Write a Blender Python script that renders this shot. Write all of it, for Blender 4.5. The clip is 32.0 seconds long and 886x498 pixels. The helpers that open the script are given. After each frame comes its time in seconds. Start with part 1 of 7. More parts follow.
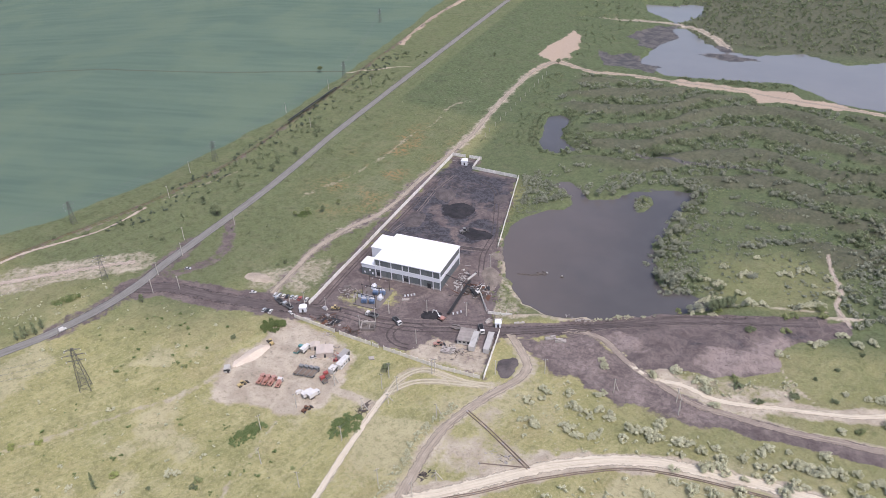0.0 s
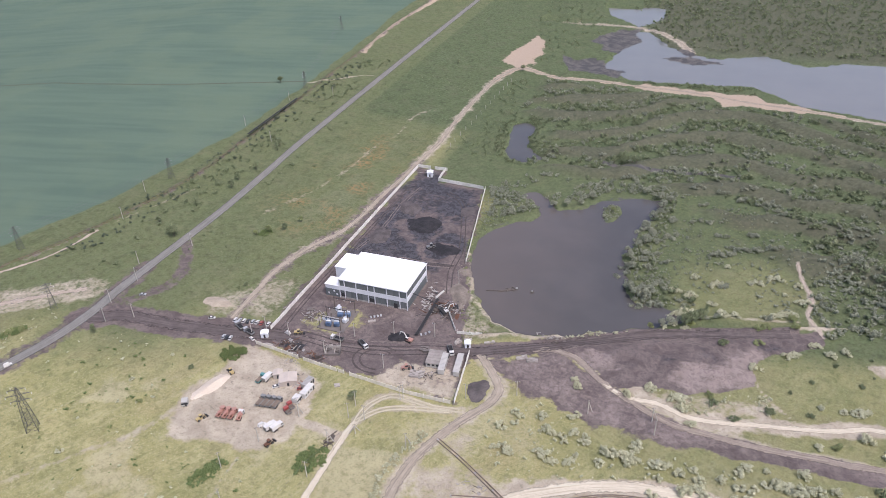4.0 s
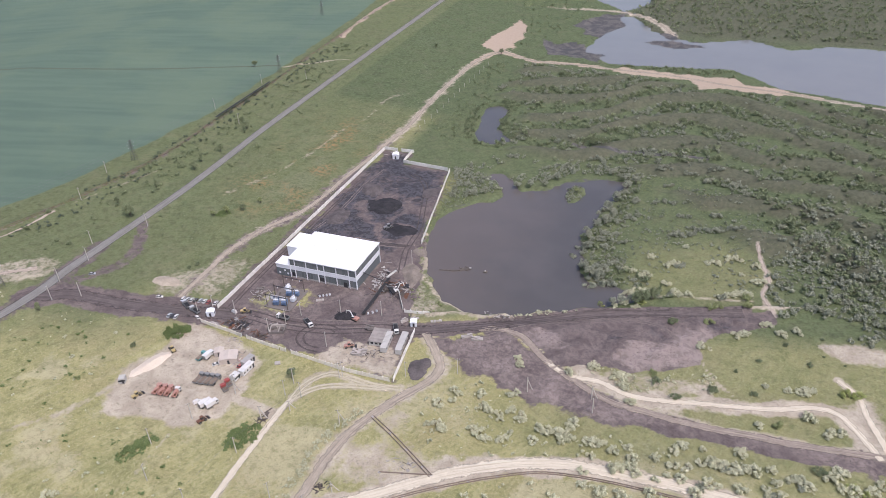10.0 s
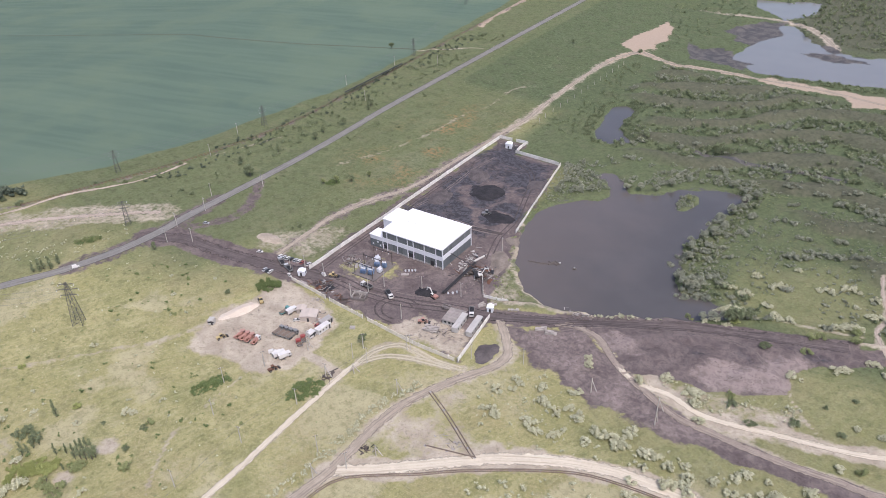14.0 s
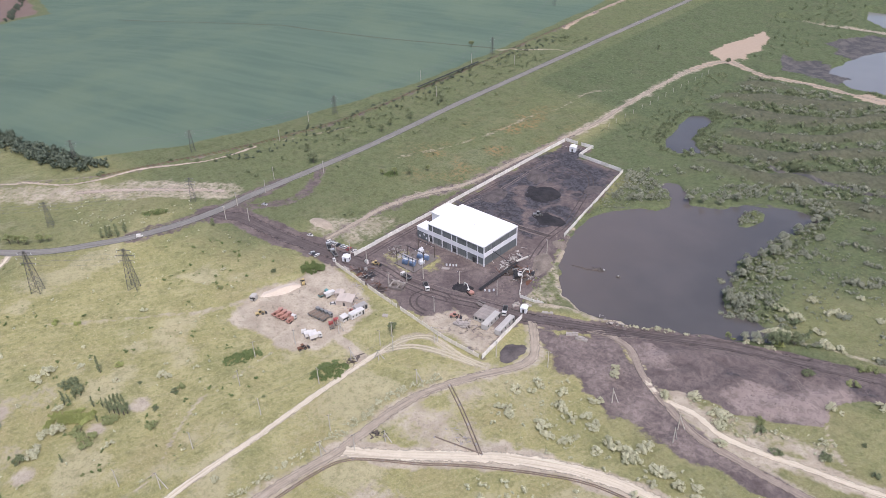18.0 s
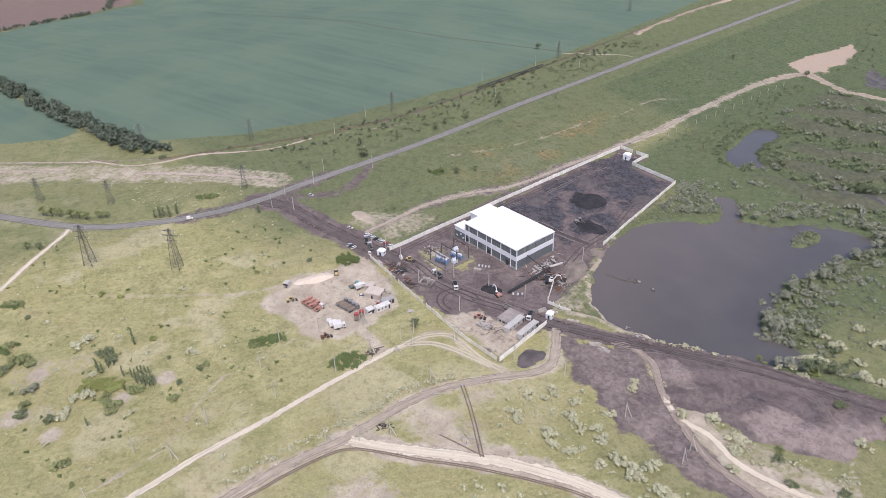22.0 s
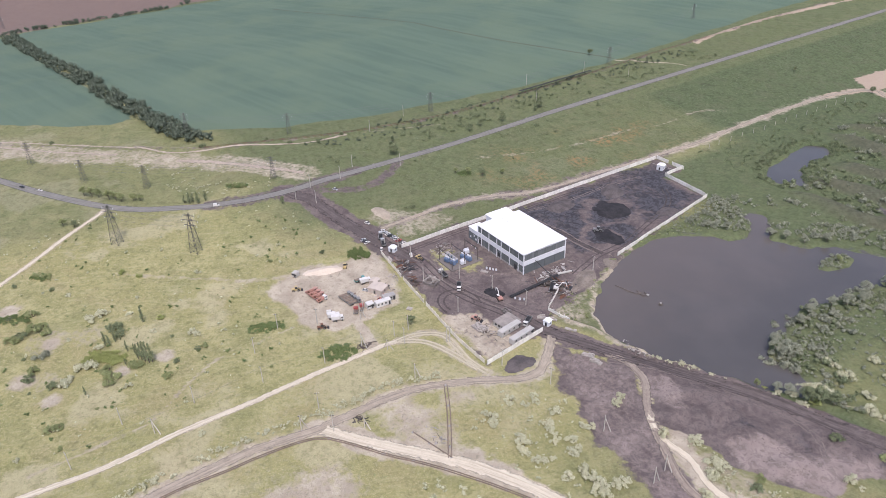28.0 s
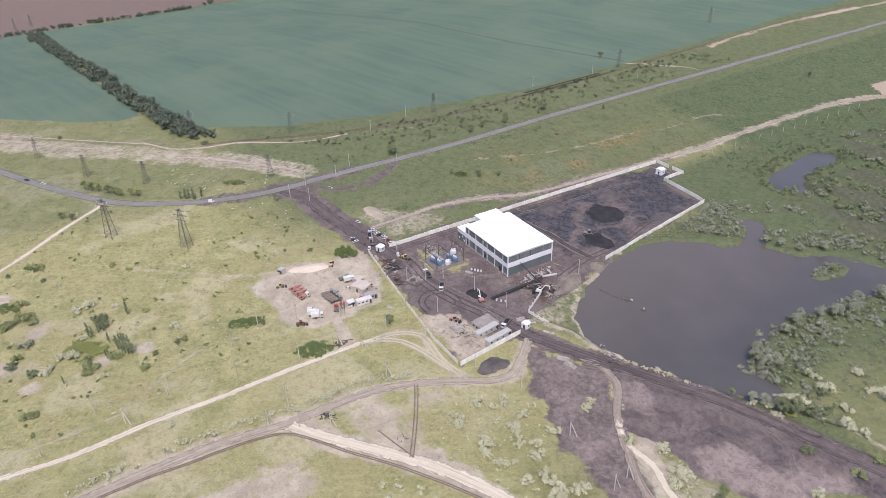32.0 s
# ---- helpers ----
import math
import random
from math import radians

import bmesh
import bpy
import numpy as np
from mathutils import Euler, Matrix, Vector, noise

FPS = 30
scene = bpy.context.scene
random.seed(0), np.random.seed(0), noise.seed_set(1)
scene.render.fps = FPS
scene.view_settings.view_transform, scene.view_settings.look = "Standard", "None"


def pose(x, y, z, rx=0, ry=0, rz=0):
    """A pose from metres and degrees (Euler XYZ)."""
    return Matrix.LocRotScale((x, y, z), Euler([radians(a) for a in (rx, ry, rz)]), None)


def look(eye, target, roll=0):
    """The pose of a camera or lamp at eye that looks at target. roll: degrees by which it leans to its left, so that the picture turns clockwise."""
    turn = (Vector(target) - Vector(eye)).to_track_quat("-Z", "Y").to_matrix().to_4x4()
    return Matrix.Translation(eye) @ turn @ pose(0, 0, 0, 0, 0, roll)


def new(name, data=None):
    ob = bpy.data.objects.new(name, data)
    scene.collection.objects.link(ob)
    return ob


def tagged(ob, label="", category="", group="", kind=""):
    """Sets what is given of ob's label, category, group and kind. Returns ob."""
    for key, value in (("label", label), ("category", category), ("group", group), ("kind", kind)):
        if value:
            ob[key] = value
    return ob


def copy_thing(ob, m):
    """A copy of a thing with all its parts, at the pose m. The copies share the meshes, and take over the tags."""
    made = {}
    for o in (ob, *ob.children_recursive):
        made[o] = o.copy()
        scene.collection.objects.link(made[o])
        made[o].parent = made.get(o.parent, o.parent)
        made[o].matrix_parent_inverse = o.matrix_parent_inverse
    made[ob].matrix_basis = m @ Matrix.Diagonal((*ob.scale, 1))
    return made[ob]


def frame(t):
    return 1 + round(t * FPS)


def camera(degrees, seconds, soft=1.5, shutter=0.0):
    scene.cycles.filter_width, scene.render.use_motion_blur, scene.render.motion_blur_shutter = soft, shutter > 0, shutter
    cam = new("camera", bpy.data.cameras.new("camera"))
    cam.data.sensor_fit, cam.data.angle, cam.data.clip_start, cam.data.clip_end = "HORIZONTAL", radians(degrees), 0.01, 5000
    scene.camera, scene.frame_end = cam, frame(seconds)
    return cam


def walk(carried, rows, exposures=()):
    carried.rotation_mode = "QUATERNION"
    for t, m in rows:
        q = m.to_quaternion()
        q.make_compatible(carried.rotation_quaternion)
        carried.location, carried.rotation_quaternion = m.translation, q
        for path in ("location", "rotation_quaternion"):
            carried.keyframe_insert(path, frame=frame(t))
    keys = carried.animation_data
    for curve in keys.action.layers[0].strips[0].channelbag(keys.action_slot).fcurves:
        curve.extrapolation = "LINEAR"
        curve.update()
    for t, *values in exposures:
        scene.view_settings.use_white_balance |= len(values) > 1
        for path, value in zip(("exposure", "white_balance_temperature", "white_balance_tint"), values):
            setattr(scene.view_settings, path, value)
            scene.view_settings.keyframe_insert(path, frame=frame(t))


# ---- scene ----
cam = camera(63.7, 32.0, soft=0.65)
PATH = [
    (0, (123.65, -272.36, 209.21), (88.97, -194.52, 156.88), -1.87),
    (0.5, (122.19, -269.92, 209.58), (93.42, -189.91, 156.93), -2.16),
    (1, (120.88, -267.97, 209.99), (92.00, -188.03, 157.32), -2.10),
    (1.5, (120.14, -265.71, 210.35), (89.30, -186.30, 157.97), -1.93),
    (2, (119.60, -263.64, 210.21), (88.84, -184.16, 157.90), -1.93),
    (2.5, (119.50, -262.03, 210.04), (88.88, -182.46, 157.77), -2.00),
    (3, (119.93, -260.82, 209.84), (89.49, -181.14, 157.65), -2.05),
    (3.5, (120.00, -259.98, 210.22), (89.48, -180.33, 158.03), -1.95),
    (5.5, (125.97, -257.23, 209.26), (93.71, -178.32, 156.99), -2.15),
    (6, (128.06, -256.47, 208.24), (95.86, -177.60, 155.88), -2.22),
    (6.5, (130.29, -255.65, 207.28), (98.14, -176.80, 154.85), -2.27),
    (7, (132.62, -254.76, 206.35), (100.55, -175.93, 153.84), -2.35),
    (7.5, (135.01, -253.89, 205.34), (102.97, -175.10, 152.76), -2.39),
    (8, (137.37, -253.12, 204.25), (105.46, -174.30, 151.63), -2.36),
    (8.5, (139.76, -252.26, 203.18), (107.92, -173.43, 150.52), -2.33),
    (9, (142.18, -251.19, 202.20), (110.44, -172.38, 149.45), -2.37),
    (9.5, (144.64, -250.17, 201.26), (112.93, -171.40, 148.45), -2.38),
    (10, (147.14, -249.37, 200.34), (115.26, -170.68, 147.49), -2.33),
    (10.5, (149.73, -248.62, 199.48), (116.17, -170.62, 146.65), -2.34),
    (11, (152.48, -247.67, 198.57), (116.71, -170.61, 145.82), -2.23),
    (11.5, (155.26, -246.63, 197.60), (116.36, -171.04, 144.94), -2.14),
    (12, (157.89, -245.69, 196.73), (117.74, -170.73, 144.11), -2.16),
    (12.5, (160.30, -244.91, 196.01), (117.35, -171.50, 143.42), -1.88),
    (13, (162.74, -244.05, 195.26), (117.48, -171.99, 142.73), -1.73),
    (13.5, (165.39, -242.98, 194.42), (117.66, -172.48, 141.96), -1.79),
    (15.5, (174.58, -238.28, 192.79), (125.29, -168.84, 140.37), -1.73),
    (16, (177.30, -236.75, 192.70), (121.21, -172.44, 140.55), -1.35),
    (16.5, (180.44, -234.70, 192.25), (122.32, -172.13, 140.23), -1.52),
    (17, (183.29, -232.62, 191.71), (124.97, -170.19, 139.75), -1.61),
    (17.5, (185.46, -230.90, 191.36), (127.08, -168.49, 139.43), -1.72),
    (18, (187.54, -229.20, 191.18), (129.15, -166.83, 139.21), -1.68),
    (18.5, (189.52, -227.40, 191.12), (131.13, -165.04, 139.14), -1.74),
    (19, (191.14, -225.85, 191.08), (132.80, -163.45, 139.10), -1.79),
    (19.5, (192.98, -224.26, 190.93), (132.37, -163.93, 139.10), -1.57),
    (20, (195.31, -222.26, 190.69), (129.59, -167.34, 139.07), -1.41),
    (20.5, (197.67, -220.03, 190.41), (131.80, -165.24, 138.84), -1.46),
    (21, (199.52, -218.17, 190.11), (133.62, -163.39, 138.57), -1.58),
    (21.5, (201.18, -216.15, 189.89), (135.24, -161.42, 138.35), -1.55),
    (22, (203.06, -214.36, 190.01), (137.11, -159.65, 138.46), -1.63),
    (22.5, (205.00, -212.64, 189.99), (139.04, -157.90, 138.48), -1.63),
    (23, (206.70, -210.71, 189.67), (140.70, -155.95, 138.23), -1.67),
    (23.5, (208.26, -208.51, 189.43), (141.05, -155.18, 138.07), -1.59),
    (24, (210.07, -206.49, 189.45), (142.80, -153.22, 138.10), -1.66),
    (24.5, (211.88, -204.33, 189.34), (143.09, -152.92, 138.09), -1.65),
    (25, (213.60, -202.18, 189.14), (144.77, -150.82, 137.90), -1.70),
    (25.5, (215.16, -200.29, 188.93), (145.46, -150.05, 137.76), -1.60),
    (27.5, (221.85, -191.30, 188.07), (149.57, -144.57, 137.16), -1.63),
    (28, (223.41, -189.15, 187.93), (151.00, -142.59, 137.04), -1.70),
    (28.5, (224.87, -186.98, 187.96), (152.09, -141.03, 137.06), -1.67),
    (29, (226.35, -184.73, 187.81), (152.68, -140.10, 137.00), -1.62),
    (29.5, (228.02, -182.35, 187.57), (153.58, -138.90, 136.86), -1.65),
    (30, (229.73, -179.90, 187.43), (155.16, -136.63, 136.75), -1.76),
    (30.5, (231.23, -177.50, 187.35), (156.63, -134.29, 136.69), -1.78),
    (31, (232.55, -175.18, 187.02), (157.88, -132.03, 136.39), -1.79),
    (31.5, (233.85, -172.87, 186.59), (159.13, -129.74, 136.03), -1.83),
    (32, (235.21, -170.49, 186.11), (160.40, -127.43, 135.63), -1.88),
]
EXPOSURE, KELVIN, TINT = 0.37, 6050, 19
walk(cam, [(t, look(eye, target, roll)) for t, eye, target, roll in PATH], [(0.0, EXPOSURE, KELVIN, TINT), (32.0, EXPOSURE, KELVIN, TINT)])

# ---- daylight ----
SUN_HEIGHT, SUN_TURN = radians(60), radians(118)
world = bpy.data.worlds.new("sky")
scene.world = world
world.use_nodes = True
sky = world.node_tree.nodes.new("ShaderNodeTexSky")
sky.sky_type, sky.sun_disc = "NISHITA", False
sky.sun_elevation, sky.sun_rotation = SUN_HEIGHT, SUN_TURN
sky.air_density, sky.dust_density = 1.4, 4.0
world.node_tree.links.new(sky.outputs[0], world.node_tree.nodes["Background"].inputs[0])
world.node_tree.nodes["Background"].inputs[1].default_value = 0.13
sun = new("sun", bpy.data.lights.new("sun", "SUN"))
sun.data.energy, sun.data.angle, sun.data.color = 1.9, radians(7.0), (1.0, 0.95, 0.88)
# the sun stands at SUN_TURN clockwise from +y, SUN_HEIGHT over the horizon
sun_way = Vector((math.sin(SUN_TURN) * math.cos(SUN_HEIGHT), math.cos(SUN_TURN) * math.cos(SUN_HEIGHT), math.sin(SUN_HEIGHT)))
sun.matrix_world = look(sun_way * 500, (0, 0, 0))

# ---- material tools ----
class Shader:
    """A node material, built by short calls; sockets are passed along."""

    def __init__(self, name):
        self.mat = bpy.data.materials.new(name)
        self.mat.use_nodes = True
        self.tree = self.mat.node_tree
        self.bsdf = self.tree.nodes["Principled BSDF"]

    def node(self, kind, **values):
        n = self.tree.nodes.new(kind)
        for key, value in values.items():
            setattr(n, key, value)
        return n

    def link(self, value, socket):
        if isinstance(value, bpy.types.NodeSocket):
            self.tree.links.new(value, socket)
        elif isinstance(value, (tuple, list)) and len(value) == 3 and socket.type == "RGBA":
            socket.default_value = (*value, 1)
        else:
            socket.default_value = value

    def place(self):
        return self.node("ShaderNodeNewGeometry").outputs["Position"]

    def local(self):
        return self.node("ShaderNodeTexCoord").outputs["Object"]

    def stretched(self, vector, sx, sy, sz, turn=0.0):
        """Turned first, then scaled."""
        for key, value in (("Rotation", (0, 0, turn)), ("Scale", (sx, sy, sz))):
            n = self.node("ShaderNodeMapping")
            self.link(vector, n.inputs[0])
            n.inputs[key].default_value = value
            vector = n.outputs[0]
        return vector

    def noise(self, scale, detail=3.0, vector=None, rough=0.55, distortion=0.0):
        n = self.node("ShaderNodeTexNoise")
        self.link(vector if vector is not None else self.place(), n.inputs["Vector"])
        n.inputs["Scale"].default_value, n.inputs["Detail"].default_value = scale, detail
        n.inputs["Roughness"].default_value, n.inputs["Distortion"].default_value = rough, distortion
        return n.outputs[0]

    def voronoi(self, scale, vector=None, out="Distance"):
        n = self.node("ShaderNodeTexVoronoi")
        self.link(vector if vector is not None else self.place(), n.inputs["Vector"])
        n.inputs["Scale"].default_value = scale
        return n.outputs[out]

    def math(self, op, a, b=0.5, clamp=False):
        n = self.node("ShaderNodeMath", operation=op, use_clamp=clamp)
        self.link(a, n.inputs[0])
        self.link(b, n.inputs[1])
        return n.outputs[0]

    def step(self, value, low, high, out_low=0.0, out_high=1.0):
        n = self.node("ShaderNodeMapRange", interpolation_type="SMOOTHSTEP")
        self.link(value, n.inputs[0])
        for socket, v in zip(n.inputs[1:5], (low, high, out_low, out_high)):
            self.link(v, socket)
        return n.outputs[0]

    def mix(self, factor, a, b):
        n = self.node("ShaderNodeMix", data_type="RGBA")
        self.link(factor, n.inputs[0])
        self.link(a, n.inputs[6])
        self.link(b, n.inputs[7])
        return n.outputs[2]

    def random(self):
        return self.node("ShaderNodeObjectInfo").outputs["Random"]

    def island(self):
        return self.node("ShaderNodeNewGeometry").outputs["Random Per Island"]

    def attribute(self, name):
        n = self.node("ShaderNodeAttribute", attribute_name=name)
        split = self.node("ShaderNodeSeparateColor")
        self.link(n.outputs["Color"], split.inputs[0])
        return (*split.outputs[:3], n.outputs["Alpha"])

    def bump(self, height, strength, distance):
        n = self.node("ShaderNodeBump")
        n.inputs["Strength"].default_value, n.inputs["Distance"].default_value = strength, distance
        self.link(height, n.inputs["Height"])
        self.link(n.outputs[0], self.bsdf.inputs["Normal"])

    def done(self, color, rough=0.9, metal=0.0, specular=0.3):
        self.link(color, self.bsdf.inputs["Base Color"])
        self.link(rough, self.bsdf.inputs["Roughness"])
        self.link(metal, self.bsdf.inputs["Metallic"])
        self.bsdf.inputs["Specular IOR Level"].default_value = specular
        return self.mat


def surface(name, color, dark=0.75, scale=1.0, rough=0.8, metal=0.0, specular=0.3, bump=0.0, vary=0.0):
    """A worn plain surface: colour with large stains and fine grain; vary: how far pieces differ."""
    s = Shader(name)
    at = s.local()
    low = tuple(c * dark for c in color)
    stains = s.step(s.noise(0.35 * scale, 4, at), 0.35, 0.7)
    grain = s.step(s.noise(6.0 * scale, 3, at), 0.3, 0.75)
    col = s.mix(s.math("MULTIPLY", stains, 0.7), color, low)
    col = s.mix(s.math("MULTIPLY", grain, 0.25), col, low)
    if vary:
        col = s.mix(s.math("MULTIPLY", s.random(), vary), col, tuple(c * 0.5 for c in color))
    if bump:
        s.bump(s.noise(9.0 * scale, 4, at), 0.4, bump)
    return s.done(col, rough, metal, specular)

# ---- plan: the lie of the land ----
def soft(v, k):
    return np.log1p(np.exp(np.clip(v / k, -30, 30))) * k


def lie(x, y):
    """Height of the undisturbed land: it climbs to the road on the west and slowly to the north."""
    west = 0.085 * soft(-(x + 60), 12) - 0.06 * soft(-(x + 170), 25)
    north = 0.02 * soft(y - 170, 30) / (1 + np.exp(np.clip((x + 20) / 30, -30, 30)))
    return west + north


def lattice(seed, x, y, size):
    """Smooth value noise from 0 to 1, for arrays."""
    table = np.random.RandomState(seed).rand(64, 64)
    u, v = x / size, y / size
    i, j = np.floor(u).astype(int), np.floor(v).astype(int)
    fu, fv = u - i, v - j
    fu, fv = fu * fu * (3 - 2 * fu), fv * fv * (3 - 2 * fv)
    t = lambda a, b: table[a % 64, b % 64]
    return (t(i, j) * (1 - fu) + t(i + 1, j) * fu) * (1 - fv) + (t(i, j + 1) * (1 - fu) + t(i + 1, j + 1) * fu) * fv


def rough_noise(seed, x, y, size):
    return sum(lattice(seed + k, x, y, size / 2**k) * 0.5**k for k in range(4)) / 1.875


def curve(points, step=3.0):
    """A smooth line (Catmull-Rom) through a few corners, with even steps."""
    p = np.array(points, float)
    p = np.vstack([2 * p[0] - p[1], p, 2 * p[-1] - p[-2]])
    out = []
    for a, b, c, d in zip(p, p[1:], p[2:], p[3:]):
        n = max(2, int(np.hypot(*(c - b)) / step))
        for t in np.arange(n) / n:
            out.append(0.5 * (2 * b + (c - a) * t + (2 * a - 5 * b + 4 * c - d) * t * t + (3 * b - a - 3 * c + d) * t**3))
    return np.array(out + [p[-2]])


def from_line(points, x, y, reach):
    """Distance of every place to a line; places out of reach keep the reach."""
    out = np.full(x.shape, float(reach))
    p = np.array(points, float)
    for a, b in zip(p, p[1:]):
        near = (x > min(a[0], b[0]) - reach) & (x < max(a[0], b[0]) + reach) & (y > min(a[1], b[1]) - reach) & (y < max(a[1], b[1]) + reach)
        if near.any():
            d = b - a
            t = np.clip(((x[near] - a[0]) * d[0] + (y[near] - a[1]) * d[1]) / max(d @ d, 1e-9), 0, 1)
            out[near] = np.minimum(out[near], np.hypot(x[near] - a[0] - t * d[0], y[near] - a[1] - t * d[1]))
    return out


def inside(points, x, y, reach=40.0):
    """Signed distance to a closed outline: positive within it."""
    p = np.array(points, float)
    q = np.vstack([p, p[:1]])
    within = np.zeros(x.shape, bool)
    for (ax, ay), (bx, by) in zip(q, q[1:]):
        if ay != by:
            within ^= ((ay > y) != (by > y)) & (x < (bx - ax) * (y - ay) / (by - ay) + ax)
    far = from_line(q, x, y, reach)
    return np.where(within, far, -far)


# lines of the plan: road, tracks and what runs along them
ROAD = [(-480, -310), (-400, -275), (-320, -238), (-257, -202), (-220, -181), (-187, -158), (-169, -140), (-159, -122), (-151, -104), (-145, -80), (-143, -57), (-144, -38), (-144, -14), (-144, 50), (-147, 110), (-150, 160), (-152, 300), (-153, 550), (-153, 900), (-140, 1500)]
ENTRY = [(-144, -62), (-136, -58), (-128, -53), (-110, -50), (-93, -47), (-76, -43), (-60, -39), (-45, -36)]
SIDE_LANE = [(-140, -50), (-126, -30), (-124, -14), (-132, 2), (-141, 14)]
YARD_TRACK = [(-79, -34), (-80, -12), (-81, 10), (-77, 34), (-68, 56), (-64, 80), (-63, 110), (-61, 140), (-60, 165), (-58, 198), (-60, 250), (-60, 300), (-58, 340), (-53, 366), (-44, 385), (-30, 380), (-6, 371), (34, 373), (69, 369), (117, 364), (161, 351), (194, 346), (225, 337), (300, 318)]
RAIL = [(-420, -330), (-330, -215), (-280, -150), (-229, -85), (-214, -42), (-198, 7), (-187, 78), (-189, 149), (-192, 226), (-196, 285), (-200, 385), (-204, 470), (-205, 620)]
RED_TRACK = [(-196, 360), (-200, 388), (-204, 444), (-204, 501), (-196, 620), (-180, 800)]
FIELD_LANE = [(-330, -200), (-308, -176), (-276, -143), (-250, -111), (-228, -84), (-212, -42), (-196, 7), (-176, 70)]
BARE_BANK = [(-330, -222), (-309, -200), (-276, -167), (-248, -135), (-220, -102), (-204, -82), (-177, -57), (-160, -42)]
LONG_TRACK = [(0, -330), (6, -260), (9, -217), (11, -193), (9, -166), (9, -137), (8, -110), (8, -86), (9, -76)]
LOOP_NORTH = [(9, -76), (10, -66), (13, -59), (21, -57), (33, -58), (43, -58), (50, -55)]
LOOP_SOUTH = [(9, -76), (13, -69), (21, -64), (30, -61), (40, -59), (50, -56)]
WEST_TRACK = [(-178, -155), (-158, -180), (-144, -196), (-125, -222), (-100, -260)]
DEPOT_TRACK = [(6, -86), (-4, -84), (-12, -83), (-22, -83)]
RUT_ROAD = [(44, -330), (37, -220), (34, -193), (33, -167), (33, -151), (35, -137), (37, -125), (37, -112), (37, -99), (39, -86), (43, -75), (48, -64), (54, -54), (58, -46), (58, -38), (52, -29), (44, -20)]
PALE_ROAD = [(37, -125), (49, -117), (61, -107), (72, -98), (84, -89), (98, -81), (113, -75), (127, -72), (141, -71), (169, -70), (230, -74), (320, -85)]
BROWN_ROAD = [(44, -18), (60, -11), (77, -7), (87, -10), (99, -21), (116, -31), (129, -37), (141, -38), (162, -39), (181, -38), (198, -37), (260, -30), (330, -18)]
PALE_EAST = [(112, -18), (123, -27), (136, -31), (151, -29), (164, -26), (178, -23.5), (190, -20.4), (202, -15.5), (210, -16), (215, -21.6), (220, -30), (223, -36)]
BRANCH = [(159.9, 5), (162.2, -4.3), (169.7, -14.2), (176.2, -21)]
DELTA_ARM = [(212, 4), (218.8, -4.2), (220, -11.8), (222.5, -20.7), (225, -29.2), (227, -37)]
COAL_ROAD = [(30, -22), (41, -19), (59, -11), (76, -3), (92, 6), (116, 18), (145, 28), (176, 38)]
FAR_TRACK = [(-120, 60), (-106, 100), (-100, 140), (-98, 180), (-92, 200), (-93, 240), (-80, 262)]
MEADOW_PATH = [(0, -217), (-1, -198), (-3, -176), (-16, -158), (-25, -140), (-25, -126), (-26, -108)]
DEPOT_PATH = [(-113, -164), (-96, -143), (-83, -125), (-73, -113), (-66, -96), (-60, -88)]
FIELD_CUT = [(-205, 268), (-190, 282), (-172, 300), (-160, 306)]

# outlines of the plan
POND = [(24, 36), (19, 46), (14, 60), (13, 72), (14, 82), (17, 93), (24, 101), (36, 108), (39, 118), (36, 129), (28, 135), (20, 137), (23, 144), (31, 146), (39, 137), (46, 125), (58, 128), (66, 136), (71, 145), (81, 150), (91, 157), (106, 155), (104, 140), (99, 126), (98, 110), (94, 94), (92, 82), (95, 66), (100, 50), (106, 44), (115, 44), (124, 40), (126, 34), (114, 24), (100, 18), (87, 14), (76, 6), (64, 3), (52, 4), (43, 8), (35, 16), (27, 27)]
ISLET = [(77, 118), (73, 131), (75, 145), (84, 144), (87, 134), (83, 121)]
SMALL_POND = [(-14, 256), (-8, 261), (2, 256), (2.5, 238), (2.8, 220), (9.5, 211), (21, 199), (10, 191), (-1, 193), (-8, 205), (-11, 227), (-13.5, 244)]
DITCH = [(62, 203), (70, 200), (88, 197), (103, 201), (118, 201), (132, 205), (150, 203)]
LAKE = [(20, 515), (53, 569), (77, 507), (109, 476), (130, 473), (170, 490), (208, 464), (240, 486), (420, 470), (420, 330), (260, 338), (229, 352), (202, 356), (178, 379), (161, 399), (115, 393), (72, 388), (49, 393), (28, 428), (34, 470)]
MUD_FLATS = ([(2, 505), (22, 555), (40, 560), (58, 522), (36, 468), (20, 470)], [(-14, 436), (12, 436), (54, 412), (45, 388), (0, 396)], [(69, 516), (102, 491), (114, 470), (92, 472), (60, 534)], [(67, 466), (102, 484), (155, 458), (107, 438), (82, 447)])
RUBBLE_EAST = [(204, 25), (210, 21), (215, 17), (225, 19), (245, 18), (245, 30), (224, 31), (217, 28)]
DELTA = [(200, -16), (212, -14), (219, -4), (224, -4), (230, -17), (227, -31), (221, -28), (215, -20)]
POOL = [(-9, 657), (60, 668), (63, 612), (42, 577), (5, 613)]
COMPOUND = [(-56, -44), (-56, 156), (-37, 157), (-36, 141), (-3, 138), (13, 52), (20, 40), (26, 20), (30, -5), (41, -22), (43, -53), (-20, -49)]
SPOIL = [(60, -14), (71, -4), (84, 3), (103, 10), (133, 25), (169, 34), (187, 41), (188, 35), (177, 26), (161, 14), (158, -2), (146, -11), (133, -16), (121, -17), (113, -18), (106, -21), (98, -18.5), (88, -9.5), (78, -6)]
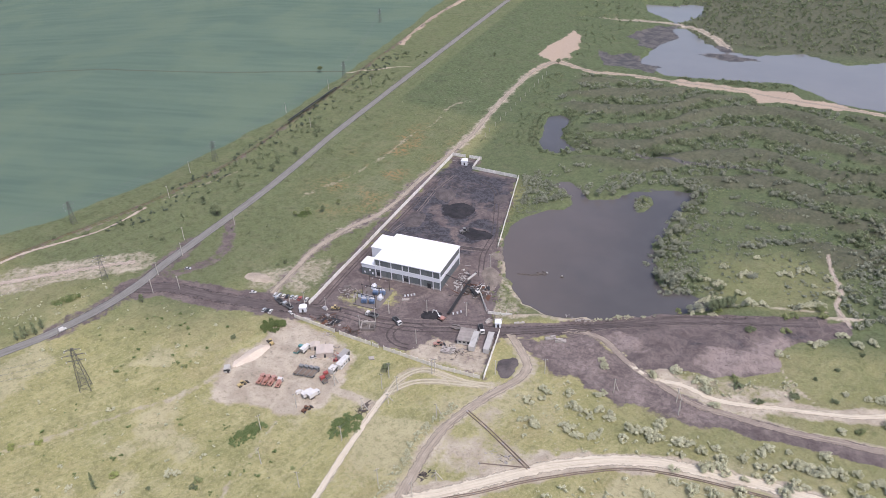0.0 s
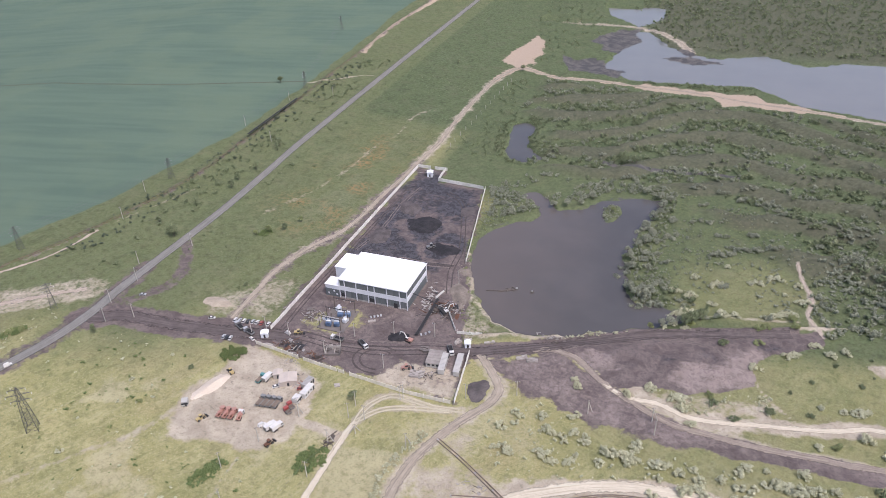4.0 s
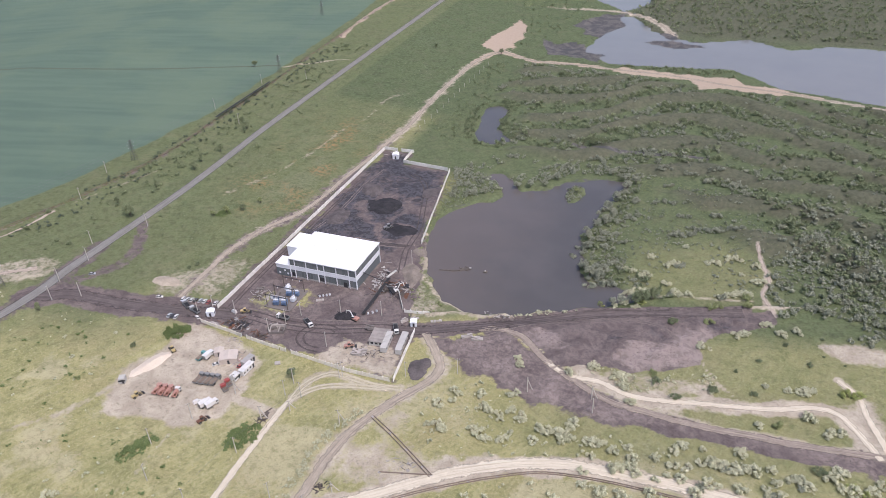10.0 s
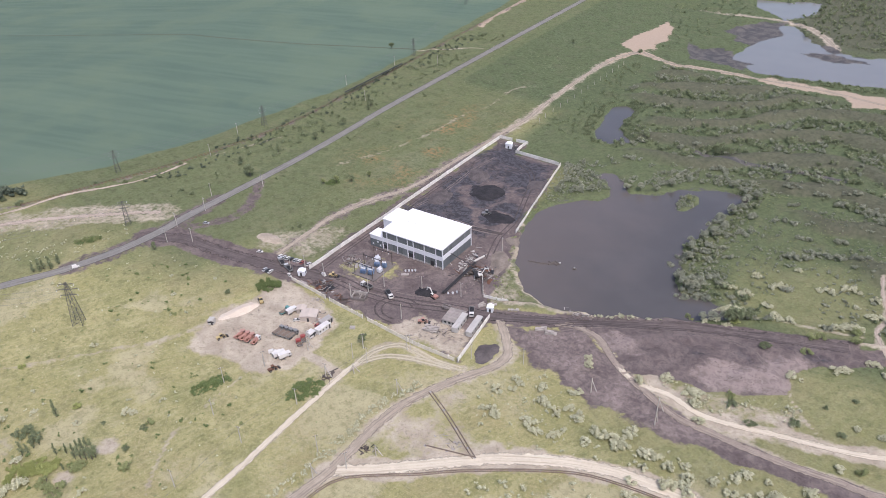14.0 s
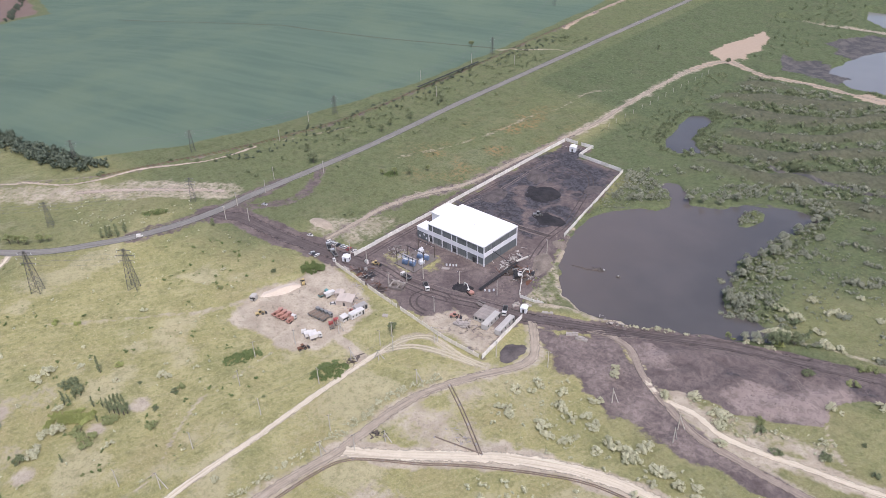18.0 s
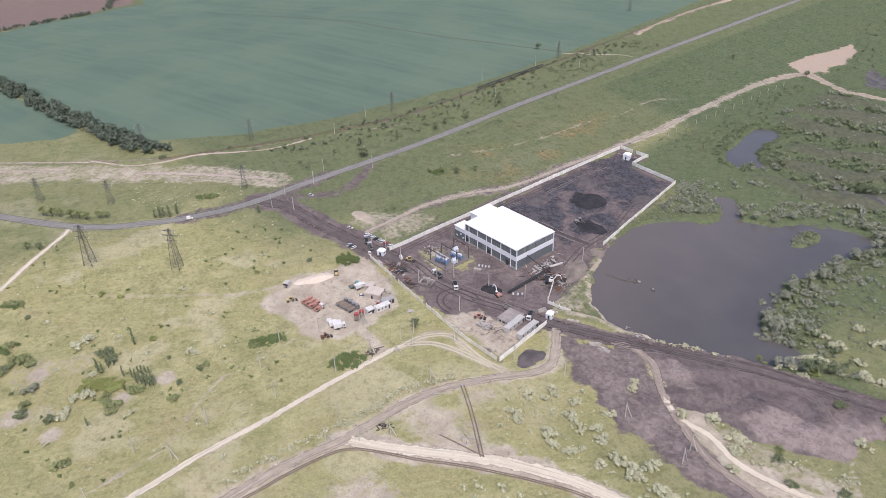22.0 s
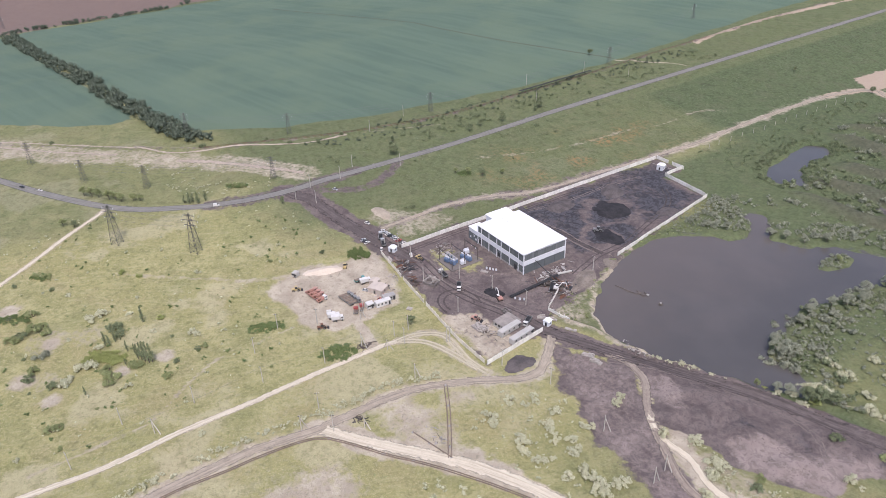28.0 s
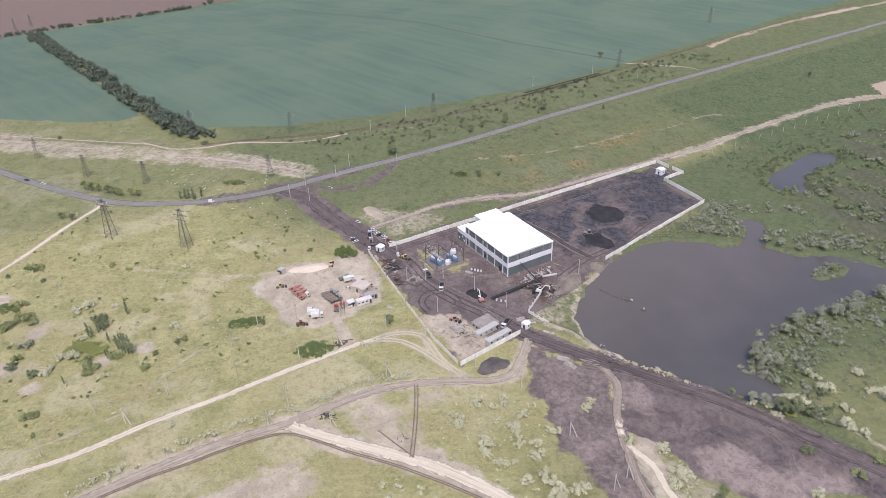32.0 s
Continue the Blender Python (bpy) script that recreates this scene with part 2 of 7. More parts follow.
SPOIL_FLAT = [(48, -22), (60, -15), (81, -8), (98, -20), (116, -30), (132, -38), (147, -39), (169, -39), (260, -33), (260, -46), (201, -43), (163, -42.5), (145, -44), (125, -48), (112, -49), (102, -47), (90, -43), (76, -39), (62, -33), (52, -28)]
SPOIL_FAN = [(126, -13), (131, -4), (140, 3), (143, 1), (148, 8), (146, 14), (154, 19), (160, 20), (166, 14), (160, -4), (146, -13), (138, -17)]
RUBBLE_BANK = [(14, -8), (28, -14), (40, -12), (46, 0), (36, 10), (28, 24), (21, 36), (15, 48), (9, 50), (12, 30), (18, 10)]
SPOIL_STREAK = [(84, -6), (94, 0), (101, -4), (108, -10), (106, -17), (97, -14)]
DAM_LINE = [(40, -8), (52, -3), (68, -1), (79, 5), (95, 13), (110, 18.5), (123, 23), (137, 29), (154, 33), (176, 42), (200, 50)]
PALE_BANK = [(99, -18), (113, -19), (123, -18), (138, -19), (152, -12), (166, -8), (172, -17), (150, -26), (136, -29), (123, -25), (111, -20)]
DEPOT = [(-60, -108), (-66, -86), (-63, -66), (-64, -52), (-58, -46), (-44, -49), (-30, -53), (-14, -58), (-13, -72), (-15, -89), (-21, -101), (-28, -104), (-43, -102), (-51, -109)]
SAND_FAR = [(-68, 399), (-63, 441), (-52, 490), (-40, 474), (-37, 444), (-36, 395), (-43, 381), (-56, 387)]
BARE_SOUTH = [(56, -165), (46, -146), (48, -134), (60, -127), (70, -126), (74, -140), (66, -160)]
BARE_WEDGE = [(42, -96), (45, -76), (54, -70), (66, -84), (84, -90), (74, -98), (58, -108), (44, -114)]
FIELD = [(-262, -75), (-232, -22), (-216, 46), (-211, 97), (-203, 154), (-206, 285), (-214, 400), (-222, 507), (-225, 700), (-225, 2500), (-3500, 2500), (-3500, 900), (-782, 110), (-768, 35), (-735, -150), (-545, -131), (-426, -117), (-350, -104), (-303, -94)]
WEST_FIELD = [(-311, -108), (-307, -125), (-332, -163), (-368, -205), (-420, -290), (-520, -420), (-780, -420), (-738, -160), (-545, -139), (-426, -125), (-350, -112)]
PLOUGHED = [(-738, -190), (-752, -115), (-780, 35), (-806, 103), (-3500, 870), (-3500, -1500), (-900, -1500), (-810, -420)]
DAM_GREEN = [(28, -10), (45, -10), (60, -4), (66, 2), (50, 6), (36, 16), (24, 36), (16, 42), (20, 10)]
JUNCTION = [(60, -108), (72.9, -92), (80, -82.3), (87, -81.7), (97, -80.7), (107, -78), (112, -80), (88, -92), (70, -104)]
YARD_CORNER = [(2, -50), (24, -53), (42, -52), (39, -28), (26, -34), (12, -37)]
GATE_BARE = [(-100, -30), (-82, -36), (-60, -30), (-60, 8), (-72, 14), (-86, -6)]
SCRUB = [(15, 178), (60, 168), (110, 165), (150, 120), (200, 60), (420, 120), (420, 310), (230, 330), (150, 345), (60, 362), (-20, 365), (-20, 275), (12, 262), (14, 215)]

# a sun patch on the pond meadow, put into the grass colour
SUNLIT_MEADOW = [(124, 58), (130, 80), (150, 94), (177, 94), (185, 72), (184, 44), (150, 36), (132, 30), (125, 45)]
CAUSEWAY = [(-60, 560), (-18, 564), (19, 568), (57, 559), (83, 528), (103, 485)]
MEADOW_TRACK = [(181, 100), (184, 84), (187, 69), (184, 58), (186, 49), (190, 40)]
BANK_TRACK = [(130, 38), (146, 43), (164, 46), (180, 50)]


def ridge_wave(x, y):
    """From -1 in the hollows to 1 on the crests of the old spoil ridges."""
    bend = y + 12 * np.sin(x / 37) + 52 * (rough_noise(13, x, y, 62) - 0.5)
    return np.sin(bend / (5.4 + 1.2 * np.sin(x / 90)))


# ---- the ground, one sheet ----
def spread(start, stop, step, grow, end_low, end_high):
    """Lines of a sheet: even in the middle, ever wider apart outwards."""
    mid = list(np.arange(start, stop, step))
    for end, way in ((end_high, 1), (end_low, -1)):
        at, gap = (mid[-1], step) if way > 0 else (mid[0], step)
        side = []
        while (at < end) if way > 0 else (at > end):
            gap *= grow
            at += way * gap
            side.append(at)
        mid = mid + side if way > 0 else side[::-1] + mid
    return np.array(mid)


GX = spread(-200, 262, 1.5, 1.028, -4200, 3600)
GY = spread(-252, 225, 1.5, 1.021, -2200, 4400)
X, Y = np.meshgrid(GX, GY)
WATER = -1.0


def relief(x, y):
    """Height of the finished ground."""
    z = lie(x, y)
    z = z + (rough_noise(11, x, y, 26) - 0.5) * 0.7 + (rough_noise(12, x, y, 7) - 0.5) * 0.3
    scrub = np.clip(inside(SCRUB, x, y) / 14, 0, 1)
    ridge = np.maximum(0, ridge_wave(x, y)) ** 0.8
    z = z + scrub * (ridge * 4.4 * (0.35 + 0.9 * rough_noise(14, x, y, 45)))
    yard = np.clip(inside(COMPOUND, x, y) / 6, 0, 1)
    z = z - yard * (rough_noise(11, x, y, 26) - 0.5) * 0.6
    pad = np.exp(-(((x + 18) / 36) ** 4) - ((y - 8) / 30) ** 4)
    z = z * (1 - pad) + 0.55 * pad
    # trampled coal heaps behind the hall
    heaps = np.clip((y - 34) / 12, 0, 1) * np.clip(inside(COMPOUND, x, y) / 5, 0, 1)
    z = z + heaps * (np.abs(rough_noise(15, x, y, 22) - 0.5) * 3.0 + (rough_noise(16, x, y, 6) - 0.5) * 1.0)
    z = z - 1.1 * np.exp(-(((x + 22) / 9.5) ** 2 + ((y - 84) / 8) ** 2) ** 2) * 1.0
    # spoil banks: rough, with a steep southern face
    spoil = np.clip(inside(SPOIL, x, y) / 7, 0, 1)
    z = z + spoil * (1.4 * rough_noise(17, x, y, 18) + (rough_noise(18, x, y, 6) - 0.5) * 2.2 + np.abs(rough_noise(27, x, y, 11) - 0.5) * 3.0)
    flat = np.clip(inside(SPOIL_FLAT, x, y) / 5, 0, 1)
    z = z + flat * ((rough_noise(19, x, y, 22) - 0.4) * 1.2 + (rough_noise(26, x, y, 4.5) - 0.5) * 1.3)
    z = z + 1.5 * np.exp(-((from_line(DAM_LINE, x, y, 9) / 1.6) ** 2)) * (0.4 + 1.2 * rough_noise(20, x, y, 6))
    # water basins
    for outline in (POND, SMALL_POND, LAKE, POOL):
        edge = inside(outline, x, y) + (rough_noise(21, x, y, 7) - 0.5) * 6 + (rough_noise(25, x, y, 22) - 0.5) * 5
        t = np.clip((edge + 4.0) / 5.5, 0, 1)
        t = t * t * (3 - 2 * t)
        z = z * (1 - t) + (WATER - 1.2) * t
    mud = np.clip((np.maximum.reduce([inside(m, x, y) for m in MUD_FLATS]) + (rough_noise(22, x, y, 16) - 0.5) * 12) / 6, 0, 1)
    z = z * (1 - mud) + (WATER + 0.12) * mud
    dyke = np.clip((9 - from_line(CAUSEWAY, x, y, 14) + (rough_noise(23, x, y, 10) - 0.5) * 6) / 5, 0, 1)
    z = z * (1 - dyke) + (WATER + 1.6) * dyke
    spit = np.clip((inside(ISLET, x, y) + 0.5) / 3, 0, 1)
    z = z * (1 - spit) + (WATER + 0.8) * spit
    # the railway cutting's bank
    z = z + 1.2 * np.exp(-((from_line(RAIL, x, y, 12) / 3.5) ** 2)) * (y > -120)
    # the road bed: even across
    bed = np.clip((7.5 - from_line(ROAD, x, y, 12)) / 3, 0, 1)
    return z * (1 - bed) + (lie(x, y) + 0.35) * bed


Z = relief(X, Y)


def band(line, width, fade, wave=0.0, seed=30):
    d = from_line(curve(line), X, Y, width + fade + wave + 2)
    if wave:
        d = d + (rough_noise(seed, X, Y, 9) - 0.5) * 2 * wave
    return np.clip((width + fade - d) / fade, 0, 1)


def area(outline, fade, wave=0.0, seed=40, size=14):
    d = inside(outline, X, Y)
    if wave:
        d = d + (rough_noise(seed, X, Y, size) - 0.5) * 2 * wave
    return np.clip(d / fade + 0.5, 0, 1)


def over(*layers):
    out = np.zeros_like(X)
    for layer in layers:
        out = np.maximum(out, layer)
    return out


soil = over(0.8 * band(YARD_TRACK, 1.2, 3.0, 2.0), 0.5 * band(YARD_TRACK[3:16], 2.5, 6.0, 4.0, 34), 0.6 * band([(-62, -40), (-58, -50), (-52, -62), (-45, -75)], 3.0, 4.0, 2.0), 0.7 * band(LONG_TRACK, 0.9, 1.4, 0.5), 0.55 * band(LOOP_NORTH, 1.8, 2.0, 1.0), 0.55 * band(LOOP_SOUTH, 1.6, 2.0, 1.0),
            0.8 * band(WEST_TRACK, 1.0, 1.5, 0.5), 0.9 * band(DEPOT_TRACK, 1.5, 2.5, 1.0), band(PALE_ROAD, 2.6, 4.0, 4.0), 0.7 * band(BROWN_ROAD, 1.6, 3.0, 1.8), 0.7 * band(DAM_LINE, 0.6, 1.6, 1.6), 0.5 * area(PALE_BANK, 5, 6),
            0.95 * band(PALE_EAST, 2.2, 4.0, 3.5), 0.75 * band(MEADOW_TRACK, 0.8, 1.8, 1.2), 0.5 * band(BANK_TRACK, 0.5, 1.4, 0.8), 0.8 * band(CAUSEWAY, 2.5, 5.0, 2.0), 0.62 * band(BRANCH, 0.3, 1.0, 0.4), 0.8 * band(DELTA_ARM, 1.0, 2.0, 1.5), 0.7 * band([(154, -21), (161, -19), (164, -23)], 1.5, 3.0, 2.5), 0.5 * band(FIELD_LANE[:5], 0.9, 2.0, 1.5), 0.4 * band(FIELD_LANE[4:], 0.5, 1.6, 1.2), 0.52 * band(BARE_BANK, 8.0, 9.0, 7.0), *[0.56 * band([(x - 0.72 * o, y + 0.72 * o) for x, y in BARE_BANK[a:b]], 0.3, 1.8, 3.2, 33 + k) for k, (o, a, b) in enumerate(((-8, 1, 7), (-4, 0, 8), (-0.5, 3, 8), (3, 0, 6), (6.5, 2, 8), (11, 0, 5)))], 0.55 * band(MEADOW_PATH, 0.4, 1.4, 0.8), 0.5 * band(DEPOT_PATH, 0.8, 2.0, 2.0),
            0.62 * band(RUT_ROAD, 2.6, 4.0, 3.0), 0.85 * area(DEPOT, 6, 6), 0.8 * area(YARD_CORNER, 8, 7, 45), 0.66 * area(BARE_SOUTH, 10, 9), 0.6 * area(BARE_WEDGE, 10, 12), 0.95 * area(JUNCTION, 5, 5, 64, 7), *[0.75 * np.exp(-(((X - x) ** 2 + (Y - y) ** 2) / r**2) ** 2) for x, y, r in ((-39.5, -177.3, 4), (-37.3, -204.7, 5), (-55.3, -212.5, 6), (-39.4, -160.3, 5), (-107.5, -211.4, 6), (-74.4, -198.8, 5))], *[0.45 * np.exp(-(((X - x) ** 2 + (Y - y) ** 2) / r**2) ** 2) for x, y, r in ((-72.8, -185, 10), (-76, -200, 12), (-50, -205, 9))], 0.75 * area(DELTA, 5, 5), 0.7 * area(RUBBLE_EAST, 4, 4), 0.48 * area(RUBBLE_BANK, 6, 6, 58, 8), 0.5 * area(GATE_BARE, 10, 9),
            0.42 * band(FAR_TRACK, 0.6, 1.8, 2.2), 0.6 * band(FIELD_CUT, 1.0, 2.0, 0.6),
            0.8 * np.clip(1 - np.abs(inside(POND, X, Y) + 3 + (rough_noise(41, X, Y, 8) - 0.5) * 8) / 3.5, 0, 1) * (Y < 62) * (X < 84))
sand = over(area(SAND_FAR, 8, 8), area([(126, 369), (161, 370), (172, 345), (135, 336)], 6, 6), 0.7 * band(RED_TRACK, 1.2, 4.0, 3.0), 0.75 * band([p for p in YARD_TRACK if p[1] > 330], 2.2, 4.0, 3.0), 0.8 * band([(69, 369), (117, 364), (161, 351), (194, 346)], 4.5, 6.0, 6.0))
coal = over(area(COMPOUND, 5, 5, 42, 9), band(ENTRY, 5.5, 6.0, 3.0), 0.6 * band(SIDE_LANE, 2.5, 4.0, 2.0), area(SPOIL, 3, 4, 43), 0.9 * area(SPOIL_FLAT, 7, 7, 44, 10), 0.85 * band([(104, -38), (118, -42), (132, -43.5), (160, -43), (200, -41), (260, -36)], 2.6, 3.0, 2.0), band(COAL_ROAD, 3.0, 4.0, 2.0), 0.26 * area(DEPOT, 6, 6),
            0.55 * band(BROWN_ROAD, 0.8, 4.0, 2.0), 0.35 * band(RUT_ROAD, 1.6, 3.0, 1.0), 0.62 * band([(-57, -20), (-58, 20), (-59, 60), (-59, 120)], 3.0, 3.0, 3.0), 0.5 * band(YARD_TRACK[:9], 3.0, 6.0, 4.0), 0.6 * band(ROAD[8:13], 4.0, 5.0, 3.0), 0.45 * band(RAIL, 2.0, 3.0, 1.5))
coal = coal * (1 - 0.6 * area(YARD_CORNER, 8, 7, 45))
grassy = [(-44, -12), (-50, -24), (-40, -31), (-24, -30), (-14, -20), (-22, -8)]
coal = coal * (1 - 0.62 * area(grassy, 8, 7, 46, 7))
black = over(area([(-56, 34), (-55, 150), (-38, 150), (-36, 139), (-4, 136), (8, 60), (0, 36)], 10, 8, 46)) * (0.58 + 0.2 * np.clip((rough_noise(47, X, Y, 17) - 0.44) * 5, 0, 1))
ring = np.hypot(X + 21, (Y - 80) * 1.05) + 22 * (rough_noise(61, X, Y, 9) - 0.5)
rim = np.hypot(X + 5, (Y - 57) * 1.2) + 9 * (rough_noise(62, X, Y, 6) - 0.5)
black = over(black, 1.2 * np.exp(-((((X + 22) / 10.5) ** 2 + ((Y - 84) / 8.5) ** 2) ** 3)), 1.1 * np.exp(-((((X + 2) / 9) ** 2 + ((Y - 58) / 8) ** 2) ** 3)), 0.9 * np.exp(-((((X + 17) / 4) ** 2 + ((Y - 47) / 5) ** 2) ** 3)), (0.16 + 0.4 * np.clip((rough_noise(48, X, Y, 24) - 0.45) * 4, 0, 1)) * area(SPOIL, 6, 4, 43) * (1 - area(SPOIL_FAN, 9, 8, 55, 9)) * (1 - area(SPOIL_STREAK, 5, 5, 56, 10)))
black = black * (1 - 0.6 * np.exp(-(((ring - 13.5) / 4.0) ** 2))) * (1 - 0.8 * np.exp(-(((rim - 10.5) / 1.6) ** 2)))
green = over(area(FIELD, 6, 3), area(WEST_FIELD, 6, 4))
tilled = area(PLOUGHED, 10, 4)
wet = over(0.9 * band(DITCH, 1.2, 2.0, 1.0), np.clip(1 - np.abs(inside(POND, X, Y) + 1 + (rough_noise(49, X, Y, 6) - 0.5) * 4) / 3.0, 0, 1) * 0.5, *[area(m, 6, 10, 22, 16) for m in MUD_FLATS])
ramp = lambda v, low, high: np.clip((v - low) / (high - low), 0, 1)
wave = 30 * (rough_noise(53, X, Y, 50) - 0.5)
dry = np.clip((rough_noise(50, X, Y, 55) - 0.40) * 3.5, 0, 1) * ramp(X + wave, -30, 40) * ramp(-Y + wave, 30, 80)
dry = dry + np.clip((rough_noise(51, X, Y, 40) - 0.45) * 3, 0, 1) * ramp(-X + wave, 60, 90) * ramp(X - wave, -145, -115) * ramp(Y + wave, 0, 50) * 0.7
dry = dry + 0.4 * ramp(-Y + wave, 85, 130) * ramp(X + wave, -20, 15) * ramp(-X, -120, -80)
dry = np.clip(dry + 0.8 * np.clip((rough_noise(54, X, Y, 24) - 0.52) * 5, 0, 1) * ramp(-Y, 40, 100), 0, 1)
# rank grass; over west and east meadows it also paints in cloud shade
east = ramp(X + wave, 84, 110) * ramp(Y - 0.25 * X + wave, -42, -12)
lush_shade = np.clip(over(area(SCRUB, 40, 20), ramp(Y + wave, 165, 235) * ramp(X, -150, -135), 0.95 * ramp(Y + 0.4 * wave, 112, 140) * ramp(X, -60, -40), 0.9 * ramp(X, -2, 10) * ramp(Y, 26, 48), 0.85 * ramp(-X + wave, 72, 112) * ramp(Y + wave, -105, -55), 0.95 * east, 0.5 * ramp(-X + wave, 148, 175), 0.38 * ramp(X + wave, 84, 125) * ramp(Y + wave, -85, -60), 0.8 * area(RUBBLE_BANK, 6, 6, 58, 8), 0.8 * ramp(-X + 0.3 * wave, 46, 60) * ramp(X, -146, -138) * ramp(Y + wave, -60, -20), 0.8 * ramp(-X + wave, 150, 170) * ramp(Y + wave, -70, -30)), 0, 1)
ash = over(0.46 * area(SPOIL_FLAT, 6, 5, 44), area(SPOIL_FAN, 9, 8, 55, 9), 0.6 * area(SPOIL_STREAK, 5, 5, 56, 10), (0.42 * np.clip((rough_noise(59, X, Y, 11) - 0.5) * 5, 0, 1)) * area(COMPOUND, 6, 5, 42, 9) * (Y < 30), 0.3 * np.exp(-(((ring - 13) / 3.2) ** 2)))
lush_shade = np.maximum(lush_shade, 0.75 * area(DAM_GREEN, 5, 4, 63, 8))
# paler grass here paints the sunlight between clouds
lush_shade = lush_shade * (1 - 0.4 * area(SUNLIT_MEADOW, 26, 14, 60, 18))
downs = np.clip(inside(SCRUB, X, Y) / 12, 0, 1) * np.clip(ridge_wave(X, Y) * 2.0 + 0.5, 0, 1)
downs = over(downs, 0.9 * ramp(Y + 0.3 * wave, 470, 500) * ramp(X, 30, 70))
poppy = np.clip((rough_noise(52, X, Y, 16) - 0.42) * 5, 0, 1) * np.exp(-(((X + 94) / 22) ** 2)) * np.clip((Y - 40) / 30, 0, 1) * np.clip((220 - Y) / 40, 0, 1)


def sheet(name, xs, ys, z):
    """A mesh of a grid of heights."""
    gx, gy = np.meshgrid(xs, ys)
    n, m = len(xs), len(ys)
    verts = np.stack([gx.ravel(), gy.ravel(), z.ravel()], 1)
    a = (np.arange(m - 1)[:, None] * n + np.arange(n - 1)).ravel()
    quads = np.stack([a, a + 1, a + n + 1, a + n], 1)
    me = bpy.data.meshes.new(name)
    me.vertices.add(len(verts))
    me.vertices.foreach_set("co", verts.ravel())
    me.loops.add(quads.size)
    me.loops.foreach_set("vertex_index", quads.ravel())
    me.polygons.add(len(quads))
    me.polygons.foreach_set("loop_start", np.arange(len(quads)) * 4)
    me.polygons.foreach_set("loop_total", np.full(len(quads), 4))
    me.update(calc_edges=True)
    me.polygons.foreach_set("use_smooth", np.ones(len(quads), bool))
    return me


ground_mesh = sheet("ground", GX, GY, Z)
for name, layers in (("cover_a", (soil, coal, green, tilled)), ("cover_b", (sand, wet, dry, lush_shade)), ("cover_c", (black, poppy, ash, downs))):
    att = ground_mesh.color_attributes.new(name, "FLOAT_COLOR", "POINT")
    att.data.foreach_set("color", np.stack([l.ravel() for l in layers], 1).astype(np.float32).ravel())


def ground_material():
    s = Shader("ground")
    at = s.place()
    soil_f, coal_f, field_f, tilled_f = s.attribute("cover_a")
    sand_f, wet_f, dry_f, lush_shade_f = s.attribute("cover_b")
    black_f, poppy_f, ash_f, downs_f = s.attribute("cover_c")
    big, mid, small, fine = s.noise(0.018, 3, at), s.noise(0.09, 4, at), s.noise(0.45, 4, at), s.noise(2.4, 3, at)
    grit = s.noise(0.85, 6, at, 0.74, 0.6)
    ragged = s.math("ADD", s.math("MULTIPLY", s.math("SUBTRACT", mid, 0.5), 0.5), s.math("MULTIPLY", s.math("SUBTRACT", small, 0.5), 0.75))

    def cover(factor, sharp=0.22):
        return s.step(s.math("ADD", factor, ragged), 0.5 - sharp, 0.5 + sharp)

    grass = s.mix(s.step(mid, 0.3, 0.7), (0.243, 0.237, 0.102), (0.390, 0.356, 0.178))
    grass = s.mix(s.step(big, 0.35, 0.65), grass, (0.296, 0.278, 0.121))
    grass = s.mix(s.math("MULTIPLY", s.step(small, 0.48, 0.68), 0.5), grass, (0.145, 0.157, 0.060))
    olive = s.noise(0.034, 5, at, 0.62, 0.4)
    grass = s.mix(s.math("MULTIPLY", s.step(olive, 0.50, 0.66), 0.55), grass, (0.305, 0.260, 0.138))
    grass = s.mix(s.math("MULTIPLY", s.step(olive, 0.46, 0.34), 0.45), grass, (0.186, 0.199, 0.078))
    grass = s.mix(s.math("MULTIPLY", s.step(fine, 0.5, 0.72), 0.5), grass, (0.508, 0.454, 0.270))
    grass = s.mix(s.math("MULTIPLY", cover(dry_f), 0.5), grass, s.mix(fine, (0.418, 0.370, 0.243), (0.531, 0.470, 0.324)))
    grass = s.mix(s.math("MULTIPLY", s.step(grit, 0.52, 0.64), 0.5), grass, (0.150, 0.160, 0.066))
    grass = s.mix(s.math("MULTIPLY", s.step(grit, 0.46, 0.36), 0.45), grass, (0.46, 0.42, 0.25))
    # rank grass tones, which also carry the cloud shade painted on the meadows
    rank_shade = s.mix(s.step(small, 0.3, 0.7), (0.062, 0.090, 0.044), (0.112, 0.148, 0.074))
    rank_shade = s.mix(s.math("MULTIPLY", s.step(grit, 0.50, 0.62), 0.55), rank_shade, (0.040, 0.052, 0.030))
    rank_shade = s.mix(s.math("MULTIPLY", s.step(mid, 0.5, 0.72), 0.4), rank_shade, (0.118, 0.118, 0.076))
    grass = s.mix(s.math("MULTIPLY", lush_shade_f, 0.9), grass, rank_shade)
    grass = s.mix(s.math("MULTIPLY", downs_f, 0.75), grass, s.mix(s.step(small, 0.3, 0.7), (0.088, 0.084, 0.060), (0.128, 0.120, 0.088)))
    grass = s.mix(s.math("MULTIPLY", poppy_f, s.step(small, 0.4, 0.6)), grass, (0.29, 0.185, 0.085))
    streak = s.noise(1.0, 5, s.stretched(at, 0.5, 0.07, 0.3, radians(24)), 0.7)
    grass = s.mix(s.math("MULTIPLY", s.step(streak, 0.48, 0.68), 0.36), grass, s.mix(lush_shade_f, (0.42, 0.385, 0.225), (0.088, 0.104, 0.060)))
    weeds = s.noise(0.22, 6, at, 0.72, 0.3)
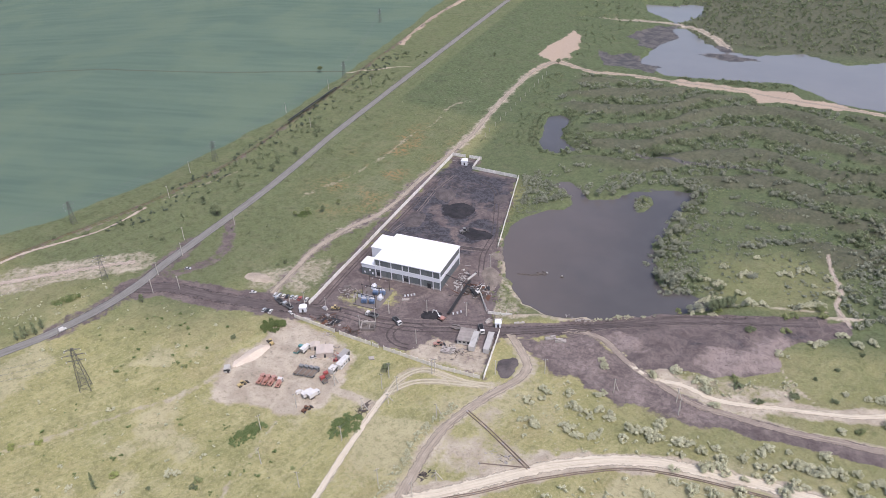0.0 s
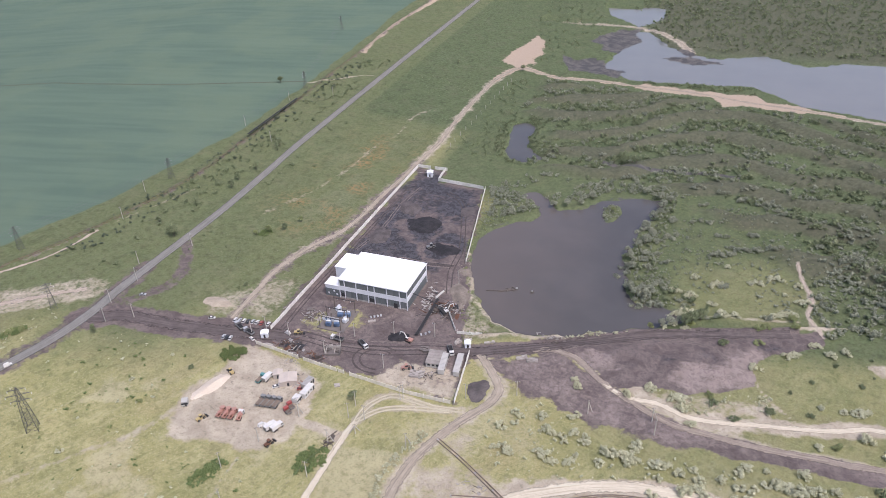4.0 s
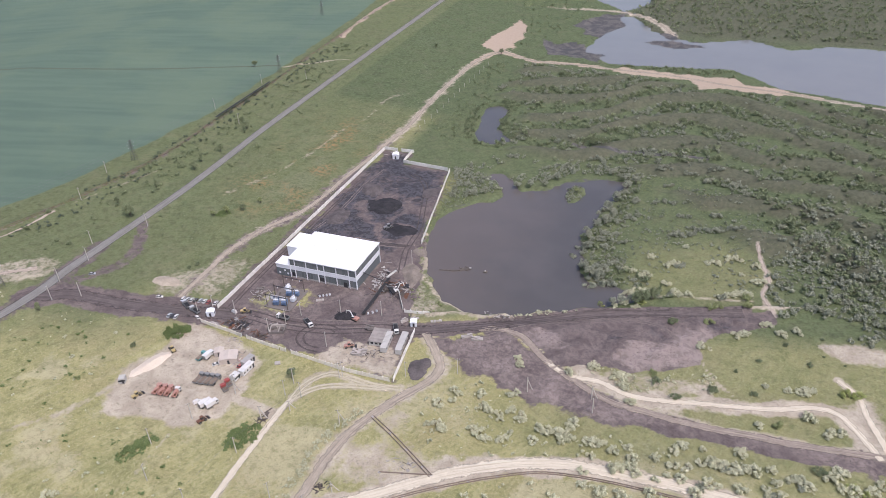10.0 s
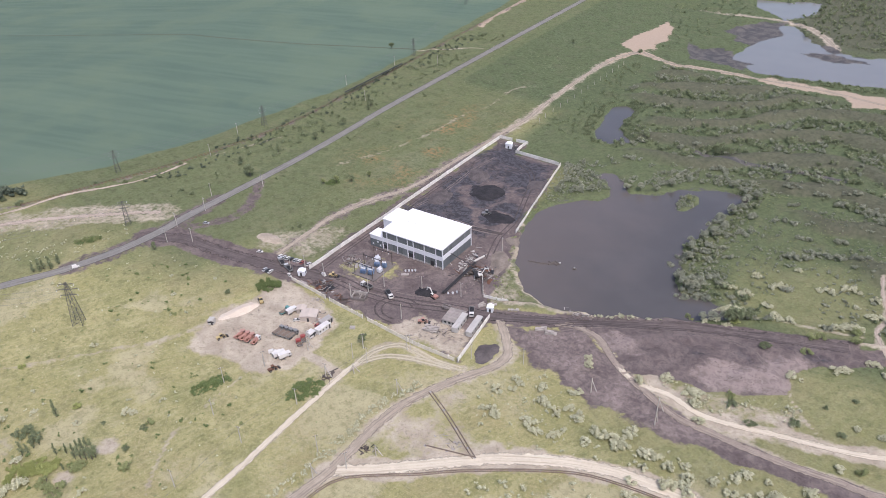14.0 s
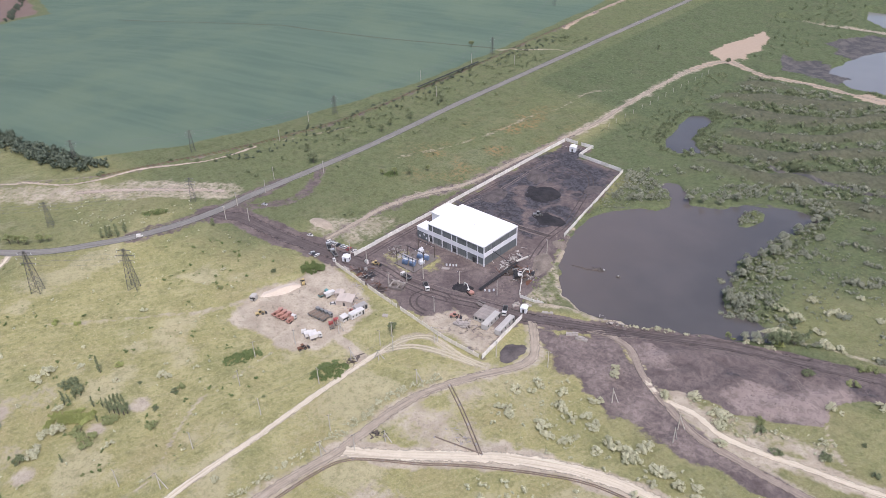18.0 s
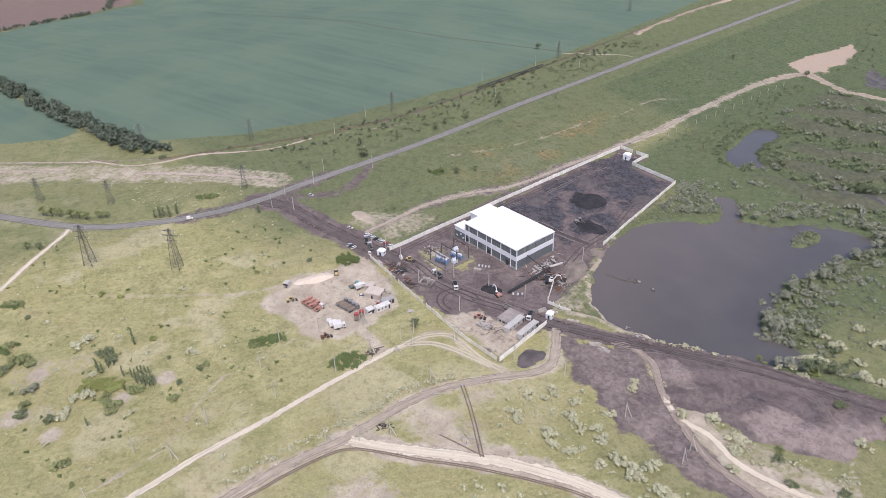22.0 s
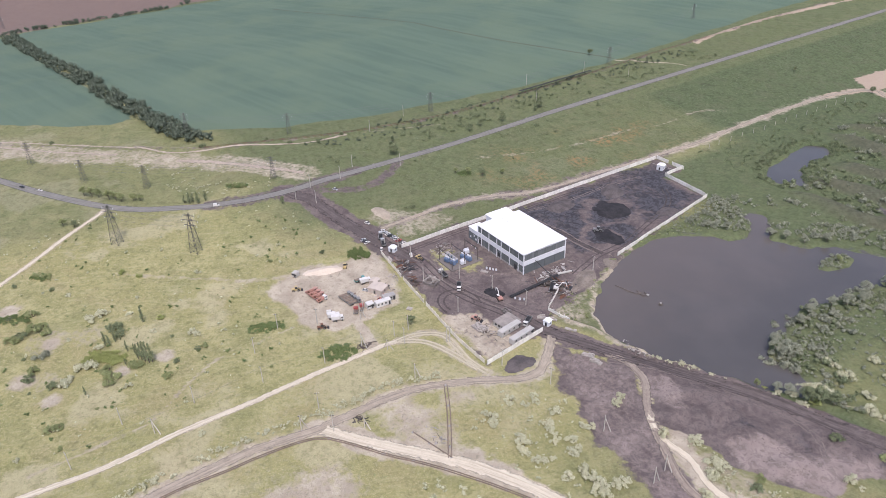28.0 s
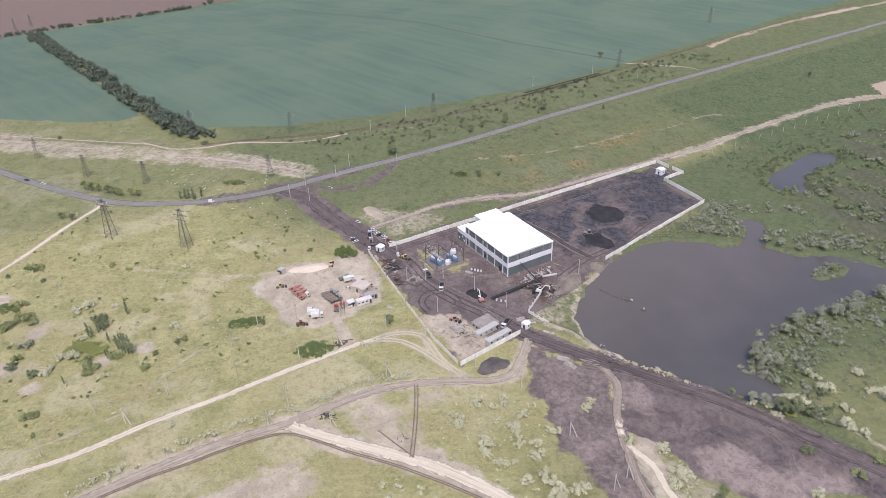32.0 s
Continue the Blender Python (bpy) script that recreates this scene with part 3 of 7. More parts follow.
    grass = s.mix(s.math("MULTIPLY", s.step(weeds, 0.49, 0.64), 0.4), grass, s.mix(lush_shade_f, (0.142, 0.150, 0.064), (0.044, 0.053, 0.032)))
    # the sown field: drill rows and broad swathes
    rows = s.noise(1.0, 2, s.stretched(at, 0.012, 0.13, 0.0, radians(-14)))
    swathe = s.noise(1.0, 3, s.stretched(at, 0.003, 0.022, 0.0, radians(-14)))
    crop = s.mix(s.step(rows, 0.35, 0.65), (0.096, 0.142, 0.105), (0.112, 0.160, 0.117))
    crop = s.mix(s.math("MULTIPLY", s.step(big, 0.42, 0.66), 0.55), crop, (0.142, 0.186, 0.122))
    crop = s.mix(s.math("MULTIPLY", s.step(swathe, 0.42, 0.68), 0.5), crop, (0.135, 0.185, 0.130))
    col = s.mix(s.step(field_f, 0.3, 0.7), grass, crop)
    col = s.mix(s.step(tilled_f, 0.3, 0.7), col, s.mix(mid, (0.17, 0.125, 0.105), (0.21, 0.155, 0.13)))
    smear = s.noise(0.11, 6, at, 0.66, 0.5)
    dirt = s.mix(s.step(smear, 0.34, 0.66), (0.360, 0.308, 0.236), (0.50, 0.436, 0.340))
    dirt = s.mix(s.math("MULTIPLY", s.step(fine, 0.5, 0.72), 0.35), dirt, (0.26, 0.22, 0.172))
    dirt = s.mix(s.math("MULTIPLY", s.step(small, 0.58, 0.7), 0.4), dirt, (0.17, 0.16, 0.10))
    dirt = s.mix(s.math("MULTIPLY", s.step(grit, 0.52, 0.64), 0.4), dirt, (0.185, 0.150, 0.118))
    col = s.mix(cover(soil_f), col, dirt)
    col = s.mix(cover(sand_f, 0.15), col, s.mix(small, (0.35, 0.275, 0.205), (0.44, 0.35, 0.268)))
    slack = s.mix(s.step(smear, 0.34, 0.66), (0.116, 0.093, 0.088), (0.190, 0.154, 0.142))
    slack = s.mix(s.math("MULTIPLY", s.step(mid, 0.52, 0.7), 0.32), slack, (0.215, 0.176, 0.163))
    slack = s.mix(s.math("MULTIPLY", s.step(fine, 0.55, 0.72), 0.3), slack, (0.06, 0.054, 0.055))
    slack = s.mix(s.math("MULTIPLY", s.step(grit, 0.52, 0.66), 0.42), slack, (0.050, 0.041, 0.043))
    churn = s.noise(0.26, 7, at, 0.74, 1.2)
    slack = s.mix(s.math("MULTIPLY", s.step(churn, 0.48, 0.60), 0.34), slack, (0.060, 0.050, 0.051))
    slack = s.mix(s.math("MULTIPLY", s.step(churn, 0.46, 0.36), 0.34), slack, (0.205, 0.166, 0.153))
    pale = s.mix(s.step(smear, 0.3, 0.7), (0.235, 0.190, 0.170), (0.320, 0.262, 0.236))
    pale = s.mix(s.math("MULTIPLY", s.step(churn, 0.49, 0.58), 0.5), pale, (0.140, 0.112, 0.103))
    ash_edge = s.math("ADD", s.math("MULTIPLY", ragged, 0.7), s.math("MULTIPLY", s.math("SUBTRACT", grit, 0.5), 0.8))
    slack = s.mix(s.step(s.math("ADD", ash_f, ash_edge), 0.28, 0.74), slack, pale)
    col = s.mix(cover(coal_f, 0.14), col, slack)
    col = s.mix(cover(black_f), col, s.mix(s.step(churn, 0.44, 0.56), (0.088, 0.084, 0.093), (0.046, 0.045, 0.050)))
    col = s.mix(cover(wet_f, 0.15), col, s.mix(s.step(smear, 0.4, 0.62), (0.078, 0.077, 0.078), (0.135, 0.124, 0.116)))
    height = s.math("ADD", s.math("MULTIPLY", grit, 0.7), s.math("MULTIPLY", fine, 0.3))
    s.bump(height, 0.8, 0.8)
    return s.done(col, 0.95, 0.0, 0.15)


ground = new("ground", ground_mesh)
ground_mesh.materials.append(ground_material())
tagged(ground, "rough grass land with bare soil, coal dust and a sown field", "ground", kind="structure")


def ground_z(x, y):
    """Height of the ground sheet at one place."""
    i = min(max(int(np.searchsorted(GX, x)) - 1, 0), len(GX) - 2)
    j = min(max(int(np.searchsorted(GY, y)) - 1, 0), len(GY) - 2)
    u, v = (x - GX[i]) / (GX[i + 1] - GX[i]), (y - GY[j]) / (GY[j + 1] - GY[j])
    return float((Z[j, i] * (1 - u) + Z[j, i + 1] * u) * (1 - v) + (Z[j + 1, i] * (1 - u) + Z[j + 1, i + 1] * u) * v)


# ---- water ----
def water_material(name, silted):
    s = Shader(name)
    s.bump(s.noise(0.5, 2), 0.012, 0.05)
    murk = s.mix(s.step(s.noise(0.03, 3), 0.35, 0.7), (0.078, 0.072, 0.067), (0.092, 0.084, 0.078))
    # silt washed in from the yard's bank
    split = s.node("ShaderNodeSeparateXYZ")
    s.link(s.place(), split.inputs[0])
    reach = s.math("ADD", split.outputs[0], s.math("MULTIPLY", s.noise(0.035, 4), 50.0))
    murk = s.mix(s.step(reach, 125, 45, 0.0, silted), murk, (0.150, 0.118, 0.098))
    return s.done(murk, 0.06, 0.0, 0.5)


water_mat = water_material("pond_water", 0.5)
reed_water_mat = water_material("reed_pond_water", 0.0)
lake_shader = Shader("lake_water")
lake_mat = lake_shader.done(lake_shader.mix(lake_shader.noise(0.02, 3), (0.165, 0.162, 0.16), (0.21, 0.20, 0.19)), 0.10, 0.0, 0.5)
for name, outline, label in (("pond", POND, "still dark grey pond water beside the coal yard"), ("small_pond", SMALL_POND, "small still pond among scrub"), ("lake", LAKE, "wide shallow grey lake with mud banks"), ("pool", POOL, "pale shallow pool past the lake")):
    p = np.array(outline, float)
    lo, hi = p.min(0) - 8, p.max(0) + 8
    me = bpy.data.meshes.new(name)
    corners = [(lo[0], lo[1]), (hi[0], lo[1]), (hi[0], hi[1]), (lo[0], hi[1])]
    bm = bmesh.new()
    bm.faces.new([bm.verts.new((x, y, WATER + (0.15 if name == "pool" else 0))) for x, y in corners])
    bm.to_mesh(me)
    bm.free()
    me.materials.append({"pond": water_mat, "small_pond": reed_water_mat}.get(name, lake_mat))
    tagged(new(name, me), label, "water", kind="structure")

# ---- road and tracks ----
def part(name, bm, material, parent=None, label=""):
    """Links a bmesh as one mesh object under a thing or a part."""
    me = bpy.data.meshes.new(name)
    bm.to_mesh(me)
    bm.free()
    if material:
        me.materials.append(material)
    ob = new(name, me)
    if parent:
        ob.parent = parent
    if label:
        ob["label"] = label
    return ob


def strip(name, line, width, material, lift=0.10, ragged=0.0, seed=60, step=2.0, label="", category=""):
    """A ribbon of ground along a line, a little proud, with uneven edges; it keeps how far across each place lies."""
    p = curve(line, step)
    way = np.gradient(p, axis=0)
    way /= np.linalg.norm(way, axis=1)[:, None]
    side = np.stack([-way[:, 1], way[:, 0]], 1)
    bm = bmesh.new()
    across = bm.verts.layers.float.new("across")
    lane = bm.verts.layers.float_vector.new("lane")
    rows = []
    for k, (q, s) in enumerate(zip(p, side)):
        row = []
        for c in (-1, -0.62, -0.25, 0.25, 0.62, 1):
            w = width / 2 * c * 1.25
            x, y = q + s * w
            v = bm.verts.new((x, y, ground_z(x, y) + lift))
            v[across] = abs(c)
            v[lane] = (w, k * step, 0)
            row.append(v)
        rows.append(row)
    for a, b in zip(rows, rows[1:]):
        for n in range(5):
            f = bm.faces.new((a[n], a[n + 1], b[n + 1], b[n]))
            f.smooth = True
    bmesh.ops.recalc_face_normals(bm, faces=bm.faces)
    ob = part(name, bm, material)
    if ob.data.polygons[0].normal.z < 0:
        ob.data.flip_normals()
    return tagged(ob, label, category, kind="structure")


def track_material(name, a, b, c, worn=0.0):
    """Earth or asphalt; worn: how far the edges crumble into the land beside."""
    s = Shader(name)
    at = s.place()
    col = s.mix(s.step(s.noise(0.25, 4, at), 0.3, 0.7), a, b)
    col = s.mix(s.math("MULTIPLY", s.step(s.noise(1.7, 4, at), 0.45, 0.7), 0.6), col, c)
    s.bump(s.noise(1.2, 4, at), 0.3, 0.2)
    if worn:
        far = s.node("ShaderNodeAttribute", attribute_name="across").outputs["Fac"]
        rut = s.step(s.math("ABSOLUTE", s.math("SUBTRACT", far, 0.42)), 0.22, 0.08)
        col = s.mix(s.math("MULTIPLY", rut, 0.45), col, c)
        lane = s.node("ShaderNodeAttribute", attribute_name="lane").outputs["Vector"]
        drag = s.noise(1.0, 5, s.stretched(lane, 1.5, 0.05, 1.0), 0.68, 0.5)
        col = s.mix(s.math("MULTIPLY", s.step(drag, 0.50, 0.62), 0.6), col, tuple(0.72 * k for k in c))
        col = s.mix(s.math("MULTIPLY", s.step(drag, 0.44, 0.34), 0.5), col, tuple(min(1.12 * k, 0.62) for k in b))
        edge = s.math("ADD", far, s.math("MULTIPLY", s.math("SUBTRACT", s.noise(0.35, 5, at, 0.65), 0.5), worn))
        s.link(s.step(edge, 1.0, 0.62), s.bsdf.inputs["Alpha"])
    return s.done(col, 0.95, 0.0, 0.15)


brown_dirt = track_material("brown_dirt", (0.27, 0.222, 0.182), (0.35, 0.295, 0.24), (0.20, 0.165, 0.138), 1.3)
streak_dirt = track_material("streak_dirt", (0.40, 0.335, 0.27), (0.48, 0.41, 0.335), (0.30, 0.245, 0.195), 2.6)
asphalt = track_material("asphalt", (0.205, 0.197, 0.178), (0.245, 0.235, 0.212), (0.165, 0.158, 0.143), 0.25)
rubble_dirt = track_material("rubble_dirt", (0.165, 0.14, 0.118), (0.25, 0.212, 0.175), (0.12, 0.10, 0.088))
pale_dirt = track_material("pale_dirt", (0.55, 0.485, 0.375), (0.62, 0.55, 0.43), (0.46, 0.40, 0.305), 1.4)
grey_dirt = track_material("grey_dirt", (0.33, 0.28, 0.218), (0.42, 0.36, 0.283), (0.25, 0.212, 0.168), 1.4)
dark_dirt = track_material("dark_dirt", (0.115, 0.095, 0.090), (0.160, 0.133, 0.124), (0.075, 0.063, 0.061), 1.4)

strip("road", ROAD, 5.4, asphalt, lift=0.12, ragged=0.05, label="grey worn asphalt country road", category="road")
strip("dirt_road", ENTRY, 7.5, dark_dirt, ragged=0.25, label="coal-blackened dirt road from the highway to the gate", category="road")
strip("dirt_track", YARD_TRACK, 3.0, grey_dirt, ragged=0.4, label="rutted dirt track along the yard wall", category="track")
strip("dirt_track", LONG_TRACK, 2.6, pale_dirt, ragged=0.3, label="long pale dirt track across grass", category="track")
strip("dirt_track", WEST_TRACK, 2.0, pale_dirt, ragged=0.3, label="narrow pale track over the meadow", category="track")
strip("dirt_track", PALE_ROAD, 4.8, pale_dirt, ragged=0.4, label="wide pale dirt road beside twin pipes", category="track")
strip("dirt_track", RUT_ROAD, 3.8, grey_dirt, ragged=0.3, label="dark rutted lorry track round the yard", category="track")
strip("dirt_track", [(66, -9.8), (72, -7.6)] + BROWN_ROAD[2:], 3.2, brown_dirt, ragged=0.35, label="brown dirt track over coal spoil", category="track")
strip("dirt_track", [(100, -21.5), (106, -25.5), (114, -27.5)] + PALE_EAST[1:], 2.6, pale_dirt, ragged=0.4, label="pale dirt track below the spoil bank", category="track")
strip("dirt_track", DELTA_ARM, 2.4, pale_dirt, label="pale dirt track forking through bare earth", category="track")
strip("dirt_track", MEADOW_TRACK, 1.6, streak_dirt, label="narrow worn path beside the dense scrub", category="track")
strip("dirt_track", CAUSEWAY, 3.0, grey_dirt, label="grey track along the lake causeway", category="track")
strip("dirt_road", COAL_ROAD, 5.5, dark_dirt, ragged=0.3, label="black haul road along the pond dam", category="road")
for off, a, b, wide in ((-0.5, 4, 8, 3.4), (4.0, 1, 4, 2.0)):
    strip("bare_streak", [(x - 0.72 * off, y + 0.72 * off) for x, y in BARE_BANK[a:b]], wide, streak_dirt, lift=0.08, label="pale bare earth streak on the road bank", category="bare earth")
field_lane_mat = track_material("field_lane", (0.085, 0.118, 0.080), (0.110, 0.140, 0.094), (0.13, 0.12, 0.085), 1.6)
strip("field_lane", [(-640, 130), (-474, 180.6), (-340, 218), (-209, 270)], 2.2, field_lane_mat, step=6.0, label="narrow worn lane across the sown field", category="track")
strip("dirt_track", [(-330, -205), (-294, -164), (-282, -150), (-256, -120), (-236, -103), (-226, -87), (-219, -62), (-201, -26), (-195, 5)], 1.5, streak_dirt, label="narrow pale lane along the field's edge", category="track")
cream_dirt = track_material("cream_dirt", (0.46, 0.41, 0.30), (0.52, 0.465, 0.345), (0.38, 0.335, 0.24), 0.9)
rut_dark = track_material("rut_dark", (0.085, 0.071, 0.068), (0.115, 0.096, 0.091), (0.066, 0.055, 0.053), 3.0)
rut_pale = track_material("rut_pale", (0.185, 0.154, 0.140), (0.225, 0.187, 0.168), (0.135, 0.112, 0.103), 3.0)


def ruts(line, offsets, material, wide, label, lift=0.07):
    """Wheel marks side by side along a line."""
    p = curve(line)
    way = np.gradient(p, axis=0)
    way /= np.linalg.norm(way, axis=1)[:, None]
    side = np.stack([-way[:, 1], way[:, 0]], 1)
    for off in offsets:
        strip("wheel_rut", [tuple(q) for q in (p + off * side)[::3]], wide, material, lift=lift, label=label, category="track")


def arc(x, y, r, start, stop, squeeze=1.0):
    return [(x + r * math.cos(radians(a)), y + squeeze * r * math.sin(radians(a))) for a in range(start, stop, 15)]


ruts([(-70, -41), (-55, -36), (-40, -33), (-20, -34), (0, -31), (20, -24), (36, -20), (50, -15)], (-3.6, -0.6, 2.4), rut_dark, 0.7, "dark wheel rut across the coal yard")
ruts([(-58, -38), (-40, -31), (-20, -31), (0, -27), (20, -21), (36, -18)], (-2.9, 1.7), rut_pale, 0.9, "pale worn wheel line across the coal yard")
for r in (8.2, 11.5):
    ruts(arc(1, -38, r, 60, 290, 0.8), (0,), rut_dark if r < 12 else rut_pale, 0.8, "curved wheel rut in the coal yard")
ruts([(-52, -32), (-53, 0), (-53, 40), (-52, 90), (-51, 132)], (-0.9, 0.9), rut_dark, 0.6, "dark wheel rut along the yard wall")
ruts([(-50, 44), (-46, 70), (-47, 100), (-44, 128)], (-0.8, 0.8), rut_pale, 0.6, "pale wheel rut beside the coal heaps")
ruts([(14, 20), (8, 40), (6, 62), (-2, 90), (-12, 116), (-30, 130)], (-1.8, 0.8), rut_dark, 0.6, "dark wheel rut along the pond wall")
ruts([(-40, 40), (-20, 43), (-1, 43.5), (11, 46)], (-1.8, 1.8), rut_pale, 0.9, "pale kerb of mud beside the drain")
ruts([(-40, 40), (-20, 43), (-1, 43.5), (11, 46)], (0,), rut_dark, 1.8, "black drain ditch behind the hall")
ruts([(48, -17), (60, -11), (76, -3), (92, 6), (116, 18), (145, 28)], (-1.6, -0.2, 1.5), rut_dark, 0.6, "dark wheel rut on the haul road", 0.16)
ruts([(70, -12), (86, 0), (104, 8), (126, 16), (140, 17), (152, 8)], (-0.9, 0.9), rut_pale, 0.6, "pale wheel rut over the spoil bank")
for line in (LOOP_NORTH, LOOP_SOUTH):
    p = curve(line)
    for off in (-0.9, 0.9):
        way = np.gradient(p, axis=0)
        way /= np.linalg.norm(way, axis=1)[:, None]
        rut = [tuple(q) for q in p[::3] + off * np.stack([-way[:, 1], way[:, 0]], 1)[::3]]
        strip("wheel_rut", rut, 1.1, cream_dirt, ragged=0.3, label="pale wheel rut worn into the grass", category="track")

# ---- tools for things ----
def box(bm, x0, y0, z0, x1, y1, z1, bevel=0.0):
    """Adds a box between two corners, with softened edges."""
    m = Matrix.Translation(((x0 + x1) / 2, (y0 + y1) / 2, (z0 + z1) / 2)) @ Matrix.Diagonal((abs(x1 - x0), abs(y1 - y0), abs(z1 - z0), 1))
    made = bmesh.ops.create_cube(bm, size=1, matrix=m)
    if bevel:
        edges = list({e for v in made["verts"] for e in v.link_edges})
        bmesh.ops.bevel(bm, geom=edges, offset=bevel, segments=1, affect="EDGES")
    return bm


def boxed(*corners, bevel=0.0):
    return box(bmesh.new(), *corners, bevel=bevel)


def rod(bm, a, b, r, sides=8, r_end=None):
    """Adds a round bar from a to b."""
    a, b = Vector(a), Vector(b)
    m = Matrix.Translation((a + b) / 2) @ (b - a).to_track_quat("Z", "Y").to_matrix().to_4x4()
    bmesh.ops.create_cone(bm, cap_ends=True, segments=sides, radius1=r, radius2=r if r_end is None else r_end, depth=(b - a).length, matrix=m)
    return bm


def rodded(a, b, r, sides=8, r_end=None):
    return rod(bmesh.new(), a, b, r, sides, r_end)


def thing(name, label, category, group="", at=None):
    """The base of a thing that is built of parts."""
    ob = tagged(new(name), label, category, group)
    ob.empty_display_size = 0.5
    if at is not None:
        ob.matrix_basis = at
    return ob


def mesh_of(name, bm, material):
    me = bpy.data.meshes.new(name)
    bm.to_mesh(me)
    bm.free()
    me.materials.append(material)
    return me


def piece(name, mesh, parent, m=None):
    """A part that shares its mesh with others."""
    ob = new(name, mesh)
    ob.parent = parent
    if m is not None:
        ob.matrix_basis = m
    return ob


# ---- the white hall ----
white_roof = surface("white_roof_membrane", (0.84, 0.84, 0.84), 0.94, 0.3, 0.6)
white_panel = surface("white_wall_panel", (0.72, 0.73, 0.76), 0.86, 0.5, 0.5)
grey_clad = surface("grey_cladding", (0.135, 0.150, 0.155), 0.8, 0.5, 0.55)
dark_metal = surface("dark_metal", (0.06, 0.06, 0.065), 0.7, 1.0, 0.55, 0.4)
plinth_mat = surface("concrete_plinth", (0.36, 0.34, 0.32), 0.7, 1.0, 0.9)


def glass_material():
    s = Shader("tinted_glazing")
    tone = s.mix(s.random(), (0.135, 0.150, 0.152), (0.20, 0.215, 0.215))
    return s.done(tone, 0.16, 0.0, 0.5)


glazing = glass_material()
HALL_X, HALL_Y, EAVES, RIDGE, PAD = -37.0, 27.0, 11.55, 12.05, 0.55
hall = thing("factory_hall", "new white industrial hall with grey glazed bands and flat white roof", "building")
part("core", boxed(HALL_X + 0.5, 0.5, PAD - 1.5, -0.5, HALL_Y - 0.2, EAVES - 0.1), grey_clad, hall)


def roof_slab():
    """A low gable roof with an overhang, its ridge along x."""
    bm = bmesh.new()
    x0, x1, y0, y1 = HALL_X - 0.25, 0.3, -0.3, HALL_Y + 0.25
    ym = (y0 + y1) / 2
    rows = []
    for x in (x0, x1):
        rows.append([bm.verts.new((x, y, z)) for y, z in ((y0, EAVES), (y0, EAVES + 0.35), (ym, RIDGE + 0.2), (y1, EAVES + 0.35), (y1, EAVES), (ym, RIDGE - 0.15))])
    a, b = rows
    for n in range(6):
        bm.faces.new((a[n], a[(n + 1) % 6], b[(n + 1) % 6], b[n]))
    bm.faces.new(a[::-1])
    bm.faces.new(b)
    bmesh.ops.recalc_face_normals(bm, faces=bm.faces)
    return bm


grey_roof_metal = surface("vent_sheet", (0.52, 0.51, 0.50), 0.8, 1.0, 0.5)
roof = part("roof", roof_slab(), white_roof, hall, "flat white roof membrane")
for k in range(8):
    vent = part("vent", rodded((-34 + 4.2 * k, 13.5, RIDGE), (-34 + 4.2 * k, 13.5, RIDGE + 0.6), 0.16), grey_roof_metal, roof)
for x, y in ((-36.5, 26.6), (-0.4, 26.6), (-30.0, 26.8)):
    part("mast", rodded((x, y, EAVES), (x, y, EAVES + 2.4), 0.06), dark_metal, roof)

BAYS = (-37.0, -34.1, -27.6, -21.1, -17.5, -10.8, -3.9, 0.0)
for x in BAYS:
    part("pilaster", boxed(x - 0.22, -0.02, PAD - 1.5, x + 0.22, 0.5, EAVES, bevel=0.03), white_panel, hall)
for z0, z1, name in ((5.1, 6.35, "wall_band"), (6.38, 7.6, "wall_band"), (EAVES - 0.55, EAVES, "fascia")):
    part(name, boxed(HALL_X + 0.24, 0.1, z0, -0.24, 0.5, z1, bevel=0.02), white_panel, hall)
    part(name, boxed(-0.5, 0.52, z0, -0.06, HALL_Y - 0.3, z1, bevel=0.02), white_panel, hall)
part("plinth", boxed(HALL_X + 0.24, 0.12, PAD - 1.5, -0.24, 0.5, PAD + 0.75), plinth_mat, hall)
part("corner_post", boxed(-0.5, HALL_Y - 0.35, PAD - 1.5, 0.02, HALL_Y + 0.1, EAVES), white_panel, hall)
part("corner_panel", boxed(-3.6, 0.06, 7.62, -0.26, 0.5, EAVES - 0.57), grey_clad, hall)


def window(x0, x1, z0, z1, cells, side=False):
    """A band of glazing: frame, mullions and single panes, on the front or (side) the east wall."""
    n = max(1, cells)
    swap = Matrix.Rotation(radians(90), 4, "Z") if side else Matrix.Identity(4)
    bm = boxed(x0, 0.34, z0, x1, 0.5, z1)
    bm.transform(swap)
    win = part("window", bm, grey_clad, hall)
    for k in range(n + 1):
        x = x0 + (x1 - x0 - 0.08) * k / n
        bm = boxed(x, 0.18, z0, x + 0.08, 0.34, z1)
        bm.transform(swap)
        part("mullion", bm, grey_clad, win)
    for k in range(n):
        xa = x0 + (x1 - x0 - 0.08) * k / n + 0.08
        bm = boxed(xa, 0.26, z0 + 0.08, xa + (x1 - x0 - 0.08) / n - 0.08, 0.34, z1 - 0.08)
        bm.transform(swap)
        part("pane", bm, glazing, win)
    return win


for a, b in zip(BAYS, BAYS[1:]):
    cells = 2 if b - a < 4 else 4
    if b > -1:
        continue
    window(a + 0.24, b - 0.24, 7.62, EAVES - 0.57, cells)
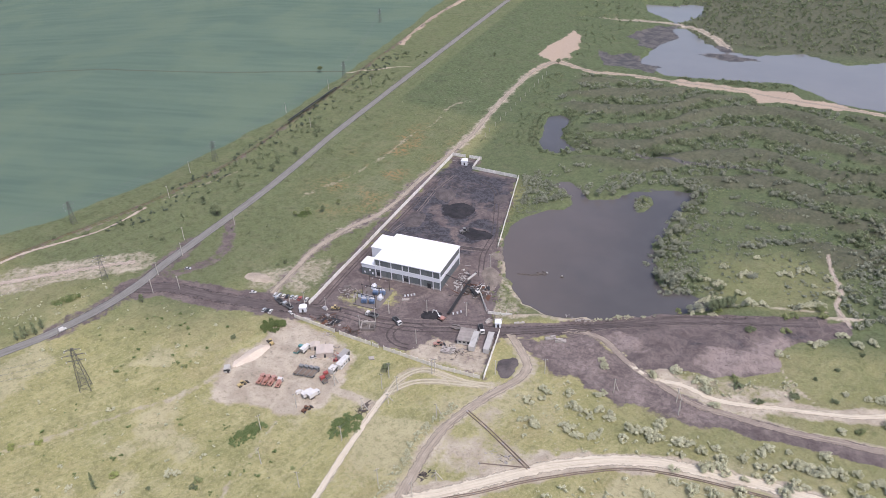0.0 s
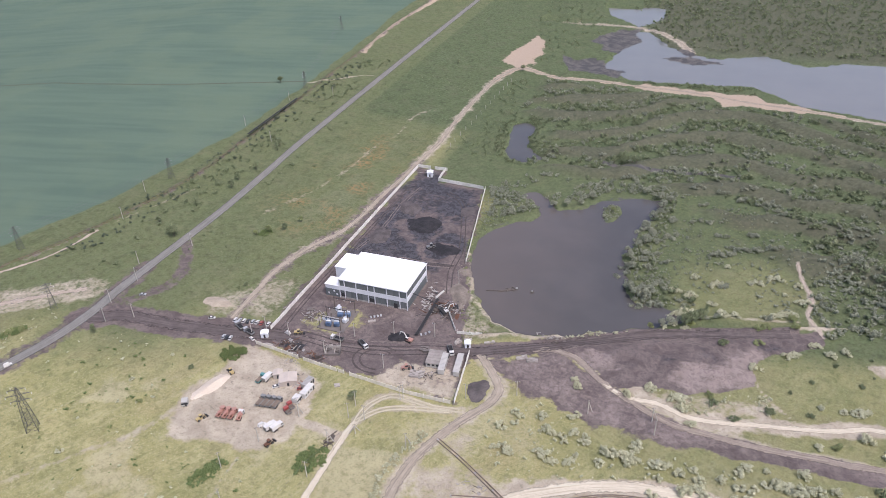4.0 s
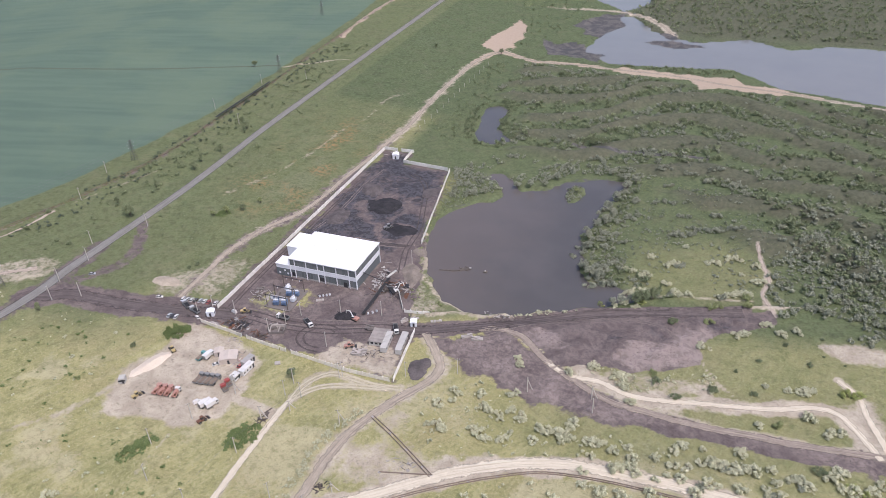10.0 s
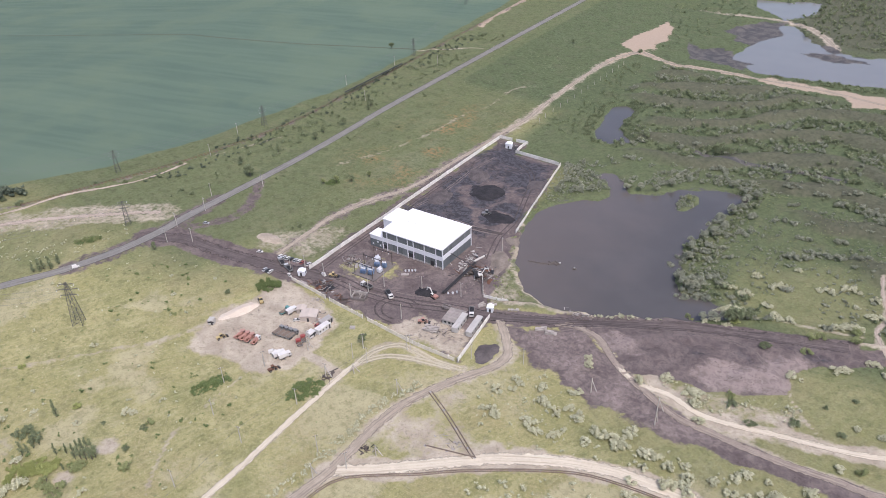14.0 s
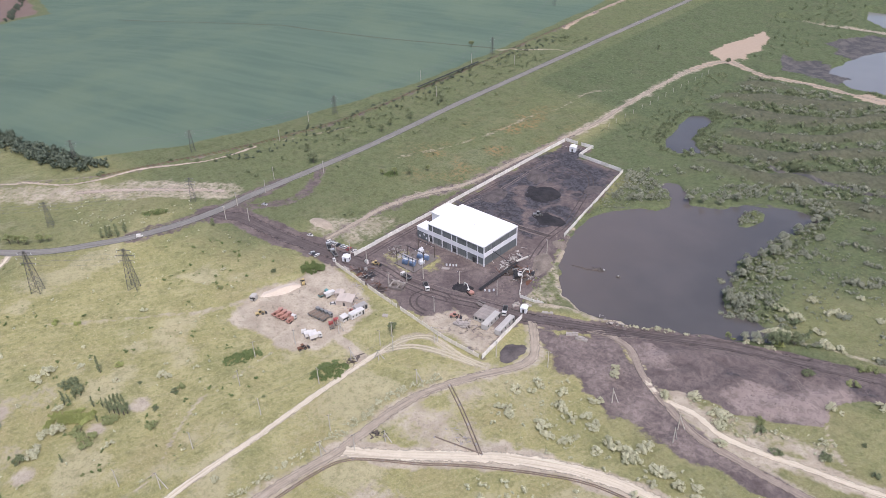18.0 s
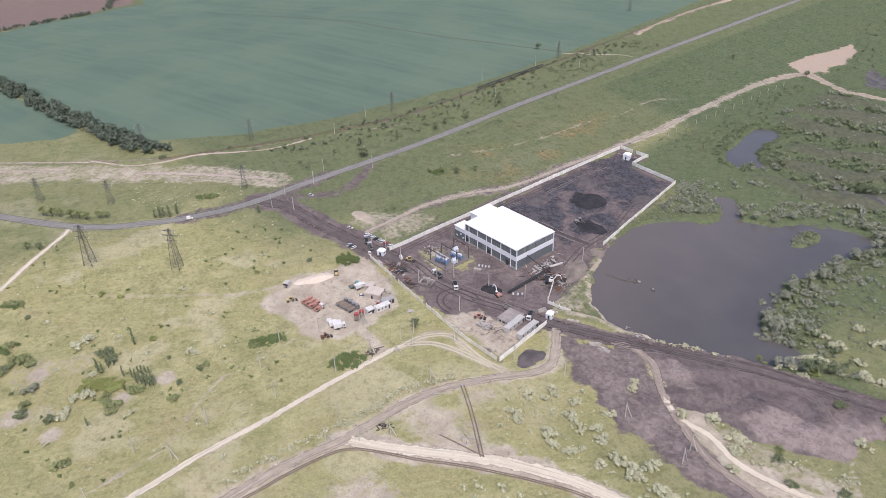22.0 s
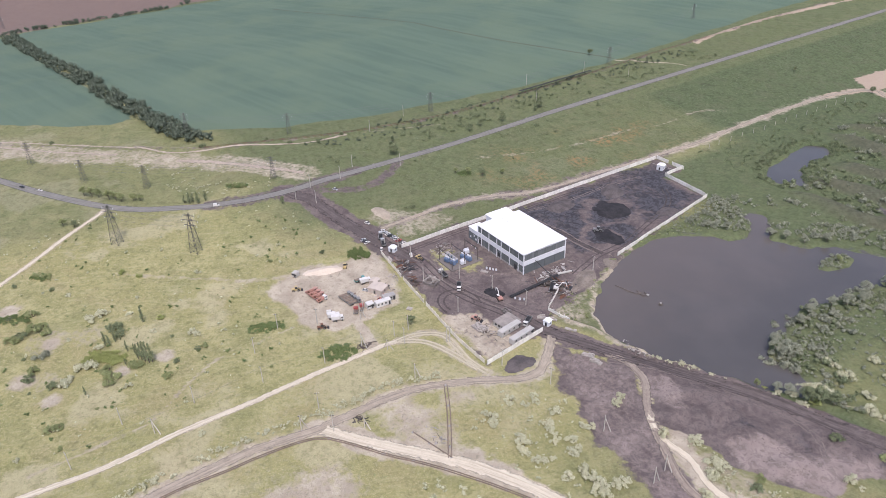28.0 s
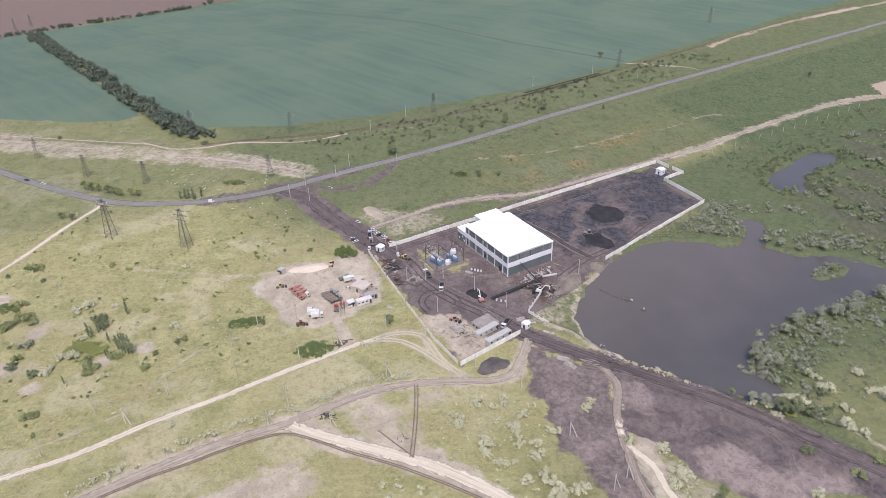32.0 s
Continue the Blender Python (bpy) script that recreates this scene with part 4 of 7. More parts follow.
for a, b in zip(BAYS, BAYS[1:]):
    door = any(a < x < b for x in (-35.6, -19.3))
    z0 = PAD + 0.77
    if b - a > 4 or not door:
        window(a + 0.24, b - 0.24, z0, 5.08, 2 if b - a < 4 else 4)
    else:
        leaf = part("door", boxed(a + 0.5, 0.2, PAD, b - 0.5, 0.5, 3.6), dark_metal, hall, "dark open doorway")
        part("lintel", boxed(a + 0.24, 0.14, 3.62, b - 0.24, 0.5, 5.08), grey_clad, hall)
part("door", boxed(-7.2, 0.1, PAD, -5.2, 0.24, 3.4), dark_metal, hall, "dark doorway")
for k in range(4):
    y0 = 0.9 + k * 6.45
    window(y0, y0 + 6.2, 7.62, EAVES - 0.57, 4, side=True)
    part("cladding", boxed(-0.5, y0, PAD - 1.5, -0.12, y0 + 6.3, 5.08, bevel=0.02), grey_clad, hall)

wing = part("wing", boxed(-44.3, 10.6, PAD - 1.5, HALL_X + 0.4, 23.8, EAVES - 0.3), white_panel, hall)
part("roof", boxed(-44.6, 10.3, EAVES - 0.28, HALL_X - 0.28, 24.1, EAVES + 0.1, bevel=0.05), white_roof, wing)
annex = part("annex", boxed(-45.2, 0.2, PAD - 1.5, HALL_X - 0.26, 7.0, 7.1), white_panel, hall)
part("roof", boxed(-45.5, -0.1, 7.12, HALL_X - 0.28, 7.3, 7.45, bevel=0.05), white_roof, annex)
part("base_course", boxed(-45.24, 0.14, PAD - 1.4, HALL_X - 0.24, 0.2, 4.9), grey_clad, annex)
for r in range(2):
    for k in range(4):
        x = -43.9 + 1.55 * k
        part("window", boxed(x, 0.06, 1.6 + 1.7 * r, x + 0.95, 0.13, 2.7 + 1.7 * r, bevel=0.02), white_panel if (k + r) % 3 == 0 else glazing, annex)

# ---- walls of concrete panels round the yard ----
def concrete_material(name, low, high, stain):
    s = Shader(name)
    at = s.local()
    base = s.mix(s.random(), low, high)
    base = s.mix(s.math("MULTIPLY", s.step(s.noise(0.9, 4, s.place()), 0.4, 0.7), 0.5), base, stain)
    s.bump(s.noise(6, 3, at), 0.3, 0.03)
    return s.done(base, 0.9, 0.0, 0.2)


fence_mat = concrete_material("fence_concrete", (0.66, 0.64, 0.59), (0.80, 0.78, 0.73), (0.42, 0.40, 0.36))
old_fence_mat = concrete_material("weathered_concrete", (0.64, 0.595, 0.51), (0.78, 0.73, 0.635), (0.42, 0.385, 0.325))


def panel_mesh(length, height, mat):
    """One cast panel: a thick rim and recessed fields."""
    bm = boxed(0, -0.07, -0.4, length, 0.07, height)
    for k in range(2):
        x = length * (0.06 + 0.47 * k)
        box(bm, x, -0.095, 0.25, x + length * 0.41, 0.095, height * 0.46)
        box(bm, x, -0.095, height * 0.54, x + length * 0.41, 0.095, height - 0.15)
    return mesh_of("panel", bm, mat)


PANEL = panel_mesh(2.88, 2.3, fence_mat)
LOW_PANEL = panel_mesh(2.88, 1.5, fence_mat)
OLD_PANEL = panel_mesh(2.88, 2.0, old_fence_mat)
POST = mesh_of("post", boxed(-0.11, -0.13, -0.4, 0.11, 0.13, 2.4, bevel=0.02), fence_mat)


def fence(corners, label, mesh=None, gaps=()):
    run = thing("concrete_fence", label, "fence")
    n = 0
    rnd = random.Random(len(corners) + int(corners[0][0]))
    for (ax, ay), (bx, by) in zip(corners, corners[1:]):
        far, turn = math.hypot(bx - ax, by - ay), math.degrees(math.atan2(by - ay, bx - ax))
        for k in range(max(1, round(far / 3.0))):
            t = k * 3.0 / far
            x, y = ax + (bx - ax) * t, ay + (by - ay) * t
            z = min(ground_z(x, y), ground_z(x + (bx - ax) / far * 3, y + (by - ay) / far * 3))
            n += 1
            piece("post", POST, run, pose(x, y, z, 0, 0, turn))
            if n not in gaps:
                piece("panel", mesh or PANEL, run, pose(x + 0.06 * (bx - ax) / far, y + 0.06 * (by - ay) / far, z, rnd.uniform(-3, 3), 0, turn + rnd.uniform(-0.6, 0.6)))
    return run


fence([(-56.6, -34.5), (-57.0, 60), (-57.2, 157)], "long white concrete panel wall on the yard's track side")
fence([(-57.2, 157), (-37.5, 158), (-37.0, 142)], "white concrete panel wall stepping round the yard corner", gaps=(4,))
fence([(-37.0, 142), (-3.0, 138.5), (13.5, 50)], "white concrete panel wall between coal yard and pond")
fence([(-57.5, -46.0), (-12, -51.0), (24, -54.4), (43.2, -54.0)], "weathered beige concrete panel wall below the yard", OLD_PANEL, gaps=(9, 17))
fence([(43.4, -53.6), (39.4, -22)], "white concrete panel wall beside the lorry track")
fence([(29.1, -8.9), (41.5, -7.0)], "low broken concrete wall on the pond bank", LOW_PANEL)
fence([(27.6, -7.3), (20.0, 5.0)], "leaning concrete wall beside the wrecked steelwork", LOW_PANEL)

# ---- trees and shrubs ----
def leaf_material(name, a, b, c):
    s = Shader(name)
    tone = s.mix(s.island(), a, b)
    tone = s.mix(s.math("MULTIPLY", s.random(), 0.6), tone, c)
    return s.done(tone, 0.7, 0.0, 0.25)


silver_leaf = leaf_material("silver_leaves", (0.37, 0.37, 0.24), (0.63, 0.615, 0.44), (0.47, 0.465, 0.31))
# darker copy of the silver leaves: the far scrub's shade put into colour
shaded_silver_leaf = leaf_material("shaded_silver_leaves", (0.175, 0.19, 0.132), (0.37, 0.38, 0.285), (0.24, 0.25, 0.18))
green_leaf = leaf_material("green_leaves", (0.175, 0.205, 0.085), (0.32, 0.345, 0.165), (0.23, 0.255, 0.115))
dark_leaf = leaf_material("dark_leaves", (0.115, 0.142, 0.074), (0.25, 0.28, 0.155), (0.155, 0.182, 0.10))
bright_leaf = leaf_material("bright_leaves", (0.23, 0.265, 0.085), (0.39, 0.415, 0.165), (0.29, 0.32, 0.115))
belt_leaf = leaf_material("belt_leaves", (0.068, 0.090, 0.062), (0.135, 0.158, 0.112), (0.09, 0.112, 0.08))
weed_leaf = leaf_material("weed_leaves", (0.105, 0.148, 0.055), (0.205, 0.255, 0.10), (0.14, 0.185, 0.07))
dry_leaf = leaf_material("dry_grass", (0.30, 0.275, 0.155), (0.44, 0.40, 0.25), (0.36, 0.33, 0.19))
bark = surface("bark", (0.14, 0.115, 0.09), 0.6, 2.0, 0.95)


def clump_arrays(rnd, blobs, leaves, size, core=True):
    """Leaf clumps: for each blob (centre, radius) many small leaf sprays round it, and a leafy core."""
    verts, faces = [], []
    for (cx, cy, cz), r in blobs:
        for _ in range(leaves):
            d = rnd.normal(size=3)
            d /= np.linalg.norm(d)
            if d[2] < -0.5:
                d[2] *= -0.6
            at = np.array((cx, cy, cz)) + d * r * rnd.uniform(0.72, 1.12)
            u = rnd.normal(size=3)
            n = d + 0.7 * rnd.normal(size=3)
            n /= np.linalg.norm(n)
            u -= n * (u @ n)
            u /= np.linalg.norm(u)
            v = np.cross(n, u)
            s = size * rnd.uniform(0.6, 1.4)
            k = len(verts)
            verts += [at - u * s * 0.9, at - v * s * 0.55 + n * s * 0.25, at + u * s, at + v * s * 0.55 + n * s * 0.2]
            faces.append((k, k + 1, k + 2, k + 3))
        if core:
            k = len(verts)
            ring = [(0, 0, 1), (1, 0, 0), (0, 1, 0), (-1, 0, 0), (0, -1, 0), (0, 0, -1)]
            verts += [np.array((cx, cy, cz)) + np.array(c) * r * rnd.uniform(0.6, 0.8) for c in ring]
            faces += [(k, k + 1 + i, k + 1 + (i + 1) % 4) for i in range(4)] + [(k + 5, k + 1 + (i + 1) % 4, k + 1 + i) for i in range(4)]
    return np.array(verts), faces


def from_arrays(name, verts, faces, material):
    me = bpy.data.meshes.new(name)
    me.from_pydata([tuple(v) for v in verts], [], faces)
    me.materials.append(material)
    return me


def shrub_mesh(seed, material, wide=1.0, tall=0.75, count=12, leaves=30):
    """A shrub about 2 m across and 0.75 of that high, before scaling."""
    rnd = np.random.RandomState(seed)
    blobs = []
    for k in range(count):
        a, r = rnd.uniform(0, 6.283), wide * math.sqrt(rnd.uniform(0, 1)) * 0.72
        z = tall * rnd.uniform(0.35, 1.0) * (1.15 - 0.55 * r / wide)
        blobs.append(((r * math.cos(a) * rnd.uniform(0.8, 1.25), r * math.sin(a), z), rnd.uniform(0.18, 0.40)))
    verts, faces = clump_arrays(rnd, blobs, leaves, 0.10)
    return from_arrays("foliage", verts, faces, material)


def stem_mesh(seed):
    rnd = np.random.RandomState(seed)
    bm = bmesh.new()
    for k in range(4):
        a = rnd.uniform(0, 6.283)
        rod(bm, (0.05 * math.cos(a), 0.05 * math.sin(a), -0.15), (0.45 * math.cos(a), 0.45 * math.sin(a), 0.7), 0.045, 5, 0.015)
    return mesh_of("stem", bm, bark)


SHRUBS = {kind: [shrub_mesh(200 + 10 * k + n, mat) for n in range(4)] for k, (kind, mat) in enumerate((("silver", silver_leaf), ("grey", shaded_silver_leaf), ("green", green_leaf), ("dark", dark_leaf), ("bright", bright_leaf), ("weed", weed_leaf)))}
STEMS = [stem_mesh(n) for n in range(2)]
SAY = {"grey": "silver-leaved shrub in a shaded tone on the pond meadow", "silver": "silver-grey leaved shrub on rough grass", "green": "green leafy shrub on the meadow", "dark": "dark green thorn bush on rough grass", "bright": "yellow-green leafy bush on the meadow"}
pick = random.Random(5)


def shrub(kind, x, y, size, tall=1.0):
    """One shrub, size metres across."""
    k = size / 2.0
    ob = thing("shrub", SAY[kind], "shrub", kind + " shrubs")
    ob.matrix_basis = pose(x, y, ground_z(x, y) - 0.1, 0, 0, pick.uniform(0, 360)) @ Matrix.Diagonal((k * pick.uniform(0.85, 1.15), k * pick.uniform(0.85, 1.15), k * tall * pick.uniform(0.85, 1.15), 1))
    piece("foliage", pick.choice(SHRUBS[kind]), ob)
    piece("stem", pick.choice(STEMS), ob)
    return ob


def tree_meshes(seed, shape, material):
    """Trunk with limbs, and crown, for a tree one metre high before scaling."""
    rnd = np.random.RandomState(seed)
    bm = bmesh.new()
    rod(bm, (0, 0, -0.05), (0.01, 0, 0.45), 0.030, 7, 0.018)
    blobs = []
    if shape == "poplar":
        rod(bm, (0.01, 0, 0.45), (0, 0, 0.9), 0.018, 6, 0.004)
        for k in range(15):
            z = 0.14 + 0.80 * k / 14
            w = 0.115 * math.sin(min(1, (z + 0.06) * 1.15) * 2.75) + 0.025
            a = rnd.uniform(0, 6.283)
            blobs.append(((w * 0.55 * math.cos(a), w * 0.55 * math.sin(a), z), w * rnd.uniform(0.75, 1.05)))
        leaves, size = 42, 0.020
    else:
        for k in range(16):
            a, e = rnd.uniform(0, 6.283), rnd.uniform(-0.35, 1.3)
            r = 0.33 * rnd.uniform(0.5, 1.0)
            c = (r * math.cos(a) * math.cos(e), r * math.sin(a) * math.cos(e), 0.58 + 0.32 * math.sin(e))
            blobs.append((c, rnd.uniform(0.11, 0.19)))
            if k < 6:
                rod(bm, (0.01, 0, 0.32), c, 0.013, 5, 0.004)
        leaves, size = 60, 0.034
    verts, faces = clump_arrays(rnd, blobs, leaves, size)
    return mesh_of("trunk", bm, bark), from_arrays("crown", verts, faces, material)


TREES = {
    "poplar": ([tree_meshes(300 + n, "poplar", dark_leaf) for n in range(3)], "slender dark green poplar on the meadow"),
    "round": ([tree_meshes(310 + n, "round", dark_leaf) for n in range(3)], "round-crowned dark green tree in grass"),
    "light": ([tree_meshes(320 + n, "round", green_leaf) for n in range(3)], "leafy mid-green tree in grass"),
    "willow": ([tree_meshes(330 + n, "round", shaded_silver_leaf) for n in range(3)], "silver-leaved willow on the water's edge"),
}


def tree(kind, x, y, height, wide=1.0):
    forms, say = TREES[kind]
    trunk, crown = pick.choice(forms)
    ob = thing("tree", say, "tree", kind + " trees")
    ob.matrix_basis = pose(x, y, ground_z(x, y) - 0.05, 0, 0, pick.uniform(0, 360)) @ Matrix.Diagonal((height * wide * pick.uniform(0.9, 1.1), height * wide, height * pick.uniform(0.93, 1.07), 1))
    piece("trunk", trunk, ob)
    piece("crown", crown, ob)
    return ob


# the poplar clump and bushes of the south-west meadow
for x, y, h in ((-159.2, -112.6, 7.0), (-156.9, -108.7, 7.5), (-158, -104, 6.5), (-160, -110.5, 6.0), (-161, -115, 5.5), (-158.4, 140, 8.0), (-161.7, 50.9, 6.0)):
    tree("poplar", x, y, h, 1.15)
for x, y, h, k in ((2.2, -64.8, 5.2, "round"), (-151.0, 16.3, 6.5, "round"), (-131.0, -68.5, 4.5, "round"), (-172.0, -176.7, 5.0, "light"), (-168, -172, 4.5, "round"), (132.2, 33.1, 8.0, "round"), (129.2, 30.0, 7.5, "round"), (136, 37, 6.5, "round"), (114.2, 21.0, 3.8, "light"), (-101, 368, 5.0, "round"), (-41, 378, 6.0, "round"), (-105, 42, 4.5, "light"), (-98, 48, 4.5, "round"), (-94, 60, 4.2, "light"), (-110, 36, 3.6, "light"), (80, 133, 4.0, "light"), (70, 204, 5.5, "round"), (74, 208, 6.0, "round"), (78, 206, 6.0, "round"), (82, 204, 5.5, "round"), (76, 203, 5.0, "round"), (85, 201, 4.5, "round")):
    tree(k, x, y, h)
for x, y, h in ((-202, -160.6, 6.0), (-196, -154, 5.5), (-190, -149.5, 6.5), (-183.5, -144.3, 6.0), (-180, -138.5, 5.0), (-199, -157, 6.2), (-186.5, -146.5, 5.6), (-178, -135, 4.4)):
    tree("light", x, y, h)
for x, y, h in ((104.5, 47.0, 6.0), (107.5, 49.5, 6.5), (111, 50.5, 6.0), (109, 47, 5.5), (101, 52, 5.0), (97, 82, 5.0), (95, 88, 4.5), (100, 94, 5.5), (103, 101, 6.0), (99, 72, 4.6), (119, 27, 4.5), (123, 29, 5.0), (127, 31, 4.6), (106, 108, 5.5), (101, 120, 5.5), (104, 132, 6.0), (108, 146, 6.5), (106, 158, 5.5), (112, 154, 6.0), (97, 162, 5.0), (20, 110, 4.5), (28, 116, 4.5), (44, 130, 5.0), (52, 132, 5.0), (60, 136, 4.5), (66, 146, 4.5)):
    tree("willow", x, y, h, 1.2)
for x, y, size, k in ((-129.3, -196.0, 5.5, "green"), (-126, -192, 5.0, "green"), (-114.2, -192.4, 4.0, "dark"), (-103.8, -155.0, 4.0, "bright"), (-111.0, -161.0, 4.0, "bright"), (-166.5, -83.1, 5.5, "green"), (-162.5, -80, 5.0, "green"), (-169, -87, 4.0, "green"), (-243.3, -83.8, 5.0, "dark"), (-229.4, -82.8, 5.5, "dark"), (-205.0, -32.3, 4.5, "dark"), (-216.2, -44.0, 3.5, "dark"), (-196.9, 1.5, 4.5, "dark"), (-295.1, -164.0, 4.0, "dark"), (142.6, -15.8, 4.2, "green"), (88, -24, 4.0, "silver"), (89.5, -26.5, 3.0, "silver"), (115.1, 25.7, 3.4, "bright"), (-88, -8, 3.5, "dark"), (-90, -12, 3.0, "dark")):
    shrub(k, x, y, size)
for x, y, h in ((-161.2, 145.9, 7.0), (-156, 108.3, 5.5), (-155.3, 79, 5.5), (-153, 17.4, 7.0), (-169, 25.8, 4.5), (-168.7, 153.3, 5.0), (-228.5, 260.4, 6.0), (-158.3, 90.8, 5.0)):
    tree("round", x, y, h, 1.1)
# the grove: slender poplars over bushes
for x, y, h in ((-67.8, -162.1, 9.6), (-60.8, -179.7, 8.2), (-59.6, -178.3, 6.4), (-60.8, -175.6, 7.4), (-60.8, -173.5, 5.3), (-51.3, -172.7, 6.3), (-43.8, -170.1, 8.5), (-42.0, -169.0, 9.6), (-40.3, -168.1, 10.7), (-38.5, -167.0, 11.7), (-38.2, -165.7, 10.1), (-32.8, -192.8, 4.9), (-42.5, -175.4, 3.9), (-48.4, -170.4, 5.7)):
    tree("poplar", x, y, h * 0.95, 0.68)
for kind, row in (
    ("dark", ((-70.1, -172.5, 7.4), (-70.2, -175.3, 5.8), (-64.5, -172.8, 5.7), (-84.7, -208.7, 6.5), (-44, -203.3, 5.9), (-54.6, -210.7, 6.3), (-50.5, -154.4, 2.5), (-35.4, -147.8, 3.7), (-32.5, -157.6, 3.4), (-69, -210.4, 2.6), (-45.9, -211.1, 2.4))),
    ("silver", ((-59.5, -182.6, 4.6), (-49.6, -187.2, 7), (-51.1, -192.1, 6.5), (-43.6, -199.8, 6.8), (-45.7, -197.1, 5.4), (-81.6, -181.1, 6.6), (-82.8, -176.7, 6.4), (-58.3, -160.1, 3.6), (-47.8, -146.1, 4.6), (-45.1, -144.8, 3.5), (15.2, -161.5, 3.9))),
    ("green", ((-37, -182, 7.2), (-42.1, -182.9, 6.8), (-34.1, -184.1, 6), (-39.3, -173.3, 6.1), (-38.8, -171.2, 4.9), (-86.6, -203.9, 7.5), (-87.6, -200.3, 6.8), (-81.9, -199.8, 5.9), (-84, -213.1, 6.7), (-84.5, -210.9, 5.9), (-58.5, -207.6, 6.3), (-35.3, -144.6, 4.9), (-24.8, -163, 5.7), (-18.4, -206.7, 5.5), (-98.2, -202.4, 6.7), (-18.5, -204.1, 4.1))),
    ("grey", ((-66.6, -204.3, 6.7), (-67.3, -201.3, 4.7))),
    ("bright", ((-66.0, -155.1, 4.7),)),
):
    for x, y, size in row:
        shrub(kind, x, y, size)


def patch(kind, x, y, long, wide, turn, count, tall, seed):
    """A closed carpet of weeds or low bushes, of many foliage clumps."""
    rnd = random.Random(seed)
    ob = thing("weed_patch", "dense bright green weed carpet on the meadow" if tall < 1.5 else "dense green bushes grown together in grass", "bushes", "", pose(x, y, ground_z(x, y) - 0.1, 0, 0, turn))
    for k in range(count):
        a, r = rnd.uniform(0, 6.283), math.sqrt(rnd.random())
        px, py = r * long / 2 * math.cos(a), r * wide / 2 * math.sin(a)
        w = rnd.uniform(1.1, 1.9)
        piece("foliage", rnd.choice(SHRUBS[kind]), ob, pose(px, py, 0, 0, 0, rnd.uniform(0, 360)) @ Matrix.Diagonal((w, w, tall * rnd.uniform(0.8, 1.3) * (1.2 - 0.5 * r), 1)))
    return ob


patch("weed", -33.0, -118.0, 16, 6.5, 62, 38, 1.3, 1)
patch("weed", 1.5, -100.0, 15, 10, 70, 50, 1.4, 2)
patch("bright", -52.0, -182.0, 19, 10, 55, 52, 2.0, 3)
patch("weed", -128.0, -195.0, 10, 6, 40, 16, 1.3, 7)
patch("weed", -165.5, -83.0, 12, 6, 50, 18, 1.4, 8)
patch("weed", -63.0, -56.0, 11, 9, 40, 30, 3.0, 9)
patch("weed", -107.0, 40.0, 9, 6, 40, 14, 1.6, 10)
patch("weed", -100.0, -210.0, 16, 7, 60, 24, 1.4, 12)

taken = np.clip(np.maximum.reduce([soil, coal, sand, band(ROAD, 6, 1), (Z < WATER + 0.35) * 1.0]), 0, 1)


def is_free(x, y, limit=0.35):
    i = min(max(int(np.searchsorted(GX, x)), 0), len(GX) - 1)
    j = min(max(int(np.searchsorted(GY, y)), 0), len(GY) - 1)
    return taken[j, i] < limit


def strewn(seed, outline, count, gather=0.0, size=25, limit=0.35):
    """Places within an outline, off tracks and water, gathered in drifts."""
    rnd = np.random.RandomState(seed)
    p = np.array(outline, float)
    lo, hi = p.min(0), p.max(0)
    out, tries = [], 0
    while len(out) < count and tries < 12:
        tries += 1
        q = lo + rnd.rand(count * 5, 2) * (hi - lo)
        keep = inside(outline, q[:, 0], q[:, 1], 2.0) > 0
        keep &= rough_noise(seed + 70, q[:, 0], q[:, 1], size) > gather
        out += [(float(x), float(y)) for x, y in q[keep] if is_free(x, y, limit)]
    return out[:count]


EAST_MEADOW = [(108, 36), (125, 42), (170, 48), (190, 52), (205, 70), (190, 130), (150, 165), (112, 170), (100, 95), (104, 56)]
SOUTH_SLOPE = [(58, -58), (72, -42), (90, -44), (112, -56), (145, -53), (190, -52), (260, -52), (260, -68), (170, -66), (125, -68), (98, -77), (80, -88), (66, -80)]
SOUTH_FOOT = [(80, -104), (98, -90), (114, -82), (140, -78), (200, -78), (260, -82), (260, -120), (120, -120), (85, -125)]
RUT_VERGE = [(27, -200), (30, -200), (29, -160), (30, -140), (33, -122), (33, -100), (35, -86), (40, -74), (37, -73), (31, -86), (29, -105), (28, -128), (26, -150), (25, -175)]
WEST_MEADOW = [(-30, -240), (0, -210), (0, -120), (-25, -108), (-60, -112), (-70, -60), (-120, -62), (-145, -90), (-150, -130), (-180, -170), (-150, -230), (-90, -240)]
ROADSIDE = [(-215, -100), (-190, -120), (-170, -110), (-155, -90), (-155, -60), (-175, -60), (-200, -85)]
VERGE_NORTH = [(-200, -30), (-160, -30), (-158, 60), (-160, 350), (-192, 350), (-184, 100), (-190, 40)]
LANE_SIDE = [(-138, 0), (-90, 0), (-70, 80), (-66, 330), (-138, 330)]
EAST_TRACKS = [(112, -14), (150, -16), (200, -12), (260, 5), (260, 30), (200, 36), (165, 12), (150, -12)]
for seed, outline, count, low, high, kinds, gather in (
    (5, WEST_MEADOW, 26, 1.6, 3.6, ("silver", "green", "dark", "silver"), 0.42),
    (9, EAST_TRACKS, 12, 1.8, 3.6, ("silver", "dark"), 0.40),
):
    for x, y in strewn(seed, outline, count, gather):
        shrub(pick.choice(kinds), x, y, pick.uniform(low, high))


